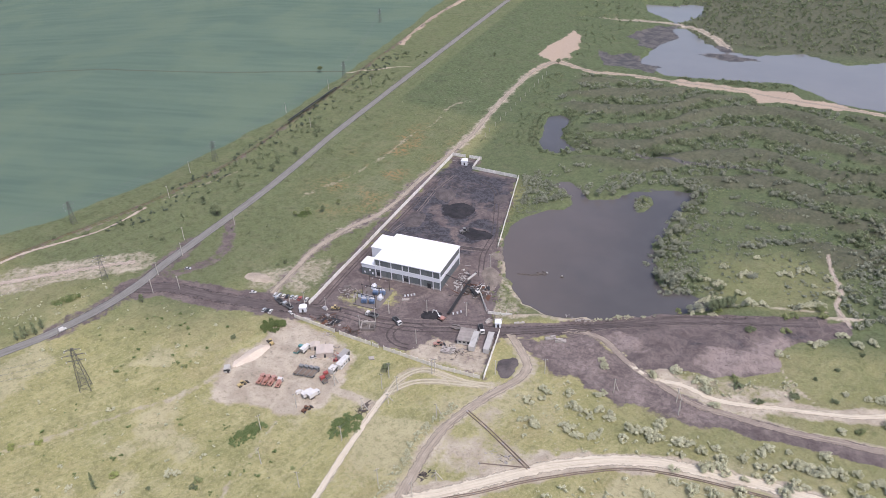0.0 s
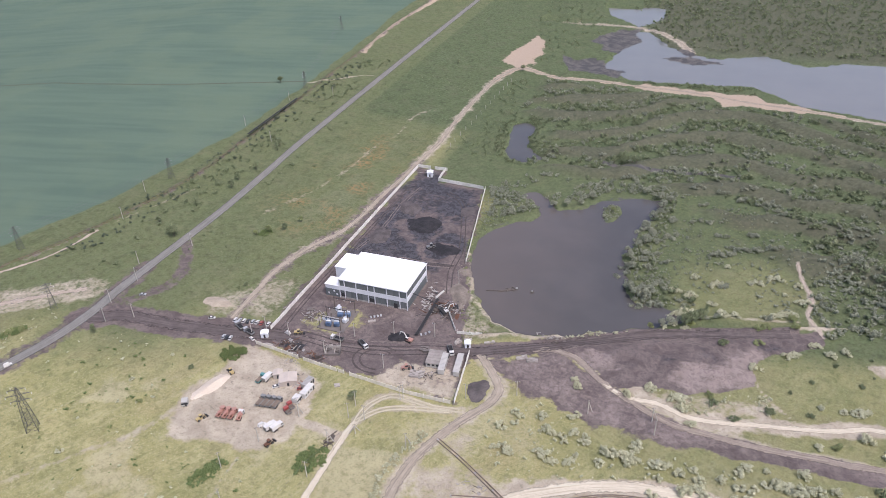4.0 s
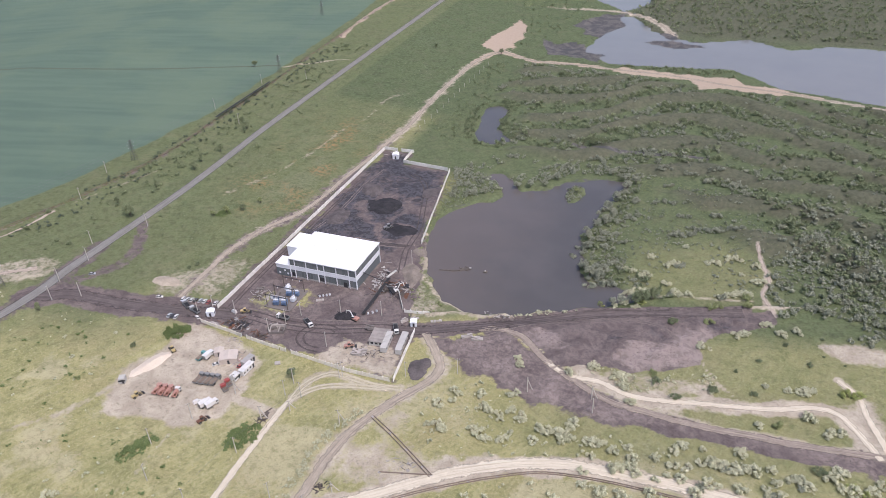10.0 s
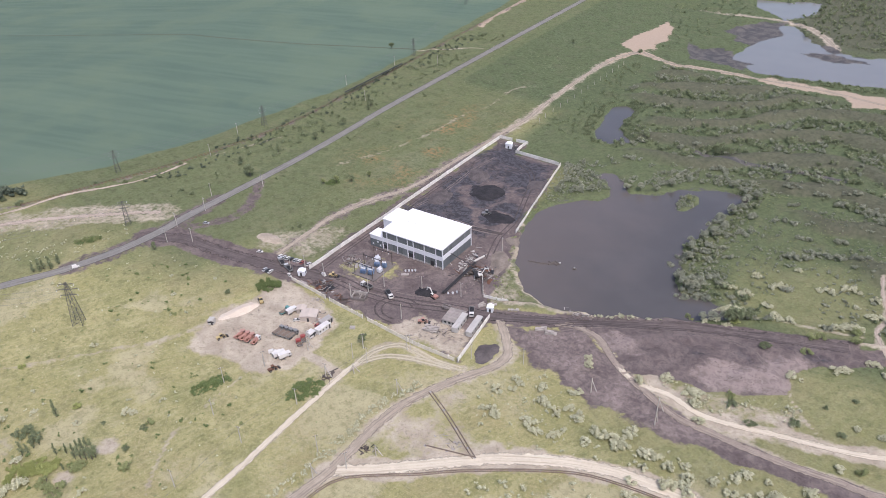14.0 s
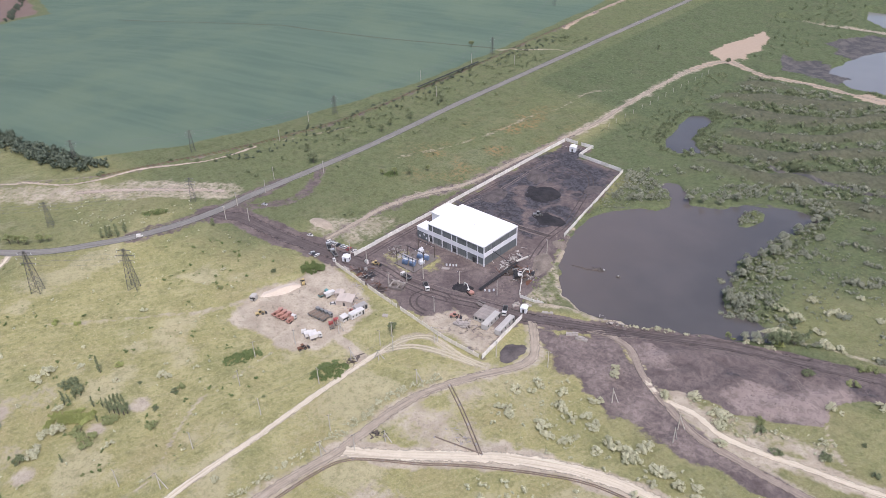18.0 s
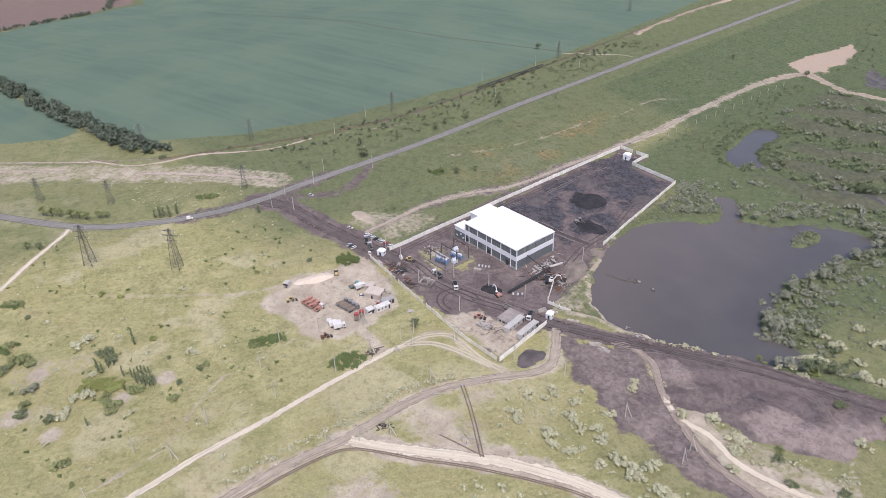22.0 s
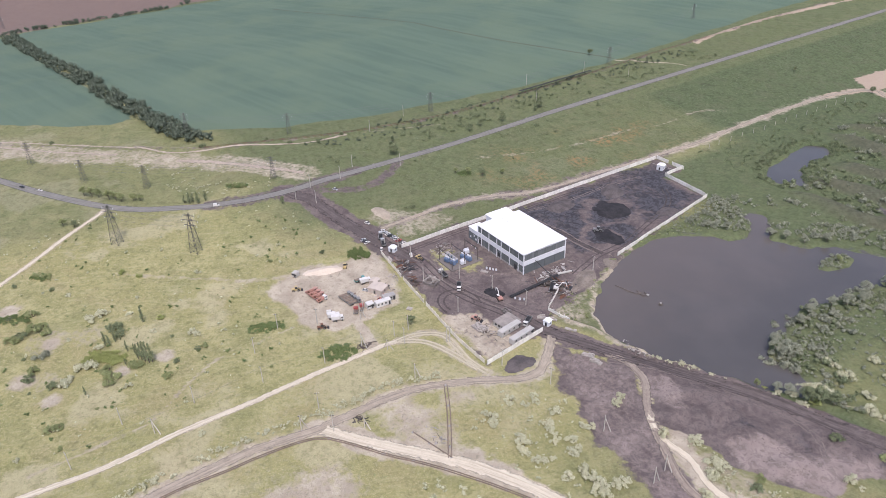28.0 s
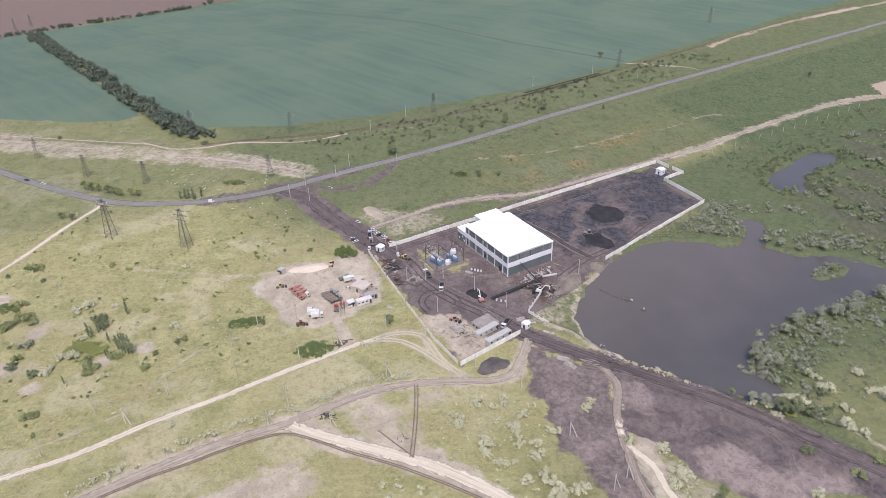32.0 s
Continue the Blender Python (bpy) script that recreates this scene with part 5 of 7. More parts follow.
def drift(kind, x, y, wide):
    """Shrubs that stand together over a width: one alone, or several crown by crown."""
    if wide < 6.3:
        shrub(kind, x, y, wide * 1.05, 0.95)
        return
    n = int(1.2 + wide / 4.0)
    for k in range(n):
        u = (k + 0.5) / n - 0.5
        px, py = x + wide * 0.85 * u + pick.uniform(-0.7, 0.7), y + wide * 0.25 * u + pick.uniform(-1.6, 1.6)
        mix = kind if pick.random() < 0.8 else pick.choice(("silver", "grey"))
        shrub(mix, px, py, pick.uniform(4.0, 6.2), pick.uniform(0.8, 1.0))


# silver thickets of the slope south of the spoil
for x, y, wide in ((69.7, -71.1, 6.1), (65.7, -71.5, 3.5), (72.1, -72.2, 4.8), (70.3, -56.1, 4), (65.5, -59.6, 4.9), (69.1, -50.6, 4.5), (71.8, -51.9, 3.6), (80.7, -49.4, 4.9), (82.7, -56.2, 5.3), (85.4, -57.2, 4.4), (86.1, -69.8, 6.4), (82.7, -68.8, 4.7), (89.3, -71.4, 4.2), (89.6, -57.4, 3.9), (91.1, -60.2, 3.4), (94.3, -54.6, 4.8), (98.5, -58.6, 5.1), (98.4, -55.2, 4.3)):
    shrub("silver", x, y, wide * 1.05)
for x, y, wide in ((94.3, -70.5, 4.2), (95.6, -68.1, 3.8), (96.3, -65.2, 3.4), (105.7, -66.5, 4.6), (90.8, -46.7, 4), (92.9, -44.4, 4.5), (90.3, -28.4, 4.6), (106.1, -60.7, 5.5), (109.5, -60.7, 5.9), (112.9, -60.7, 5.9), (115.9, -60.1, 5.4), (116.6, -56.2, 5.1), (118.1, -52.9, 4.7), (115.7, -63, 5.8), (118.1, -61.8, 5.4), (125.8, -60.7, 6.2), (129.1, -59.6, 5), (127, -67, 4), (125.5, -74.5, 4.2), (134.2, -62.1, 5), (135.4, -69.4, 6.5)):
    shrub("silver", x, y, wide * 1.05)
for x, y, wide in ((139.2, -58.7, 3.9), (139.9, -68.8, 6.4), (143.3, -69.7, 4.7), (141.4, -63.4, 5.4), (148.9, -60.5, 4.4), (153.5, -67, 3.2), (154.2, -54.6, 4.9), (157.4, -51.1, 4.5), (164.2, -50.7, 3.4), (154.9, -62, 5.4), (159.6, -61.5, 4.8), (158.2, -67, 4.3), (150, -69.7, 3.8), (163.2, -71.9, 5.3), (149, -76.8, 5.2), (140.3, -81.4, 6.2), (132.9, -82.7, 6.2), (126.7, -80.5, 4.2), (119, -89.5, 4.1)):
    drift("silver", x, y, wide)
for x, y, wide in ((165.9, -57.1, 6.6), (169.6, -56.2, 7.7), (173.4, -56.2, 7.8), (177.1, -55.9, 6.7), (181.7, -55.3, 5.6), (187.1, -53.1, 4.5), (176.9, -48.4, 5.7), (167.4, -66.1, 7.6), (177.3, -65.7, 5.4), (187.1, -60.2, 6.6), (188.3, -63.7, 7.7), (194.3, -55.5, 7.8), (197.7, -56.4, 6.7), (205.9, -50.8, 5.7), (209.1, -47.1, 5.8), (210.8, -54.4, 6.8), (219.6, -50.1, 6.9)):
    drift("silver", x, y, wide)
for kind, x, y, wide in (("dark", 202.5, -48.8, 5.2), ("bright", 214.2, -54.1, 7), ("dark", 144.2, -20.1, 5.3), ("dark", 152.5, -26.8, 4.7), ("dark", 165.6, -17.7, 5), ("dark", 181.2, -14.9, 3.7), ("bright", 216.7, -5.3, 8), ("green", 189.2, -30, 4.8), ("dark", 146.8, 20.3, 5.3), ("green", 162.1, 25.3, 5.3), ("green", 176.9, 49.8, 6), ("green", 165, 38.4, 5), ("bright", 131.2, 32.2, 5.3), ("green", 161.7, 36.6, 5.3), ("green", 177.6, 42.1, 6)):
    drift(kind, x, y, wide)
# shrubs between the tracks and along the spoil's foot
for x, y, wide in ((109.8, -26, 5), (119, -19, 5.3), (129.8, -21.5, 7.2), (132.9, -27.1, 5.9), (193.6, -9.1, 3.8), (199.7, -7.8, 6.3), (200.1, -23, 6.1), (208.3, -28.2, 9), (183.4, -32, 4.7), (136.4, -35.7, 5.1), (175.6, 21, 6.7), (185.4, 31.7, 6.9), (191.1, 28.1, 6.8), (197.9, 30.9, 5.5), (159.6, 8.1, 5.2)):
    drift("silver", x, y, wide)
# thickets of the pond meadow
for x, y, wide in ((141, 69.3, 8), (146.5, 69.2, 6.5), (131, 72.7, 5.3), (161.1, 76.8, 8), (170.4, 83.9, 7), (147, 88.3, 4.5), (167.8, 48.6, 12), (175.3, 53.3, 8), (181.9, 66.5, 7), (181, 80.2, 5.3), (174.3, 70.2, 4), (145.1, 43.6, 9), (151.5, 45.4, 5), (122.6, 57.5, 6.5), (129.8, 54.7, 6.5), (124.6, 38.3, 9), (129.9, 40.5, 8), (122.3, 27, 7), (140.7, 51.6, 5.3)):
    drift("silver", x, y, wide)


# ---- far scrub and belts: uncounted, one object for each kind ----
def thicket(name, places, material, label, seed, tall=0.8, leaves=16, leaf=0.15, blobs_each=3, core=True, category="shrubs"):
    """Many bushes (or bare clods, with no leaves) in one mesh, from a few forms."""
    rnd = np.random.RandomState(seed)
    forms = []
    for n in range(6):
        blobs = [((rnd.uniform(-0.55, 0.55), rnd.uniform(-0.55, 0.55), tall * rnd.uniform(0.3, 0.85)), rnd.uniform(0.24, 0.52)) for _ in range(blobs_each)]
        v, f = clump_arrays(rnd, blobs, leaves, leaf, core)
        forms.append((v, np.array([i for q in f for i in q]), np.array([len(q) for q in f])))
    verts, loops, totals, base = [], [], [], 0
    for x, y, size in places:
        v, f, n = forms[rnd.randint(6)]
        a, k = rnd.uniform(0, 6.283), size / 2
        c, d = math.cos(a) * k, math.sin(a) * k
        h = k * rnd.uniform(0.85, 1.2)
        verts.append(np.stack([v[:, 0] * c - v[:, 1] * d + x, v[:, 0] * d + v[:, 1] * c + y, v[:, 2] * h + ground_z(x, y) - 0.1], 1))
        loops.append(f + base)
        totals.append(n)
        base += len(v)
    verts, loops, totals = np.concatenate(verts), np.concatenate(loops), np.concatenate(totals)
    me = bpy.data.meshes.new(name)
    me.vertices.add(len(verts))
    me.vertices.foreach_set("co", verts.ravel())
    me.loops.add(len(loops))
    me.loops.foreach_set("vertex_index", loops)
    me.polygons.add(len(totals))
    me.polygons.foreach_set("loop_start", np.cumsum(totals) - totals)
    me.polygons.foreach_set("loop_total", totals)
    me.update(calc_edges=True)
    me.materials.append(material)
    return tagged(new(name, me), label, category, kind="stuff")


def sized(places, low, high, seed):
    rnd = random.Random(seed)
    return [(x, y, low + (high - low) * rnd.random() ** 1.5) for x, y in places]


shore_growth = []
for x, y, wide in ((97.3, 75, 9), (103.7, 82.9, 11), (112.6, 83.9, 10), (94.4, 64.8, 5), (108.6, 46.7, 12), (107, 40.7, 10), (113.7, 43, 9), (113.6, 62.5, 6), (99.2, 116, 9), (107.2, 103.1, 13), (107.2, 90.6, 12), (115.1, 131, 8), (110.4, 144.7, 9), (115.7, 110.6, 7), (132.4, 134.6, 13), (140.8, 97.5, 11), (151.9, 108.6, 13), (147.8, 101.7, 8), (163.4, 110, 10), (170.6, 111.8, 6), (181.3, 150.7, 11), (153.2, 169.3, 8), (166, 166.9, 13), (156.1, 181.7, 10), (130.8, 157.1, 8), (126.2, 175.2, 10), (142.5, 121.3, 6), (160.3, 127.6, 7)):
    n = int(1.5 + wide / 2.4)
    for k in range(n):
        u = (k + 0.5) / n - 0.5
        shore_growth.append((x + wide * 0.9 * u + pick.uniform(-1, 1), y + wide * 0.25 * u + pick.uniform(-2, 2), pick.uniform(3.0, 5.8)))
thicket("scrub", shore_growth, shaded_silver_leaf, "tall silver-grey thickets on the pond meadow", 34, leaves=30, leaf=0.11, blobs_each=7)

GROUPS = ((12, WEST_MEADOW, 190, 1.2, 3.4, weed_leaf, 0.42, "small green bushes over the west meadow"), (13, WEST_MEADOW, 130, 1.2, 3.0, silver_leaf, 0.42, "small silver shrubs over the west meadow"), (3, SOUTH_FOOT, 240, 1.8, 4.6, silver_leaf, 0.42, "silver-grey shrubs south of the pale road"), (4, RUT_VERGE, 190, 1.6, 3.6, silver_leaf, 0.25, "row of silver shrubs beside the rutted track"), (6, ROADSIDE, 70, 1.5, 3.0, silver_leaf, 0.35, "silver shrubs beside the highway bend"),
          (7, VERGE_NORTH, 230, 2.0, 5.4, dark_leaf, 0.40, "dark bushes between railway and road"), (8, LANE_SIDE, 90, 1.2, 3.0, dark_leaf, 0.44, "low dark bushes between road and track"), (10, EAST_MEADOW, 420, 1.4, 4.0, shaded_silver_leaf, 0.47, "silver scrub on the pond meadow"), (11, SOUTH_SLOPE, 130, 1.2, 3.0, silver_leaf, 0.45, "small silver shrubs on the south slope"))
DARK_EAST = [(186, 48), (205, 62), (200, 100), (185, 140), (150, 170), (110, 176), (60, 172), (14, 176), (12, 215), (14, 262), (-18, 272), (-18, 360), (60, 360), (150, 342), (230, 326), (420, 290), (420, 40), (260, 45)]


def in_hollow(x, y):
    """Whether a place lies between the spoil ridges, where the scrub grows."""
    return ridge_wave(np.array(x), np.array(y)).item() < pick.gauss(0.05, 0.35)


hollows = [p for p in strewn(21, DARK_EAST, 5200, 0.40, 26) if in_hollow(*p) or p[1] < 165]
thicket("scrub", sized(hollows[:2500], 2.4, 7.0, 1), dark_leaf, "dark thorn scrub between old spoil ridges", 21, leaves=17, blobs_each=4)
hollows = [p for p in strewn(22, DARK_EAST, 4600, 0.45, 20) if in_hollow(*p) or p[1] < 165]
thicket("scrub", sized(hollows[:2000], 2.4, 6.4, 2), shaded_silver_leaf, "silver-grey scrub between old spoil ridges", 22, leaves=17, blobs_each=4)
thicket("scrub", sized(strewn(33, DARK_EAST, 420, 0.40, 22), 1.6, 4.0, 15), shaded_silver_leaf, "single silver shrubs on the spoil ridges", 33)
for seed, outline, count, low, high, mat, gather, label in GROUPS:
    thicket("scrub", sized(strewn(seed + 40, outline, count, gather, 25, 0.55), low, high, seed), mat, label, seed + 40, leaves=26, leaf=0.11)
NORTH_BANK = [(12, 100), (20, 108), (32, 116), (40, 130), (60, 142), (75, 158), (105, 162), (110, 172), (60, 170), (14, 172), (2, 150), (0, 140), (8, 108)]
thicket("scrub", sized(strewn(23, NORTH_BANK, 340, 0.40, 16), 2.0, 6.0, 3), shaded_silver_leaf, "silver-grey scrub along the pond's north bank", 23)
EAST_SHORE = [(93, 60), (100, 48), (112, 46), (126, 42), (134, 34), (146, 40), (128, 58), (112, 72), (106, 95), (112, 120), (116, 150), (114, 168), (96, 168), (104, 150), (100, 125), (98, 108), (93, 90)]
thicket("scrub", sized(strewn(29, EAST_SHORE, 170, 0.36, 14), 2.0, 5.4, 12), shaded_silver_leaf, "dense silver scrub on the pond's east shore", 29, leaves=30, leaf=0.11)
thicket("scrub", sized(strewn(30, EAST_SHORE, 150, 0.36, 14), 2.2, 6.5, 13), dark_leaf, "dense dark scrub on the pond's east shore", 30, leaves=30, leaf=0.11)
DAM = [(60, 0), (76, 2), (88, 10), (104, 16), (118, 22), (130, 29), (134, 26), (118, 18), (100, 11), (84, 3)]
ISLET_EDGE = [(74, 119), (84, 119), (88, 132), (86, 146), (74, 147), (71, 132)]
SMALL_SHORE = [(-4, 184), (-16, 202), (-24, 234), (-20, 258), (-8, 268), (8, 264), (8, 240), (22, 220), (26, 208), (16, 190), (8, 180)]
YARD_BANK = [(10, 52), (15, 50), (16, 62), (12, 76), (14, 92), (22, 104), (8, 108), (2, 128), (-2, 138), (0, 120), (5, 90)]
FAR_RIGHT = [(180, 50), (260, 50), (420, 60), (420, 300), (230, 320), (180, 200)]
EAST_BLOCK = [(186, 66), (190, 100), (215, 125), (300, 130), (300, 20), (231, 24), (217, 28), (206, 31), (196, 33), (188, 46)]
thicket("scrub", sized(strewn(78, EAST_BLOCK, 760, 0.38, 20), 2.4, 6.2, 28), shaded_silver_leaf, "dense silver-grey scrub block east of the pond", 78, leaves=20, leaf=0.13, blobs_each=4)
ROAD_EAST = [(-138, 20), (-134, 20), (-138, 200), (-142, 340), (-148, 340), (-144, 200)]
RAIL_SIDE = [(-196, -40), (-186, -40), (-176, 70), (-178, 150), (-180, 330), (-196, 330), (-194, 150), (-192, 70), (-204, 5)]
thicket("scrub", sized(strewn(80, RAIL_SIDE, 190, 0.38, 18, 0.7), 2.0, 4.6, 30), belt_leaf, "dark bushes along the old railway", 80, leaves=24, leaf=0.12)
thicket("scrub", sized(strewn(79, ROAD_EAST, 46, 0.35, 20), 1.5, 3.4, 29), dark_leaf, "dark bushes along the road verge", 79, leaves=24, leaf=0.12)
thicket("scrub", sized(strewn(77, RUBBLE_BANK, 70, 0.25, 8, 0.7), 1.0, 2.6, 27), green_leaf, "low green scrub on the rubble bank", 77, leaves=26, leaf=0.11)
thicket("scrub", sized(strewn(71, ISLET_EDGE, 46, 0.0, 14), 1.8, 3.6, 21), shaded_silver_leaf, "silver scrub on the islet in the pond", 71, leaves=30, leaf=0.11)
thicket("scrub", sized(strewn(72, SMALL_SHORE, 190, 0.25, 12), 1.8, 5.0, 22), dark_leaf, "dark scrub round the small pond", 72, leaves=24, leaf=0.12)
thicket("scrub", sized(strewn(73, YARD_BANK, 90, 0.28, 9, 0.7), 1.0, 2.6, 23), green_leaf, "low green scrub below the yard wall", 73, leaves=26, leaf=0.11)
thicket("scrub", sized(strewn(74, YARD_BANK, 50, 0.35, 9, 0.7), 1.2, 2.8, 24), shaded_silver_leaf, "silver scrub below the yard wall", 74, leaves=26, leaf=0.11)
thicket("scrub", sized(strewn(75, FAR_RIGHT, 900, 0.40, 24), 2.4, 6.6, 25), dark_leaf, "dense dark scrub on the eastern spoil ridges", 75, leaves=12, leaf=0.16)
thicket("scrub", sized(strewn(76, PALE_BANK, 60, 0.25, 8, 0.6), 1.2, 3.0, 26), silver_leaf, "silver scrub on the pale bank between tracks", 76, leaves=26, leaf=0.11)
thicket("scrub", sized(strewn(31, DAM, 50, 0.30, 10, 0.8), 1.4, 3.0, 14), silver_leaf, "silver shrubs along the pond dam", 31, leaves=30, leaf=0.11)
FAR_SHORE = [(20, 600), (70, 520), (120, 490), (240, 500), (420, 485), (700, 600), (700, 1000), (60, 900)]
thicket("scrub", sized(strewn(24, FAR_SHORE, 6200, 0.26, 50), 3.6, 9.0, 4), dark_leaf, "dark woodland scrub beyond the lake", 24, leaves=10, leaf=0.18, blobs_each=2)
SPIT_TREES = [(60, 380), (75, 376), (120, 374), (160, 366), (178, 372), (160, 392), (118, 388), (80, 384)]
thicket("scrub", sized(strewn(25, SPIT_TREES, 90, 0.30, 20), 2.5, 5.0, 5), dark_leaf, "dark bushes on the lake spit", 25)
NORTH_GREEN = [(-50, 185), (10, 180), (10, 262), (-20, 275), (-28, 360), (-44, 350), (-42, 230)]
thicket("scrub", sized(strewn(26, NORTH_GREEN, 260, 0.40, 22), 1.4, 3.4, 6), dark_leaf, "low bushes between track and small pond", 26)
FAR_TRACKSIDE = [(-70, 400), (-30, 400), (10, 520), (0, 640), (-40, 800), (-80, 640), (-60, 480)]
thicket("scrub", sized(strewn(27, FAR_TRACKSIDE, 260, 0.34, 30), 2.0, 5.0, 7), dark_leaf, "scrub along the far track", 27)
NEAR_GRASS = [(-150, -240), (10, -240), (120, -130), (260, -125), (260, -50), (150, -55), (60, -60), (5, -55), (-60, -60), (-70, -45), (-140, -70), (-180, -150)]
thicket("tussocks", sized(strewn(61, NEAR_GRASS, 2200, 0.44, 14), 0.5, 1.5, 8), green_leaf, "green grass tussocks on the meadow", 61, tall=0.5, leaves=7, leaf=0.2, core=False)
thicket("tussocks", sized(strewn(62, NEAR_GRASS, 2000, 0.46, 12), 0.5, 1.4, 9), dry_leaf, "pale dry tussocks on the meadow", 62, tall=0.5, leaves=7, leaf=0.2, core=False)
thicket("tussocks", sized(strewn(63, EAST_MEADOW + [(104, 50)], 1200, 0.44, 14), 0.6, 1.8, 10), green_leaf, "green tussocks on the pond meadow", 63, tall=0.5, leaves=7, leaf=0.2, core=False)
NORTH_STRIP = [(-138, -25), (-95, -20), (-84, 20), (-68, 90), (-66, 330), (-142, 330), (-140, 40)]
thicket("tussocks", sized(strewn(64, NORTH_STRIP, 2000, 0.42, 16), 0.6, 1.6, 11), dark_leaf, "dark weeds between road and track", 64, tall=0.5, leaves=7, leaf=0.2, core=False)
# loose clods and stones
clod_mat = surface("spoil_clods", (0.165, 0.135, 0.126), 0.6, 1.5, 0.95)
stone_mat = surface("pale_stones", (0.46, 0.42, 0.36), 0.7, 1.5, 0.9)
clay_mat = surface("clay_clods", (0.36, 0.30, 0.235), 0.7, 1.5, 0.95)
for seed, outline, count, low, high, mat, gather, say in ((91, SPOIL, 900, 0.5, 2.2, clod_mat, 0.42, "dark clods over the spoil bank"), (92, SPOIL_FLAT, 1000, 0.5, 2.0, clod_mat, 0.42, "dark clods over the flat spoil"), (93, RUBBLE_EAST, 150, 0.6, 2.0, stone_mat, 0.35, "pale boulders on the rubble bank"), (94, YARD_CORNER, 260, 0.4, 1.3, stone_mat, 0.35, "pale rubble in the yard corner"), (95, RUBBLE_BANK, 360, 0.5, 1.8, clay_mat, 0.38, "grey-brown rubble on the pond bank"), (96, PALE_BANK, 260, 0.4, 1.3, clay_mat, 0.40, "clay clods on the pale bank"), (97, DEPOT, 200, 0.3, 1.0, stone_mat, 0.45, "stones and scraps over the depot ground"), (98, WEST_MEADOW, 240, 0.3, 1.0, stone_mat, 0.48, "pale stones scattered over the meadow"), (99, GATE_BARE, 140, 0.4, 1.4, clay_mat, 0.36, "clay clods on the heap by the gate"), (100, COMPOUND, 1100, 0.35, 1.2, clod_mat, 0.44, "lumps of coal slack over the yard")):
    thicket("stones", sized(strewn(seed, outline, count, gather, 9, 9.0), low, high, seed), mat, say, seed, tall=0.12, leaves=0, blobs_each=2, category="stones")
belt = random.Random(9)
row = []
for a, b, count, width, low, high in (((-244, -80), (-275, -91), 44, 8, 5, 9), ((-264, -88), (-303, -98), 40, 7, 6, 10), ((-303, -98), (-350, -108.5), 40, 7, 6, 10), ((-350, -108.5), (-426, -121), 54, 7, 6, 10), ((-426, -121), (-545, -135), 76, 7, 6, 10), ((-545, -135), (-712, -153), 96, 7, 6, 10), ((-738, -196), (-772, 40), 110, 4, 4, 8), ((-780, 60), (-1080, 200), 100, 4, 4, 8), ((-738, -196), (-760, -330), 45, 4, 4, 7)):
    for k in range(count):
        t = belt.random()
        x, y = a[0] + (b[0] - a[0]) * t, a[1] + (b[1] - a[1]) * t
        row.append((x + belt.uniform(-width, width), y + belt.uniform(-width, width), belt.uniform(low, high)))
thicket("tree_belt", row, belt_leaf, "dense dark green shelter belt between fields", 28, tall=1.2, leaves=24, leaf=0.11, blobs_each=5)

# ---- pylons, poles, wires ----
steel = surface("pylon_steel", (0.15, 0.145, 0.14), 0.7, 2.0, 0.6, 0.4)
pole_concrete = surface("pole_concrete", (0.52, 0.485, 0.43), 0.75, 2.0, 0.9)
tarred = surface("tarred_wood", (0.12, 0.10, 0.085), 0.7, 2.0, 0.9)
wire_mat = surface("wire", (0.16, 0.16, 0.16), 0.9, 1.0, 0.6, 0.5)


def tube(points, r, sides=8):
    """One bent round bar through the points."""
    bm = bmesh.new()
    p = [Vector(q) for q in points]
    rings = []
    for k, q in enumerate(p):
        way = (p[min(k + 1, len(p) - 1)] - p[max(k - 1, 0)]).normalized()
        across = way.cross(Vector((0, 0, 1))).normalized()
        up = across.cross(way)
        rings.append([bm.verts.new(q + r * (math.cos(6.2832 * i / sides) * across + math.sin(6.2832 * i / sides) * up)) for i in range(sides)])
    for a, b in zip(rings, rings[1:]):
        for i in range(sides):
            bm.faces.new((a[i], a[(i + 1) % sides], b[(i + 1) % sides], b[i]))
    bm.faces.new(rings[0][::-1])
    bm.faces.new(rings[-1])
    bmesh.ops.recalc_face_normals(bm, faces=bm.faces)
    return bm


def lattice_pylon(height, base):
    """A four-legged lattice pylon with three cross-arms."""
    pylon = thing("pylon", "grey steel lattice power pylon standing in grass", "pylon", "power pylons")

    def half(z):
        return base / 2 * (1 - z / height) ** 0.8 + 0.28

    for sx, sy in ((1, 1), (1, -1), (-1, -1), (-1, 1)):
        levels = [height * k / 8 for k in range(9)]
        part("leg", tube([(sx * half(a), sy * half(a), a - (0.3 if a == 0 else 0)) for a in levels], 0.11, 4), steel, pylon)
    for face in range(4):
        turn = Matrix.Rotation(radians(90 * face), 4, "Z")
        for k in range(8):
            a, b = height * k / 8, height * (k + 1) / 8
            ha, hb = half(a), half(b)
            for s in (-1, 1):
                bm = rodded((s * -ha, -ha, a), (s * hb, -hb, b), 0.06, 3)
                bm.transform(turn)
                part("brace", bm, steel, pylon)
    for z, w in ((0.70, 3.6), (0.83, 4.6), (0.95, 3.2)):
        for s in (-1, 1):
            for start, r in (((0, 0.2, z * height), 0.10), ((0, -0.2, z * height), 0.10), ((0, 0, z * height + 0.9), 0.08)):
                part("cross_arm", rodded(start, (s * w, 0, z * height), r, 4), steel, pylon)
            part("insulator", rodded((s * w, 0, z * height), (s * w, 0, z * height - 0.9), 0.09, 5), white_panel, pylon)
    return pylon


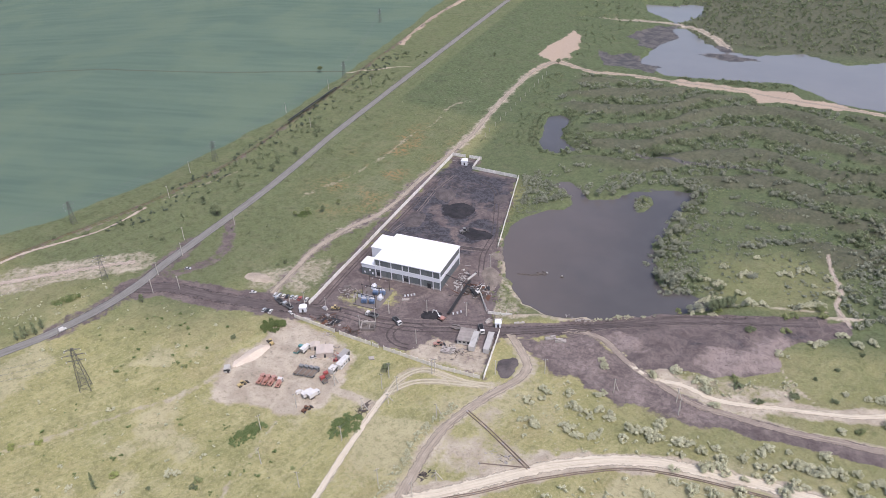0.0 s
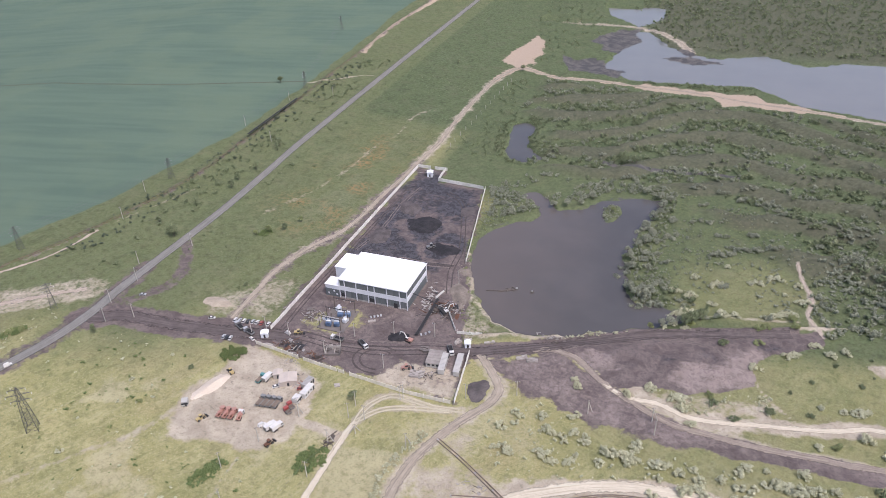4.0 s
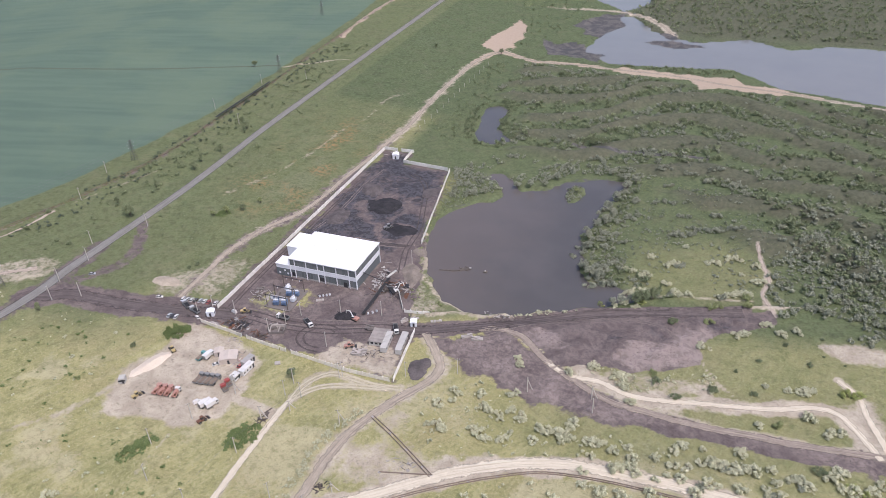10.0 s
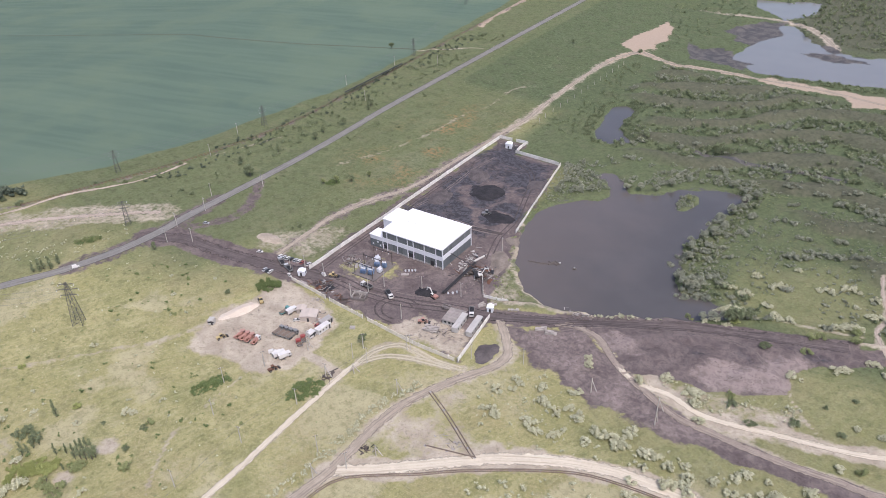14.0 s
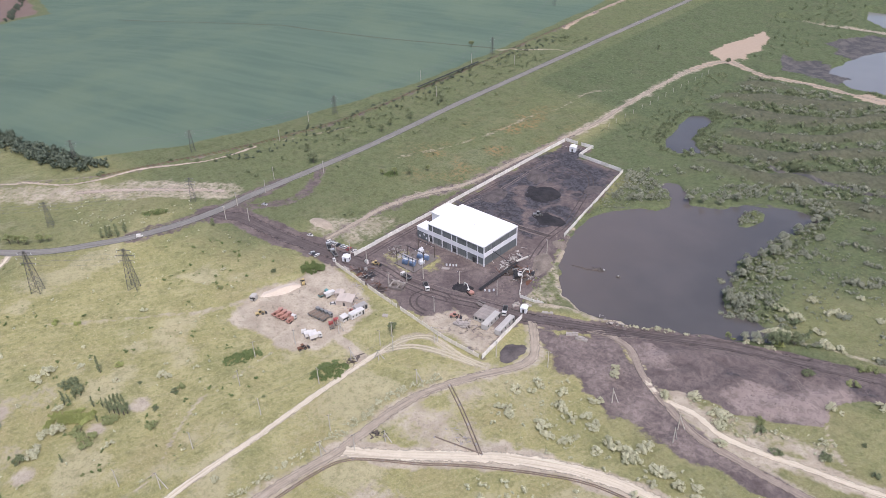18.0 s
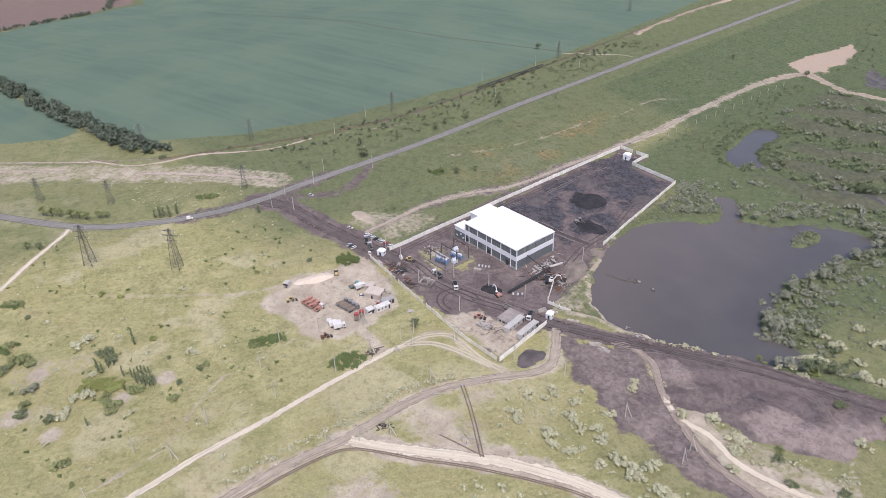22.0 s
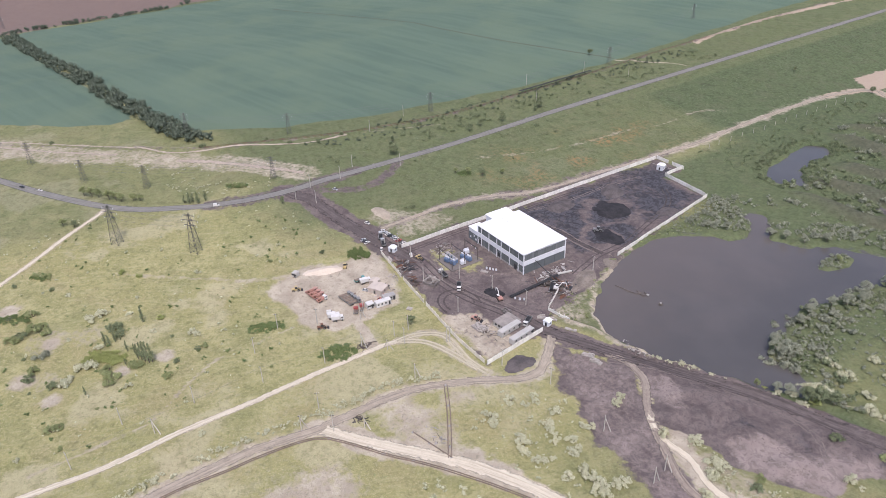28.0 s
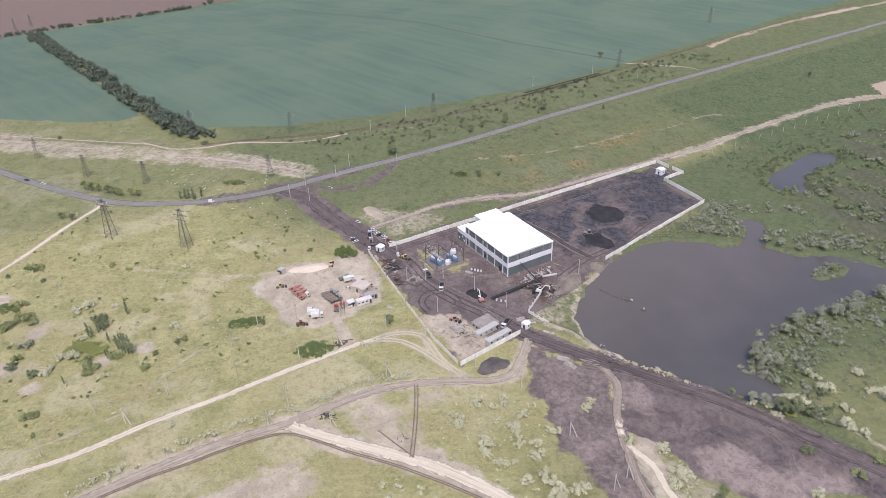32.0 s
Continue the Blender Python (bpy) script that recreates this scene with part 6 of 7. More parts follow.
PYLONS = [(-267.3, -179.7, 50), (-221.0, -156.9, 50), (-192.3, -127.7, 50), (-162.2, -61.1, 50), (-139.4, -156.5, 40), (-110.4, -124.6, 40), (-220.6, -25.8, 75), (-261.8, -83.3, 60), (-772.9, -168.3, 30), (-795.9, -150.2, 30), (-199.2, 75.5, 88), (-201.5, 256.7, 90), (-250.4, 420.7, 90)]
PYLON_SIZE = [1.0 if n in (4, 5) else 0.66 for n in range(len(PYLONS))]
master = lattice_pylon(22.0, 3.8)
for n, (x, y, turn) in enumerate(PYLONS):
    at = pose(x, y, ground_z(x, y), 0, 0, turn)
    k = PYLON_SIZE[n] / PYLON_SIZE[0]
    if n:
        # copies take over the first one's size
        copy_thing(master, at @ Matrix.Diagonal((k, k, k, 1)))
    else:
        master.matrix_basis = at @ Matrix.Diagonal((PYLON_SIZE[0], PYLON_SIZE[0], PYLON_SIZE[0], 1))


def wires(name, ends, label):
    """Sagging wires from support to support: each end is place, height, turn and offsets across."""
    run = thing(name, label, "cable")
    for k in range(len(ends[0][2])):
        pts = []
        for (pa, ta, oa), (pb, tb, ob) in zip(ends, ends[1:]):
            a = Vector(pa) + Vector((math.cos(radians(ta)) * oa[k][0], math.sin(radians(ta)) * oa[k][0], oa[k][1]))
            b = Vector(pb) + Vector((math.cos(radians(tb)) * ob[k][0], math.sin(radians(tb)) * ob[k][0], ob[k][1]))
            sag = (b - a).length * 0.025
            steps = 10
            pts += [a.lerp(b, i / steps) - Vector((0, 0, sag * 4 * (i / steps) * (1 - i / steps))) for i in range(0 if not pts else 1, steps + 1)]
        part("wire", tube(pts, 0.03, 3), wire_mat, run)
    return run


ARMS = [(s * w, z * 22.0 - 0.9) for z, w in ((0.70, 3.6), (0.83, 4.6), (0.95, 3.2)) for s in (-1, 1)]
for chain in ((7, 6, 10, 11, 12), (4, 5), (0, 1, 2, 3)):
    wires("power_line", [((PYLONS[n][0], PYLONS[n][1], ground_z(*PYLONS[n][:2])), PYLONS[n][2], [(w * PYLON_SIZE[n], z * PYLON_SIZE[n]) for w, z in ARMS]) for n in chain], "thin sagging power wires strung between lattice pylons")


def concrete_pole(height, bar):
    pole = thing("utility_pole", "pale concrete utility pole standing in grass", "pole", "utility poles")
    part("shaft", rodded((0, 0, -0.5), (0, 0, height), 0.2, 8, 0.13), pole_concrete, pole)
    part("crossbar", boxed(-bar / 2, -0.05, height - 0.55, bar / 2, 0.05, height - 0.43), steel, pole)
    for k in range(3):
        x = (-0.45 + 0.45 * k) * bar
        part("insulator", rodded((x, 0, height - 0.43), (x, 0, height - 0.2), 0.05, 6), white_panel, pole)
    return pole


def braced_pole(height, legs):
    """A line's end or corner pole, propped by slanting legs."""
    pole = thing("braced_pole", "pale concrete pole propped by slanting legs", "pole", "braced poles")
    part("shaft", rodded((0, 0, -0.5), (0, 0, height), 0.2, 8, 0.14), pole_concrete, pole)
    for k in range(legs):
        a = 2.2 * k + 0.4
        part("prop", rodded((2.6 * math.cos(a), 2.6 * math.sin(a), -0.4), (0, 0, height - 1.0), 0.19, 8, 0.14), pole_concrete, pole)
    part("crossbar", boxed(-0.9, -0.05, height - 0.4, 0.9, 0.05, height - 0.28), steel, pole)
    return pole


POLES = [(4.9, -204.3, 10), (-7.4, -184.6, 10), (-3.7, -158.8, 10), (0.8, -132.7, 10), (4.1, -107.3, 10), (-18.8, -128.7, 100), (-16.2, -78.5, 60), (-29.2, -114.2, 60), (-22.6, -98.3, 60), (5.2, -75, 20), (4.9, -67.8, 30), (22.2, -57.7, 30), (21.2, -58.6, 30), (6.2, -42.4, 0), (1.5, -19.7, 40), (20.0, -14.5, 0), (-16.0, -26.3, 0), (-19.5, -34.0, 0), (-23.5, -42.0, 0), (41.2, -121.5, 60), (27.1, -120.8, 60), (-139.9, -47.2, 0), (-140.7, -27.3, 0), (-150.8, -13.9, 0), (-191.3, 20.8, 0), (-203.4, 54.7, 0), (-170.3, 247.6, 0), (-170.7, 151.2, 0), (-199.7, 226.4, 0), (-204.4, 169.3, 0), (-136, 12, 0), (-46, -35.5, 0), (-58.5, -35.5, 0), (16.4, 30.4, 0), (12.0, -74.0, 0), (-63, -41, 30), (-122, -52, 0), (-132, -60, 0), (47, -49, 0), (66.8, -40.5, 20)]
first = concrete_pole(8.2, 1.8)
for n, (x, y, turn) in enumerate(POLES):
    at = pose(x, y, ground_z(x, y), 0, 0, turn)
    if n:
        copy_thing(first, at)
    else:
        first.matrix_basis = at
PROPPED = [(4.3, -175.7, 20, 1), (33.6, -82.0, 30, 1), (34.1, -130.9, 80, 1), (46.1, -111.3, 10, 2), (-14.5, -81.0, 60, 1), (11.8, -82.2, 40, 2), (3.7, -90.0, 10, 1), (96.8, -41.4, 30, 1), (123.4, -45, 60, 1), (121.8, -38, 10, 1)]
props = {k: braced_pole(7.5 if k == 1 else 5.5, k) for k in (1, 2)}
used = set()
for x, y, turn, k in PROPPED:
    at = pose(x, y, ground_z(x, y), 0, 0, turn)
    if k in used:
        copy_thing(props[k], at)
    else:
        props[k].matrix_basis = at
        used.add(k)
wires("telephone_line", [((x, y, ground_z(x, y)), 90, [(0.0, 7.9)]) for x, y in ((4.9, -204.3), (4.3, -175.7), (0.8, -132.7), (4.1, -107.3), (11.8, -82.2), (22.2, -57.7))], "thin wire strung between concrete poles")

# short posts along the far track
post = thing("fence_post", "pale concrete post beside the track", "post", "track posts")
part("shaft", boxed(-0.13, -0.13, -0.4, 0.13, 0.13, 3.4, bevel=0.02), pole_concrete, post)
post.matrix_basis = pose(-47.5, 196, ground_z(-47.5, 196))
for k in range(13):
    y = 206 + 11.6 * k
    x = -47.6 + 0.032 * (y - 206)
    copy_thing(post, pose(x, y, ground_z(x, y), 0, pick.uniform(-4, 4), pick.uniform(0, 90)))

# ---- pipes beside the tracks ----
pipe_mat = surface("rusty_pipe", (0.27, 0.215, 0.17), 0.65, 1.5, 0.75, 0.3)


def pipeline(line, offsets, radius, label, step=8.0):
    run = thing("pipeline", label, "pipe")
    p = curve(line, 5.0)
    way = np.gradient(p, axis=0)
    way /= np.linalg.norm(way, axis=1)[:, None]
    for off in offsets:
        q = p + off * np.stack([-way[:, 1], way[:, 0]], 1)
        part("pipe", tube([(*a, ground_z(*a) + radius + 0.12) for a in q], radius), pipe_mat, run)
    for k in range(0, len(p), 2):
        x, y = p[k]
        part("support", boxed(x - 0.5, y - 0.5, ground_z(x, y) - 0.4, x + 0.5, y + 0.5, ground_z(x, y) + 0.12), plinth_mat, run)
    return run


pipeline([(38, -230), (36, -185), (36, -172), (37, -161), (37.5, -146), (40.5, -129), (48, -121), (61, -112), (74, -102), (85, -94.5), (98, -86.5), (113, -79.5), (131, -76.5), (147, -75.5), (170, -75)], (-0.4, 0.4), 0.2, "twin dark rusty pipes along the dirt road")
pipeline([(44, -74.5), (54, -80), (63, -85.5), (76, -94)], (-0.6, 0.6), 0.2, "two dark pipes lying across bare grass")
pipeline([(58, -98), (66, -96), (76, -93.5)], (0.0,), 0.22, "thin dark pipe lying on bare soil")

# ---- vehicles ----
rubber = surface("tyre_rubber", (0.035, 0.034, 0.034), 0.8, 2.0, 0.9)
rim_steel = surface("rim_steel", (0.32, 0.31, 0.30), 0.7, 2.0, 0.5, 0.6)
window_glass = surface("vehicle_glass", (0.045, 0.05, 0.055), 0.9, 1.0, 0.12, 0.0, 0.5)


def paint(name, color):
    return surface(name, color, 0.78, 1.2, 0.38, 0.0, 0.5)


PAINT = {"white": paint("white_paint", (0.66, 0.64, 0.61)), "silver": paint("silver_paint", (0.45, 0.46, 0.47)), "black": paint("black_paint", (0.035, 0.036, 0.04)), "red": paint("red_paint", (0.36, 0.085, 0.075)), "teal": paint("teal_paint", (0.11, 0.28, 0.27)), "orange": paint("orange_paint", (0.43, 0.235, 0.185)), "yellow": paint("yellow_paint", (0.48, 0.37, 0.17)), "blue": paint("blue_paint", (0.15, 0.215, 0.33)), "grey": paint("grey_paint", (0.22, 0.22, 0.215)), "rust": surface("rusty_steel", (0.17, 0.085, 0.055), 0.5, 1.5, 0.85), "coal": surface("coal_load", (0.03, 0.03, 0.032), 0.7, 3.0, 0.9, bump=0.1), "beige": surface("beige_canvas", (0.52, 0.45, 0.39), 0.8, 0.8, 0.9)}


def wheel(parent, x, y, r, w):
    """A tyre and its rim, axle along y."""
    tyre = part("wheel", rodded((x, y - w / 2, r), (x, y + w / 2, r), r, 14), rubber, parent)
    part("rim", rodded((x, y - w / 2 - 0.015, r), (x, y + w / 2 + 0.015, r), r * 0.55, 10), rim_steel, tyre)
    return tyre


def profile(points, y0, y1, narrow=0.0):
    """A body drawn from its side (x, z) and given width."""
    bm = bmesh.new()
    a = [bm.verts.new((x, y0 + narrow * max(0, z - 0.9), z)) for x, z in points]
    b = [bm.verts.new((x, y1 - narrow * max(0, z - 0.9), z)) for x, z in points]
    n = len(points)
    for k in range(n):
        bm.faces.new((a[k], a[(k + 1) % n], b[(k + 1) % n], b[k]))
    bm.faces.new(a[::-1])
    bm.faces.new(b)
    bmesh.ops.recalc_face_normals(bm, faces=bm.faces)
    return bm


def car(color, van=False):
    what = "van" if van else "car"
    ob = thing(what, f"{color} parked {'delivery van' if van else 'passenger car'} on dusty ground", what, "parked cars")
    h = 2.2 if van else 1.45
    part("body", profile([(-2.1, 0.3), (2.1, 0.3), (2.15, 0.75), (1.05, 0.95), (-2.0, 0.98), (-2.15, 0.8)], -0.87, 0.87), PAINT[color], ob)
    side = [(-2.0, 0.98), (1.1, 0.96), (0.75, h - 0.08), (-1.95, h - 0.06)] if van else [(-1.85, 0.98), (1.05, 0.96), (0.35, h - 0.06), (-1.2, h - 0.06)]
    part("cabin", profile(side, -0.82, 0.82, 0.22), PAINT[color] if van else window_glass, ob)
    if van:
        part("windscreen", profile([(1.12, 1.0), (0.80, h - 0.2), (0.86, h - 0.2), (1.18, 1.0)], -0.7, 0.7), window_glass, ob)
    part("roof", boxed(-1.95 if van else -1.15, -0.68, h - 0.07, 0.7 if van else 0.3, 0.68, h, bevel=0.03), PAINT[color], ob)
    for x in (-1.35, 1.35):
        for y in (-0.82, 0.82):
            wheel(ob, x, y, 0.32, 0.2)
    for y in (-0.6, 0.6):
        part("headlight", boxed(2.1, y - 0.15, 0.6, 2.17, y + 0.15, 0.74), rim_steel, ob)
        part("tail_light", boxed(-2.17, y - 0.12, 0.68, -2.1, y + 0.12, 0.84), PAINT["red"], ob)
    return ob


def lorry(cab_color, bed_color, kind, say, length=7.6):
    """A lorry with a tipper, flat bed or box behind its cab."""
    ob = thing("lorry", say, "truck", "lorries")
    half = length / 2
    part("chassis", boxed(-half, -0.5, 0.75, half - 0.2, 0.5, 1.05), dark_metal, ob)
    cab = part("cab", profile([(half - 1.9, 0.7), (half, 0.7), (half, 1.7), (half - 0.25, 2.75), (half - 1.9, 2.75)], -1.2, 1.2), PAINT[cab_color], ob)
    part("windscreen", profile([(half + 0.02, 1.75), (half - 0.20, 2.6), (half - 0.26, 2.6), (half - 0.04, 1.75)], -1.05, 1.05), window_glass, cab)
    for s in (-1, 1):
        part("side_window", boxed(half - 1.5, s * 1.17, 1.75, half - 0.5, s * 1.22, 2.5), window_glass, cab)
        part("headlight", boxed(half - 0.02, s * 0.9 - 0.15, 0.95, half + 0.04, s * 0.9 + 0.15, 1.15), rim_steel, cab)
    x0, x1 = -half - 0.2, half - 2.15
    if kind == "tipper":
        bm = boxed(x0, -1.25, 1.1, x1, 1.25, 1.3)
        for s in (-1, 1):
            box(bm, x0, s * 1.25, 1.1, x1, s * 1.15, 2.3)
        box(bm, x1 - 0.1, -1.25, 1.1, x1, 1.25, 2.6)
        box(bm, x0, -1.25, 1.1, x0 + 0.1, 1.25, 2.1)
        part("tipper_body", bm, PAINT[bed_color], ob)
        part("load", profile([(x0 + 0.15, 1.35), (x1 - 0.15, 1.35), (x1 - 0.8, 2.05), (x0 + 1.6, 2.2), (x0 + 0.5, 1.8)], -1.1, 1.1), PAINT["coal"], ob, "black coal load")
    elif kind == "box":
        part("box_body", boxed(x0, -1.25, 1.1, x1, 1.25, 3.3, bevel=0.05), PAINT[bed_color], ob)
        part("door", boxed(x0 - 0.04, -1.1, 1.2, x0 + 0.01, 1.1, 3.15), rim_steel, ob)
    elif kind == "mast":
        part("deck", boxed(x0, -1.2, 1.1, x1, 1.2, 1.3), PAINT[bed_color], ob)
        part("drill_mast", boxed(x0 - 0.6, -0.35, 1.9, half + 0.4, 0.35, 2.7, bevel=0.05), PAINT[bed_color], ob)
        part("winch", rodded((x0 + 1.2, -0.8, 1.7), (x0 + 1.2, 0.8, 1.7), 0.5, 10), PAINT["rust"], ob)
        part("engine_box", boxed(x0 + 2.2, -1.0, 1.3, x0 + 4.2, 1.0, 2.3, bevel=0.06), PAINT[bed_color], ob)
    else:
        bm = boxed(x0, -1.25, 1.1, x1, 1.25, 1.28)
        for k in range(5):
            box(bm, x0 + (x1 - x0) * k / 4 - 0.04, -1.27, 1.28, x0 + (x1 - x0) * k / 4 + 0.04, -1.19, 1.9)
        part("flat_bed", bm, PAINT[bed_color], ob)
        for y in (-0.75, 0.0, 0.75):
            part("load", rodded((x0 + 0.3, y, 1.62), (x1 - 0.2, y, 1.62), 0.34, 8), pipe_mat, ob)
    for x in (-half + 0.9, -half + 2.1, half - 1.0):
        for y in (-1.05, 1.05):
            wheel(ob, x, y, 0.5, 0.32)
    return ob


def loader(color, say):
    """A wheel loader with its bucket down."""
    ob = thing("wheel_loader", say, "loader", "loaders")
    part("body", profile([(-2.6, 0.8), (0.4, 0.8), (0.4, 1.5), (-0.4, 1.75), (-2.6, 1.7)], -0.9, 0.9), PAINT[color], ob)
    cab = part("cab", boxed(-0.6, -0.75, 1.55, 0.7, 0.75, 3.0, bevel=0.06), window_glass, ob)
    part("roof", boxed(-0.7, -0.82, 3.0, 0.8, 0.82, 3.1), PAINT[color], cab)
    for s in (-1, 1):
        part("arm", profile([(0.5, 1.5), (0.7, 1.7), (3.0, 0.65), (2.9, 0.4)], s * 0.6 - 0.1, s * 0.6 + 0.1), PAINT[color], ob)
    part("bucket", profile([(2.8, 0.1), (3.9, 0.1), (3.9, 0.2), (3.1, 0.3), (2.95, 1.1), (2.8, 1.1)], -1.3, 1.3), dark_metal, ob)
    for x in (-1.7, 1.3):
        for y in (-0.95, 0.95):
            wheel(ob, x, y, 0.7, 0.5)
    return ob


def excavator(color, say):
    """A tracked excavator with boom, stick and bucket."""
    ob = thing("excavator", say, "excavator", "excavators")
    for s in (-1, 1):
        part("track", profile([(-1.9, 0.15), (-1.6, 0.0), (1.6, 0.0), (1.9, 0.15), (1.9, 0.6), (1.6, 0.8), (-1.6, 0.8), (-1.9, 0.6)], s * 1.1 - 0.3, s * 1.1 + 0.3), rubber, ob)
    part("turntable", rodded((0, 0, 0.7), (0, 0, 1.1), 0.8, 14), dark_metal, ob)
    part("house", profile([(-2.4, 1.1), (1.2, 1.1), (1.2, 1.7), (-0.2, 2.1), (-2.4, 2.1)], -1.3, 1.3), PAINT[color], ob)
    cab = part("cab", boxed(-0.2, 0.35, 1.6, 1.35, 1.28, 3.0, bevel=0.06), window_glass, ob)
    part("roof", boxed(-0.3, 0.3, 3.0, 1.4, 1.32, 3.08), PAINT["white"], cab)
    part("boom", profile([(0.9, 1.6), (1.3, 1.5), (3.6, 4.6), (6.0, 4.1), (6.0, 4.5), (3.4, 5.1)], -0.45, -0.05), PAINT["white"], ob, "white excavator boom")
    part("stick", profile([(5.6, 4.6), (6.2, 4.5), (6.9, 1.4), (6.6, 1.4)], -0.42, -0.08), PAINT["white"], ob)
    part("bucket", profile([(6.1, 0.4), (6.9, 0.3), (7.1, 1.4), (6.6, 1.5), (6.0, 1.0)], -0.8, 0.3), dark_metal, ob)
    return ob


def settle(ob, x, y, turn, lift=0.0, size=1.0):
    ob.matrix_basis = pose(x, y, ground_z(x, y) + lift, 0, 0, turn) @ Matrix.Diagonal((size, size, size, 1))
    return ob


def repeat(make, spots, size=1.0):
    """Builds one and copies it to all the spots (x, y, turn)."""
    ob = settle(make, *spots[0], size=size)
    for x, y, turn in spots[1:]:
        copy_thing(ob, pose(x, y, ground_z(x, y), 0, 0, turn))


# the rows of cars by the gate, and single ones
repeat(car("white"), [(-76.4, -34.8, 98), (-72.0, -34.0, 100), (-65.6, -32.6, 98), (-70.8, -47.2, 100), (-87.6, -37.9, 20), (-61.2, -43.9, 150), (-33.1, -68.4, 40), (-31.8, -67.2, 40), (-59.8, -31.8, 100), (-223, -181, 36)], 0.78)
repeat(car("silver"), [(-74.2, -34.5, 98), (-67.7, -33.0, 98), (-74.3, -47.6, 100), (-130, -36, 20)], 0.78)
repeat(car("black"), [(-70.0, -33.6, 99), (-72.6, -47.4, 100), (-234, -189, 34)], 0.78)
repeat(car("red"), [(-63.4, -32.3, 99), (-22.2, -66.2, 30)], 0.78)
repeat(car("white", van=True), [(-148.5, -101, 66), (-47.5, -34.4, 160), (-26.3, -90.2, 60)], 0.78)

repeat(lorry("white", "grey", "tipper", "white tipper lorry loaded with coal in the yard"), [(-9.1, -31.3, -35), (30.9, -22.6, -60), (-22.8, -31.2, 175)], 0.84)
repeat(lorry("white", "white", "box", "white box lorry parked in the depot", 6.4), [(-19.6, -89.6, 70), (-22.2, -90.2, 70), (-39.2, -65.2, 85)], 0.84)
repeat(lorry("teal", "teal", "flat", "teal flatbed lorry parked in the depot", 6.4), [(-41.8, -66.8, 85)], 0.84)
repeat(lorry("orange", "orange", "mast", "orange drilling rig lorry parked in the depot", 6.4), [(-46.2, -90.0, 93), (-43.6, -89.6, 93), (-41.0, -89.2, 95)], 0.84)
repeat(lorry("white", "orange", "mast", "orange and white rig lorry in the depot", 6.2), [(-37.6, -88.9, 102)], 0.84)
repeat(lorry("grey", "grey", "flat", "dark flatbed lorry loaded with pipes", 7.2), [(-34.2, -78.6, 86), (-31.8, -78.2, 86), (-29.4, -77.9, 84), (-27.0, -77.5, 86)], 0.84)
repeat(lorry("red", "grey", "flat", "old red and grey flatbed lorry by the cabins", 4.8), [(-20.4, -80.2, 150), (-20.6, -77.2, 150)], 0.84)
repeat(lorry("silver", "grey", "tipper", "grey tipper lorry waiting at the gate"), [(-65.0, -40.6, 160), (-71.5, -38.6, 150)], 0.84)
repeat(loader("yellow", "yellow wheel loader by the sand heap"), [(-56.9, -67.1, 150), (-42.6, -32.6, 20), (-52.1, -95.4, 70)], 0.8)
repeat(loader("rust", "small rust-brown loader beside the track"), [(-18.0, -98.1, 70)], 0.8)
repeat(loader("orange", "small orange loader by the block stacks"), [(16.0, -39.6, 30)], 0.85)
settle(excavator("orange", "orange excavator with white boom digging coal"), 9.7, -21.6, 165, size=0.82)
settle(excavator("white", "dusty white excavator beside the fallen conveyor"), 18.5, 5.0, 60, size=0.75)

# ---- huts, cabins, wagons ----
grey_metal = surface("ribbed_sheet", (0.42, 0.40, 0.38), 0.75, 0.7, 0.6, 0.2)
pale_metal = surface("pale_sheet", (0.47, 0.45, 0.42), 0.8, 0.7, 0.6)


def hut(name, say, w, d, h, mat, roof_mat, group=""):
    ob = thing(name, say, "hut", group)
    part("wall", boxed(-w / 2, -d / 2, -0.2, w / 2, d / 2, h), mat, ob)
    part("roof", profile([(-w / 2 - 0.2, h), (w / 2 + 0.2, h), (0, h + 0.55)], -d / 2 - 0.2, d / 2 + 0.2), roof_mat, ob)
    part("door", boxed(-0.45, -d / 2 - 0.05, 0, 0.45, -d / 2 + 0.02, 2.0), dark_metal, ob)
    part("window", boxed(w / 2 - 0.02, -0.5, 1.0, w / 2 + 0.05, 0.5, 1.8), window_glass, ob)
    return ob


settle(hut("gate_hut", "small white gate hut beside the yard entrance", 3.4, 3.0, 2.6, white_panel, white_roof), -56.6, -39.8, 25)
settle(hut("gate_hut", "small white hut at the lorry exit", 2.8, 2.8, 2.5, white_panel, white_roof), 36.9, -16.3, 20)
settle(hut("canvas_shed", "large beige canvas shed in the depot", 7.5, 6.0, 2.6, PAINT["beige"], PAINT["beige"]), -29.8, -63.6, 30)
settle(hut("canvas_shed", "small beige canvas shed in the depot", 4.0, 3.5, 2.4, PAINT["beige"], PAINT["beige"]), -35.9, -62.0, 30)
settle(hut("white_hut", "white tank hut among coal heaps", 4.0, 4.0, 3.2, white_panel, white_roof), -44.5, 146.5, 15)


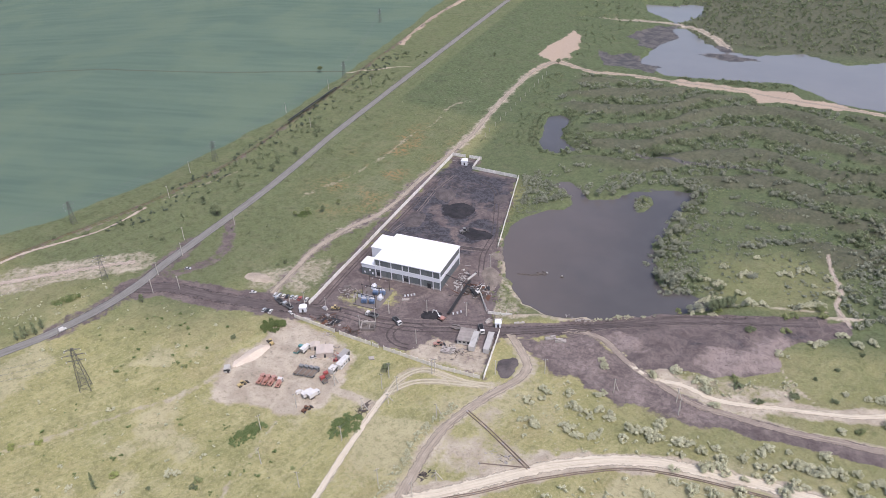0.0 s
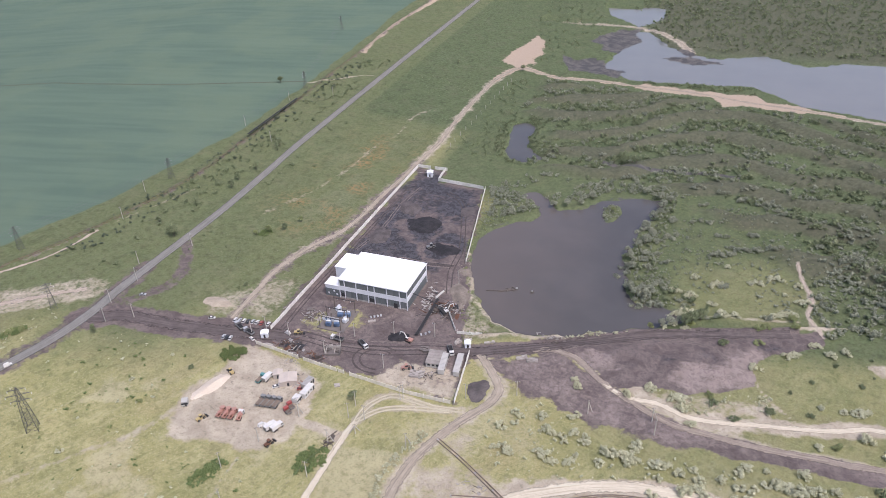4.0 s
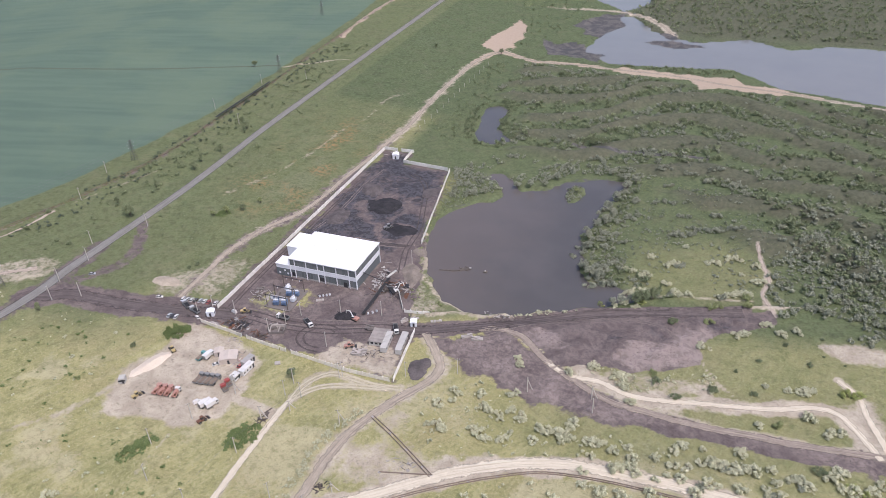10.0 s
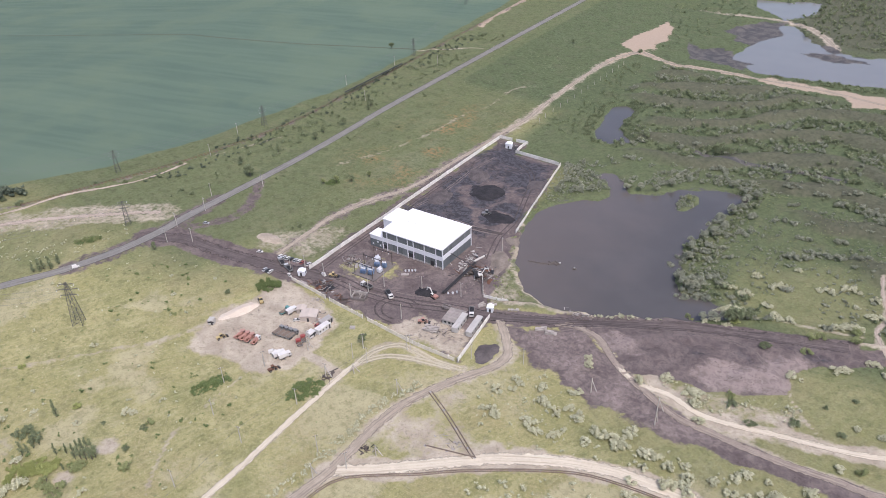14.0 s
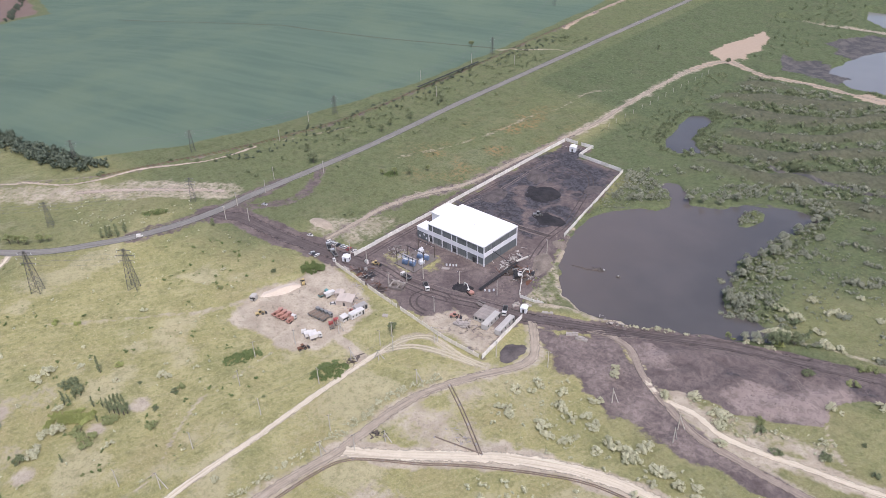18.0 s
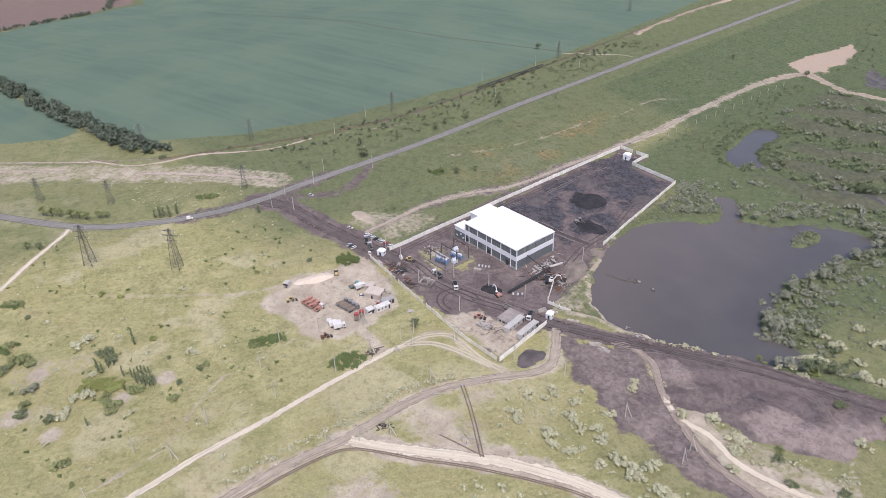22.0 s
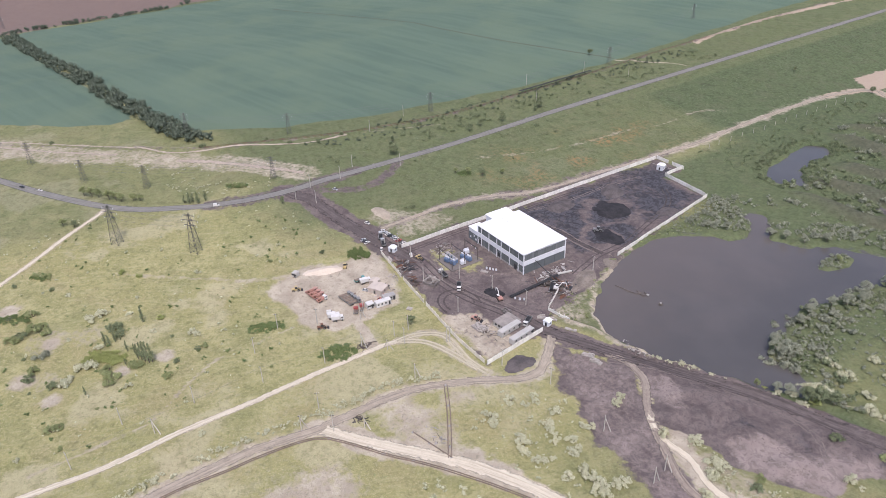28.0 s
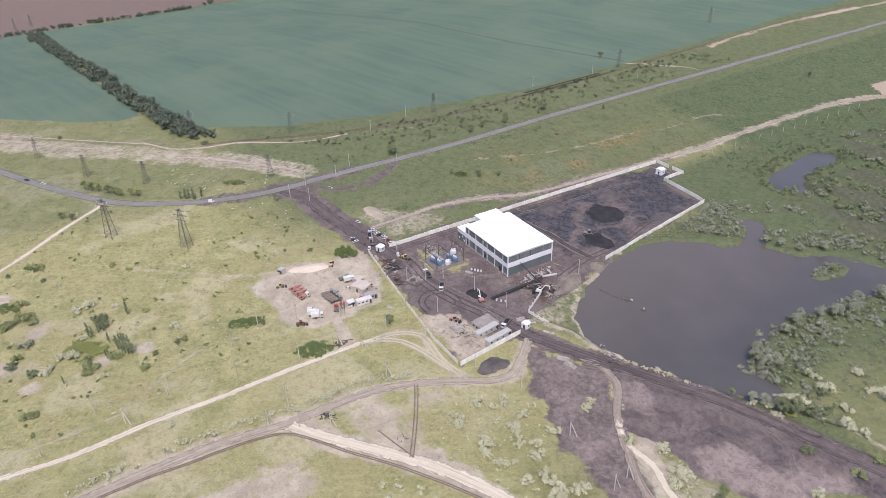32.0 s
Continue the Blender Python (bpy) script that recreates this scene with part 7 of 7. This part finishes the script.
def cabin(say, length, mat, ribs=12):
    """A long site cabin or wagon with a ribbed roof and windows."""
    ob = thing("site_cabin", say, "cabin", "site cabins")
    part("body", boxed(-length / 2, -1.35, 0.25, length / 2, 1.35, 2.75, bevel=0.05), mat, ob)
    for k in range(ribs):
        x = -length / 2 + length * (k + 0.5) / ribs
        part("roof_panel", boxed(x - length / ribs * 0.36, -1.42, 2.75, x + length / ribs * 0.36, 1.42, 2.85), mat, ob)
    for k in range(4):
        x = -length / 2 + length * (k + 0.5) / 4
        part("window", boxed(x - 0.4, -1.4, 1.3, x + 0.4, -1.34, 2.1), window_glass, ob)
    part("door", boxed(length / 2 - 1.3, -1.41, 0.35, length / 2 - 0.5, -1.33, 2.3), dark_metal, ob)
    for x in (-length / 2 + 0.8, length / 2 - 0.8):
        part("skid", boxed(x - 0.25, -1.2, -0.3, x + 0.25, 1.2, 0.25), dark_metal, ob)
    return ob


settle(cabin("long pale sheet-metal wagon with ribbed roof", 13.0, pale_metal, 16), 37.6, -31.2, 98)
settle(cabin("long pale cabin block beside brick stacks", 12.0, pale_metal, 14), 31.0, -32.6, 98)
shed_roof = surface("dusty_roofing", (0.33, 0.295, 0.265), 0.6, 1.0, 0.9)
shed = thing("low_shed", "low pale flat-roofed shed beside the wagons", "shed", "", pose(26.6, -30.6, ground_z(26.6, -30.6), 0, 0, 8))
part("wall", boxed(-3.6, -4.6, -0.3, 3.6, 4.6, 2.3), pale_metal, shed)
part("roof", boxed(-3.9, -4.9, 2.3, 3.9, 4.9, 2.5, bevel=0.03), shed_roof, shed)
for k in range(5):
    part("roof_panel", boxed(-3.8, -4.7 + 1.9 * k, 2.5, 3.8, -3.0 + 1.9 * k, 2.58), shed_roof, shed)
for k in range(3):
    part("window", boxed(-2.8 + 2.0 * k, -4.66, 1.0, -1.6 + 2.0 * k, -4.58, 1.9), window_glass, shed)
settle(cabin("white site cabin in the depot", 3.4, PAINT["white"], 5), -19.8, -73.3, 86)
settle(cabin("long white site cabin in the depot", 7.4, PAINT["white"], 10), -18.2, -67.4, 86)
settle(cabin("grey site cabin in the depot", 6.0, grey_metal, 7), -20.4, -63.0, 82)
settle(cabin("pale blue-grey storage box on the depot's edge", 2.6, pale_metal, 3), -63.3, -90.7, 30)

# low pale buildings and stacks of blocks near the wagons
brick_pale = surface("pale_blocks", (0.44, 0.40, 0.36), 0.7, 1.2, 0.9, vary=0.4)
dark_brick = surface("sooty_blocks", (0.21, 0.185, 0.17), 0.7, 1.2, 0.9, vary=0.4)
BLOCK = mesh_of("block", boxed(-0.6, -0.3, 0, 0.6, 0.3, 0.6, bevel=0.03), brick_pale)
DARK_BLOCK = mesh_of("block", boxed(-0.6, -0.3, 0, 0.6, 0.3, 0.6, bevel=0.03), dark_brick)


def stack(say, x, y, nx, ny, nz, mesh, turn, seed):
    """A pile of blocks, neat below and broken on top."""
    rnd = random.Random(seed)
    ob = thing("block_stack", say, "blocks", "block stacks", pose(x, y, ground_z(x, y) - 0.05, 0, 0, turn))
    for k in range(nz):
        for i in range(nx):
            for j in range(ny):
                if rnd.random() < 0.92 - 0.3 * k:
                    piece("block", mesh, ob, pose((i - nx / 2) * 1.26 + rnd.uniform(-0.1, 0.1), (j - ny / 2) * 0.7 + rnd.uniform(-0.1, 0.1), 0.6 * k, 0, 0, rnd.uniform(-8, 8)))
    return ob


stack("pale concrete block stacks beside the wagons", 22.5, -41.5, 5, 6, 2, BLOCK, 8, 1)
stack("sooty block stack by the cabin", 20.0, -24.5, 4, 5, 2, DARK_BLOCK, 15, 2)
stack("pale blocks beside the haul road", 63.0, -16.0, 4, 3, 2, BLOCK, 30, 3)
stack("pale blocks beside the haul road", 68.0, -16.5, 4, 3, 2, BLOCK, 20, 4)
stack("pale slabs on the pond bank", 31.5, -14.5, 3, 3, 2, BLOCK, 60, 5)
stack("pale slabs on the pond bank", 36.0, -11.5, 3, 2, 2, BLOCK, 40, 6)
stack("pale slabs on the pond bank", 46.0, -10.0, 4, 2, 1, BLOCK, 30, 7)
stack("broken slabs beside the lower wall", -8.0, -58.5, 2, 3, 1, BLOCK, 30, 8)
stack("rubble blocks in the yard", -12.8, -12.7, 3, 2, 1, BLOCK, 30, 9)
stack("timber and slab pile by the track wall", -46.0, -13.0, 3, 4, 1, DARK_BLOCK, 20, 10)
stack("sooty slabs by the lower wall", -34.0, -46.8, 4, 2, 1, DARK_BLOCK, -5, 11)
stack("sooty slabs by the lower wall", -50.0, -44.5, 4, 2, 1, BLOCK, -5, 12)


def ruin(say, x, y, w, d, h, turn, seed):
    """Roofless foundation walls with gaps."""
    rnd = random.Random(seed)
    ob = thing("foundation", say, "foundation", "foundations", pose(x, y, ground_z(x, y), 0, 0, turn))
    for cx, cy, sx, sy in ((0, -d / 2, w, 0.4), (0, d / 2, w, 0.4), (-w / 2, 0, 0.4, d), (w / 2, 0, 0.4, d), (w * 0.1, 0, 0.3, d)):
        part("wall", boxed(cx - sx / 2, cy - sy / 2, -0.3, cx + sx / 2, cy + sy / 2, h * rnd.uniform(0.6, 1.0), bevel=0.05), brick_pale if rnd.random() < 0.6 else dark_brick, ob)
    part("floor_slab", boxed(-w / 2 + 0.25, -d / 2 + 0.25, -0.2, w / 2 - 0.25, d / 2 - 0.25, 0.2), dark_brick, ob)
    for k in range(5):
        px, py = rnd.uniform(-w / 2, w / 2), rnd.uniform(-d / 2, d / 2)
        part("beam", rodded((px - 1.5, py, 0.5), (px + 1.6, py + rnd.uniform(-1.5, 1.5), 0.9), 0.12, 6), tarred, ob)
    return ob


ruin("roofless pale block foundation in the yard", -20.5, -39.5, 6.5, 5.0, 1.8, 20, 1)
ruin("low sooty foundation beside the hall yard", -24.0, -38.0, 4.0, 3.5, 1.2, 30, 2)


# ---- scrap heap, timber, fallen conveyor ----
def tangle(name, say, x, y, w, d, h, count, seed, mats, length=4.0, thick=0.12):
    """A heap of bars and sheets, each lying its own way."""
    rnd = random.Random(seed)
    ob = thing(name, say, "heap", "", pose(x, y, ground_z(x, y)))
    for k in range(count):
        px, py = rnd.gauss(0, w / 3), rnd.gauss(0, d / 3)
        z = max(0.05, h * (1 - (px / w) ** 2 * 3 - (py / d) ** 2 * 3)) * rnd.uniform(0.1, 1)
        a, t, l = rnd.uniform(0, 6.283), rnd.uniform(-0.25, 0.25), length * rnd.uniform(0.4, 1.0)
        dx, dy, dz = math.cos(a) * l / 2, math.sin(a) * l / 2, t * l / 2
        if k % 4 == 3:
            bm = boxed(-l / 3, -l / 5, -0.05, l / 3, l / 5, 0.05)
            bm.transform(pose(px, py, z, rnd.uniform(-30, 30), rnd.uniform(-30, 30), math.degrees(a)))
            part("sheet", bm, rnd.choice(mats), ob)
        else:
            part("beam", rodded((px - dx, py - dy, max(0, z - dz)), (px + dx, py + dy, max(0, z + dz)), thick * rnd.uniform(0.6, 1.6), 6), rnd.choice(mats), ob)
    return ob


tangle("scrap_heap", "heap of rusty scrap steel inside the wall", -40.5, -42.0, 12, 7, 2.2, 90, 1, (PAINT["rust"], dark_metal, tarred, plinth_mat))
tangle("timber_pile", "scattered grey timbers on trampled grass", -43.0, -17.5, 14, 8, 0.5, 40, 2, (tarred, plinth_mat, brick_pale), 5.0)
tangle("debris_heap", "wrecked conveyor steelwork beside the hall", 14.5, 6.5, 12, 12, 1.8, 90, 3, (dark_metal, PAINT["rust"], tarred, grey_metal), 6.0, 0.16)
tangle("debris_heap", "pipes and sheets along the hall's east wall", 6.0, 14.0, 6, 18, 0.6, 45, 4, (grey_metal, pale_metal, dark_metal), 4.0)
tangle("log_pile", "few logs lying beside the depot track", 4.0, -89.5, 3.5, 5, 0.4, 12, 5, (tarred,), 5.0, 0.16)
tangle("debris_heap", "rubble and boards beside the loop track", 25.0, -40.5, 10, 6, 0.5, 40, 6, (brick_pale, dark_brick, tarred), 2.5)
tangle("debris_heap", "dark machine scrap among the coal heaps", -46.0, 150.5, 9, 5, 0.9, 34, 7, (dark_metal, tarred, pale_metal), 4.0)
tangle("burnt_heap", "charred timbers beside the rutted track", 41.5, -111.0, 5, 3, 0.7, 22, 8, (PAINT["coal"], tarred), 3.0)


def conveyor(a, b, say):
    """A long belt conveyor on trestles."""
    ob = thing("conveyor", say, "conveyor")
    a, b = Vector(a), Vector(b)
    for off in (-0.7, 0.7):
        side = Vector((-(b - a).y, (b - a).x, 0)).normalized() * off
        part("girder", rodded(a + side, b + side, 0.16, 6), dark_metal, ob)
    m = Matrix.Translation((a + b) / 2) @ (b - a).to_track_quat("X", "Z").to_matrix().to_4x4()
    bm = boxed(-(b - a).length / 2, -0.6, -0.05, (b - a).length / 2, 0.6, 0.08)
    bm.transform(m)
    part("belt", bm, rubber, ob)
    for k in range(1, 6):
        p = a.lerp(b, k / 6)
        bm = bmesh.new()
        g = ground_z(p.x, p.y) - 0.3
        rod(bm, (p.x - 1.0, p.y, g), (p.x - 0.4, p.y, p.z), 0.10, 5)
        rod(bm, (p.x + 1.0, p.y, g), (p.x + 0.4, p.y, p.z), 0.10, 5)
        part("trestle", bm, dark_metal, ob)
    return ob


conveyor((11.6, -17.0, 1.0), (11.8, 12.0, 2.2), "long dark belt conveyor lying beside the hall")
conveyor((11.0, 10.0, 1.4), (19.5, 1.0, 2.4), "short dark conveyor crossing the wrecked steelwork")
for a, b, r, say in (((-2.0, 7.5, 6.5), (12.5, 9.5, 1.0), 0.22, "dark steel boom leaning from the hall"), ((9.5, 14.0, 0.8), (11.5, 21.0, 0.9), 0.55, "fat pale pipe section on the ground"), ((11.3, 3.0, 0.8), (11.0, 8.0, 0.9), 0.5, "fat pale pipe section on the ground")):
    bar = thing("steel_tube", say, "pipe")
    part("tube", rodded(a, b, r, 10), pale_metal if r > 0.4 else dark_metal, bar)
    part("flange", rodded(b, (b[0] + 0.05, b[1] + 0.25, b[2]), r * 1.3, 10), dark_metal, bar)


# drums beside the belt
drum = thing("oil_drum", "white steel drum standing in the yard", "drum", "drums")
part("shell", rodded((0, 0, 0), (0, 0, 1.6), 0.7, 14), white_panel, drum)
part("lid", rodded((0, 0, 1.6), (0, 0, 1.68), 0.62, 14), grey_metal, drum)
repeat(drum, [(13.5, -15.5, 0), (15.2, -14.2, 0), (16.5, -12.6, 0), (-13.4, -9.8, 0), (-12.0, -9.0, 0), (-10.8, -8.0, 0), (-14.8, -10.8, 0)], 0.62)

# ---- the substation ----
slab = thing("substation_slab", "dusty brown-grey concrete slab under the substation", "slab")
part("slab", boxed(-36.5, -26.0, PAD - 1.2, -22.5, -8.0, PAD + 0.12, bevel=0.04), dark_brick, slab)
transformer_blue = PAINT["blue"]


def transformer(say, mat):
    ob = thing("transformer", say, "transformer", "transformers")
    part("tank", boxed(-1.3, -0.9, 0.2, 1.3, 0.9, 2.2, bevel=0.06), mat, ob)
    for k in range(6):
        for s in (-1, 1):
            part("fin", boxed(-1.1 + 0.4 * k, s * 0.9, 0.5, -1.0 + 0.4 * k, s * 1.25, 2.0), mat, ob)
    part("conservator", rodded((-1.2, 0, 2.75), (1.2, 0, 2.75), 0.32, 10), white_panel, ob)
    for k in range(3):
        part("bushing", rodded((-0.7 + 0.7 * k, 0.4, 2.2), (-0.7 + 0.7 * k, 0.4, 3.2), 0.12, 8), white_panel, ob)
    for x in (-1.0, 1.0):
        part("skid", boxed(x - 0.15, -0.9, 0, x + 0.15, 0.9, 0.2), dark_metal, ob)
    return ob


for make, spots in ((transformer("blue transformer on the substation slab", transformer_blue), [(-27.5, -22.0, 10), (-31.5, -23.0, 10), (-26.0, -13.5, 10), (-29.5, -14.5, 10)]), (transformer("white-grey transformer on the substation slab", white_panel), [(-25.0, -18.0, 80), (-32.5, -10.5, 80)])):
    for n, (x, y, turn) in enumerate(spots):
        at = pose(x, y, PAD + 0.12, 0, 0, turn)
        if n:
            copy_thing(make, at)
        else:
            make.matrix_basis = at


def gantry(x0, x1, y, say):
    ob = thing("gantry", say, "gantry", "substation gantries")
    for x in (x0, x1):
        part("mast", rodded((x, y, PAD - 0.3), (x, y, 8.2), 0.22, 8, 0.14), tarred, ob)
    part("beam", boxed(x0 - 0.4, y - 0.12, 7.0, x1 + 0.4, y + 0.12, 7.25), dark_metal, ob)
    for k in range(3):
        x = x0 + (x1 - x0) * (k + 0.5) / 3
        part("insulator", rodded((x, y, 6.1), (x, y, 7.0), 0.09, 6), white_panel, ob)
    return ob


for y in (-25.0, -17.5, -9.5):
    gantry(-35.2, -24.0, y, "dark wooden switch gantry over the substation")
for x in (-35.6, -33.2, -30.8, -28.4):
    cabinet = thing("switch_cabinet", "blue switch cabinet on the substation slab", "cabinet", "switch cabinets", pose(x, -19.6, PAD + 0.12))
    part("body", boxed(-0.9, -0.5, 0, 0.9, 0.5, 2.1, bevel=0.04), transformer_blue, cabinet)
    part("door", boxed(-0.8, -0.54, 0.1, 0.8, -0.5, 2.0), white_panel, cabinet)
    part("roof", boxed(-1.0, -0.6, 2.1, 1.0, 0.6, 2.2), grey_metal, cabinet)

# ---- conveyor and old railway beside the field ----
conveyor((-188.8, 149.4, ground_z(-188.8, 149.4) + 2.2), (-191.6, 226.0, ground_z(-191.6, 226.0) + 2.2), "long dark belt conveyor beside the old railway")
rail_line = thing("railway_track", "old railway track on a low dark bank", "railway")
sleeper = mesh_of("sleeper", boxed(-1.3, -0.13, -0.15, 1.3, 0.13, 0.06), tarred)
line = curve(RAIL[3:11], 2.0)
way = np.gradient(line, axis=0)
way /= np.linalg.norm(way, axis=1)[:, None]
for off in (-0.76, 0.76):
    bm = bmesh.new()
    q = line + off * np.stack([-way[:, 1], way[:, 0]], 1)
    for a, b in zip(q[::3], q[3::3]):
        rod(bm, (*a, ground_z(*a) + 0.12), (*b, ground_z(*b) + 0.12), 0.09, 4)
    part("rail", bm, PAINT["rust"], rail_line)
for k in range(0, len(line), 1):
    x, y = line[k]
    if 40 < y < 240:
        piece("sleeper", sleeper, rail_line, pose(x, y, ground_z(x, y) + 0.02, 0, 0, math.degrees(math.atan2(way[k][1], way[k][0])) + 90))

# ---- heaps and the pond's flotsam ----
def mound(name, say, category, x, y, w, d, h, mat, turn=0.0, seed=1):
    """A loose heap with uneven slopes."""
    bm = bmesh.new()
    n = 26
    grid = []
    for j in range(n + 1):
        line_ = []
        for i in range(n + 1):
            u, v = i / n * 2 - 1, j / n * 2 - 1
            r = math.hypot(u, v)
            wob = 0.45 + 1.0 * rough_noise(seed, np.array(u * 9.0 + 50), np.array(v * 9.0 + 50), 7).item()
            z = h * max(0.0, 1 - r / (0.85 * wob)) ** 0.85 * (0.8 + 0.4 * rough_noise(seed + 9, np.array(u * 20.0 + 90), np.array(v * 20.0 + 90), 6).item())
            px, py = u * w / 2, v * d / 2
            a = radians(turn)
            gx, gy = x + px * math.cos(a) - py * math.sin(a), y + px * math.sin(a) + py * math.cos(a)
            line_.append(bm.verts.new((gx, gy, ground_z(gx, gy) + (z if z > 0.02 else -0.15))))
        grid.append(line_)
    for a, b in zip(grid, grid[1:]):
        for i in range(n):
            f = bm.faces.new((a[i], a[i + 1], b[i + 1], b[i]))
            f.smooth = True
    return tagged(part(name, bm, mat), say, category)


sand_mat = track_material("sand", (0.55, 0.47, 0.38), (0.62, 0.54, 0.44), (0.48, 0.40, 0.32))
coal_mat = track_material("coal", (0.030, 0.029, 0.031), (0.050, 0.047, 0.050), (0.02, 0.02, 0.021))
slate_mat = track_material("slate", (0.085, 0.074, 0.073), (0.135, 0.117, 0.112), (0.06, 0.053, 0.052))
mound("sand_mound", "long pale sand heap on the depot's edge", "heap", -59.0, -76.5, 9.5, 24.0, 1.9, sand_mat, -18, 3)
mound("coal_mound", "round black coal heap in the coal yard", "heap", -22.5, 84.0, 27, 22, 2.6, coal_mat, 20, 4)
# a black pool, built here as a low mound of coal
mound("coal_mound", "flat black pool behind the hall, built as a low mound", "heap", -3.0, 60.0, 21, 18, 1.6, coal_mat, 0, 5)
mound("coal_mound", "small black coal heap beside the excavator", "heap", 4.0, -20.0, 12, 10, 1.8, coal_mat, 10, 6)
mound("coal_mound", "dark slack heap beside the lorry track", "heap", 50.5, -42.0, 12, 16, 1.2, slate_mat, 10, 7)
mound("spoil_mound", "grey spoil heap in the coal yard", "heap", -40.0, 100.0, 16, 22, 1.8, slate_mat, 30, 8)
mound("spoil_mound", "grey spoil heap in the coal yard", "heap", -44.0, 62.0, 14, 24, 1.6, slate_mat, 10, 9)
mound("spoil_mound", "low grey spoil heap by the pond wall", "heap", -4.0, 108.0, 13, 20, 1.2, slate_mat, 0, 10)
mound("spoil_mound", "brown soil heap beside the gate road", "heap", -92.0, -26.0, 16, 9, 1.7, grey_dirt, 10, 11)
mound("spoil_mound", "brown rubble bank above the pond", "heap", 20.0, 22.0, 11, 26, 1.3, rubble_dirt, 20, 12)
mound("spoil_mound", "brown rubble bank below the wall's end", "heap", 16.5, 43.0, 10, 12, 1.1, rubble_dirt, 0, 13)
settle(loader("grey", "grey loader working between coal heaps"), -10.5, 60.0, 40)

flotsam = thing("floating_pipe", "dark pipes floating on the pond", "pipe", at=pose(0, 0, WATER))
for a, b in (((31, 31, 0.05), (39, 33, 0.08)), ((37, 31.5, 0.05), (45, 36, 0.1)), ((40, 36, 0.08), (45.5, 34.5, 0.08)), ((43, 38, 0.1), (46, 36, 0.1)), ((41.5, 33, 0.1), (42.5, 36.5, 0.12))):
    part("pipe", rodded(a, b, 0.34, 8), tarred, flotsam)
part("drum", rodded((45.2, 36.8, 0.3), (46.2, 37.2, 0.3), 0.5, 10), grey_metal, flotsam)
raft = thing("pump_raft", "small dark pump raft on the pond", "raft", at=pose(54.0, 36.3, WATER))
part("deck", boxed(-1.0, -0.8, -0.1, 1.0, 0.8, 0.4, bevel=0.05), tarred, raft)
part("pump", rodded((0, 0, 0.4), (0, 0, 1.0), 0.4, 10), grey_metal, raft)

tangle("scrap_heap", "small heap of machine parts in the depot", -33.0, -76.0, 5, 4, 0.8, 22, 21, (PAINT["rust"], dark_metal, plinth_mat), 3.0)
tangle("scrap_heap", "boards and sheets beside the depot shed", -25.0, -64.0, 6, 4, 0.6, 26, 22, (plinth_mat, brick_pale, PAINT["red"], pale_metal), 2.6)
tangle("scrap_heap", "boards and sheets beside the depot shed", -31.0, -58.5, 6, 4, 0.5, 22, 23, (plinth_mat, brick_pale, dark_metal), 2.6)
tangle("debris_heap", "rubble below the outer wall", -36.0, -51.5, 8, 3, 0.6, 24, 24, (brick_pale, plinth_mat, dark_brick), 2.0)
tangle("scrap_heap", "rusty scrap steel inside the wall", -27.0, -45.5, 8, 4, 1.2, 36, 25, (PAINT["rust"], dark_metal, tarred), 3.0)
tangle("debris_heap", "broken slabs along the dam", 72.0, 0.5, 14, 3, 0.6, 26, 26, (brick_pale, dark_brick, tarred), 2.4, 0.18)
tangle("debris_heap", "rubble on the bank above the pond", 22.0, 10.0, 6, 16, 0.6, 40, 27, (brick_pale, plinth_mat, dark_brick, tarred), 2.2, 0.16)
tangle("debris_heap", "boards and stones beside the pale pipes", 66.0, -92.0, 10, 5, 0.4, 24, 28, (brick_pale, tarred, plinth_mat), 2.4)
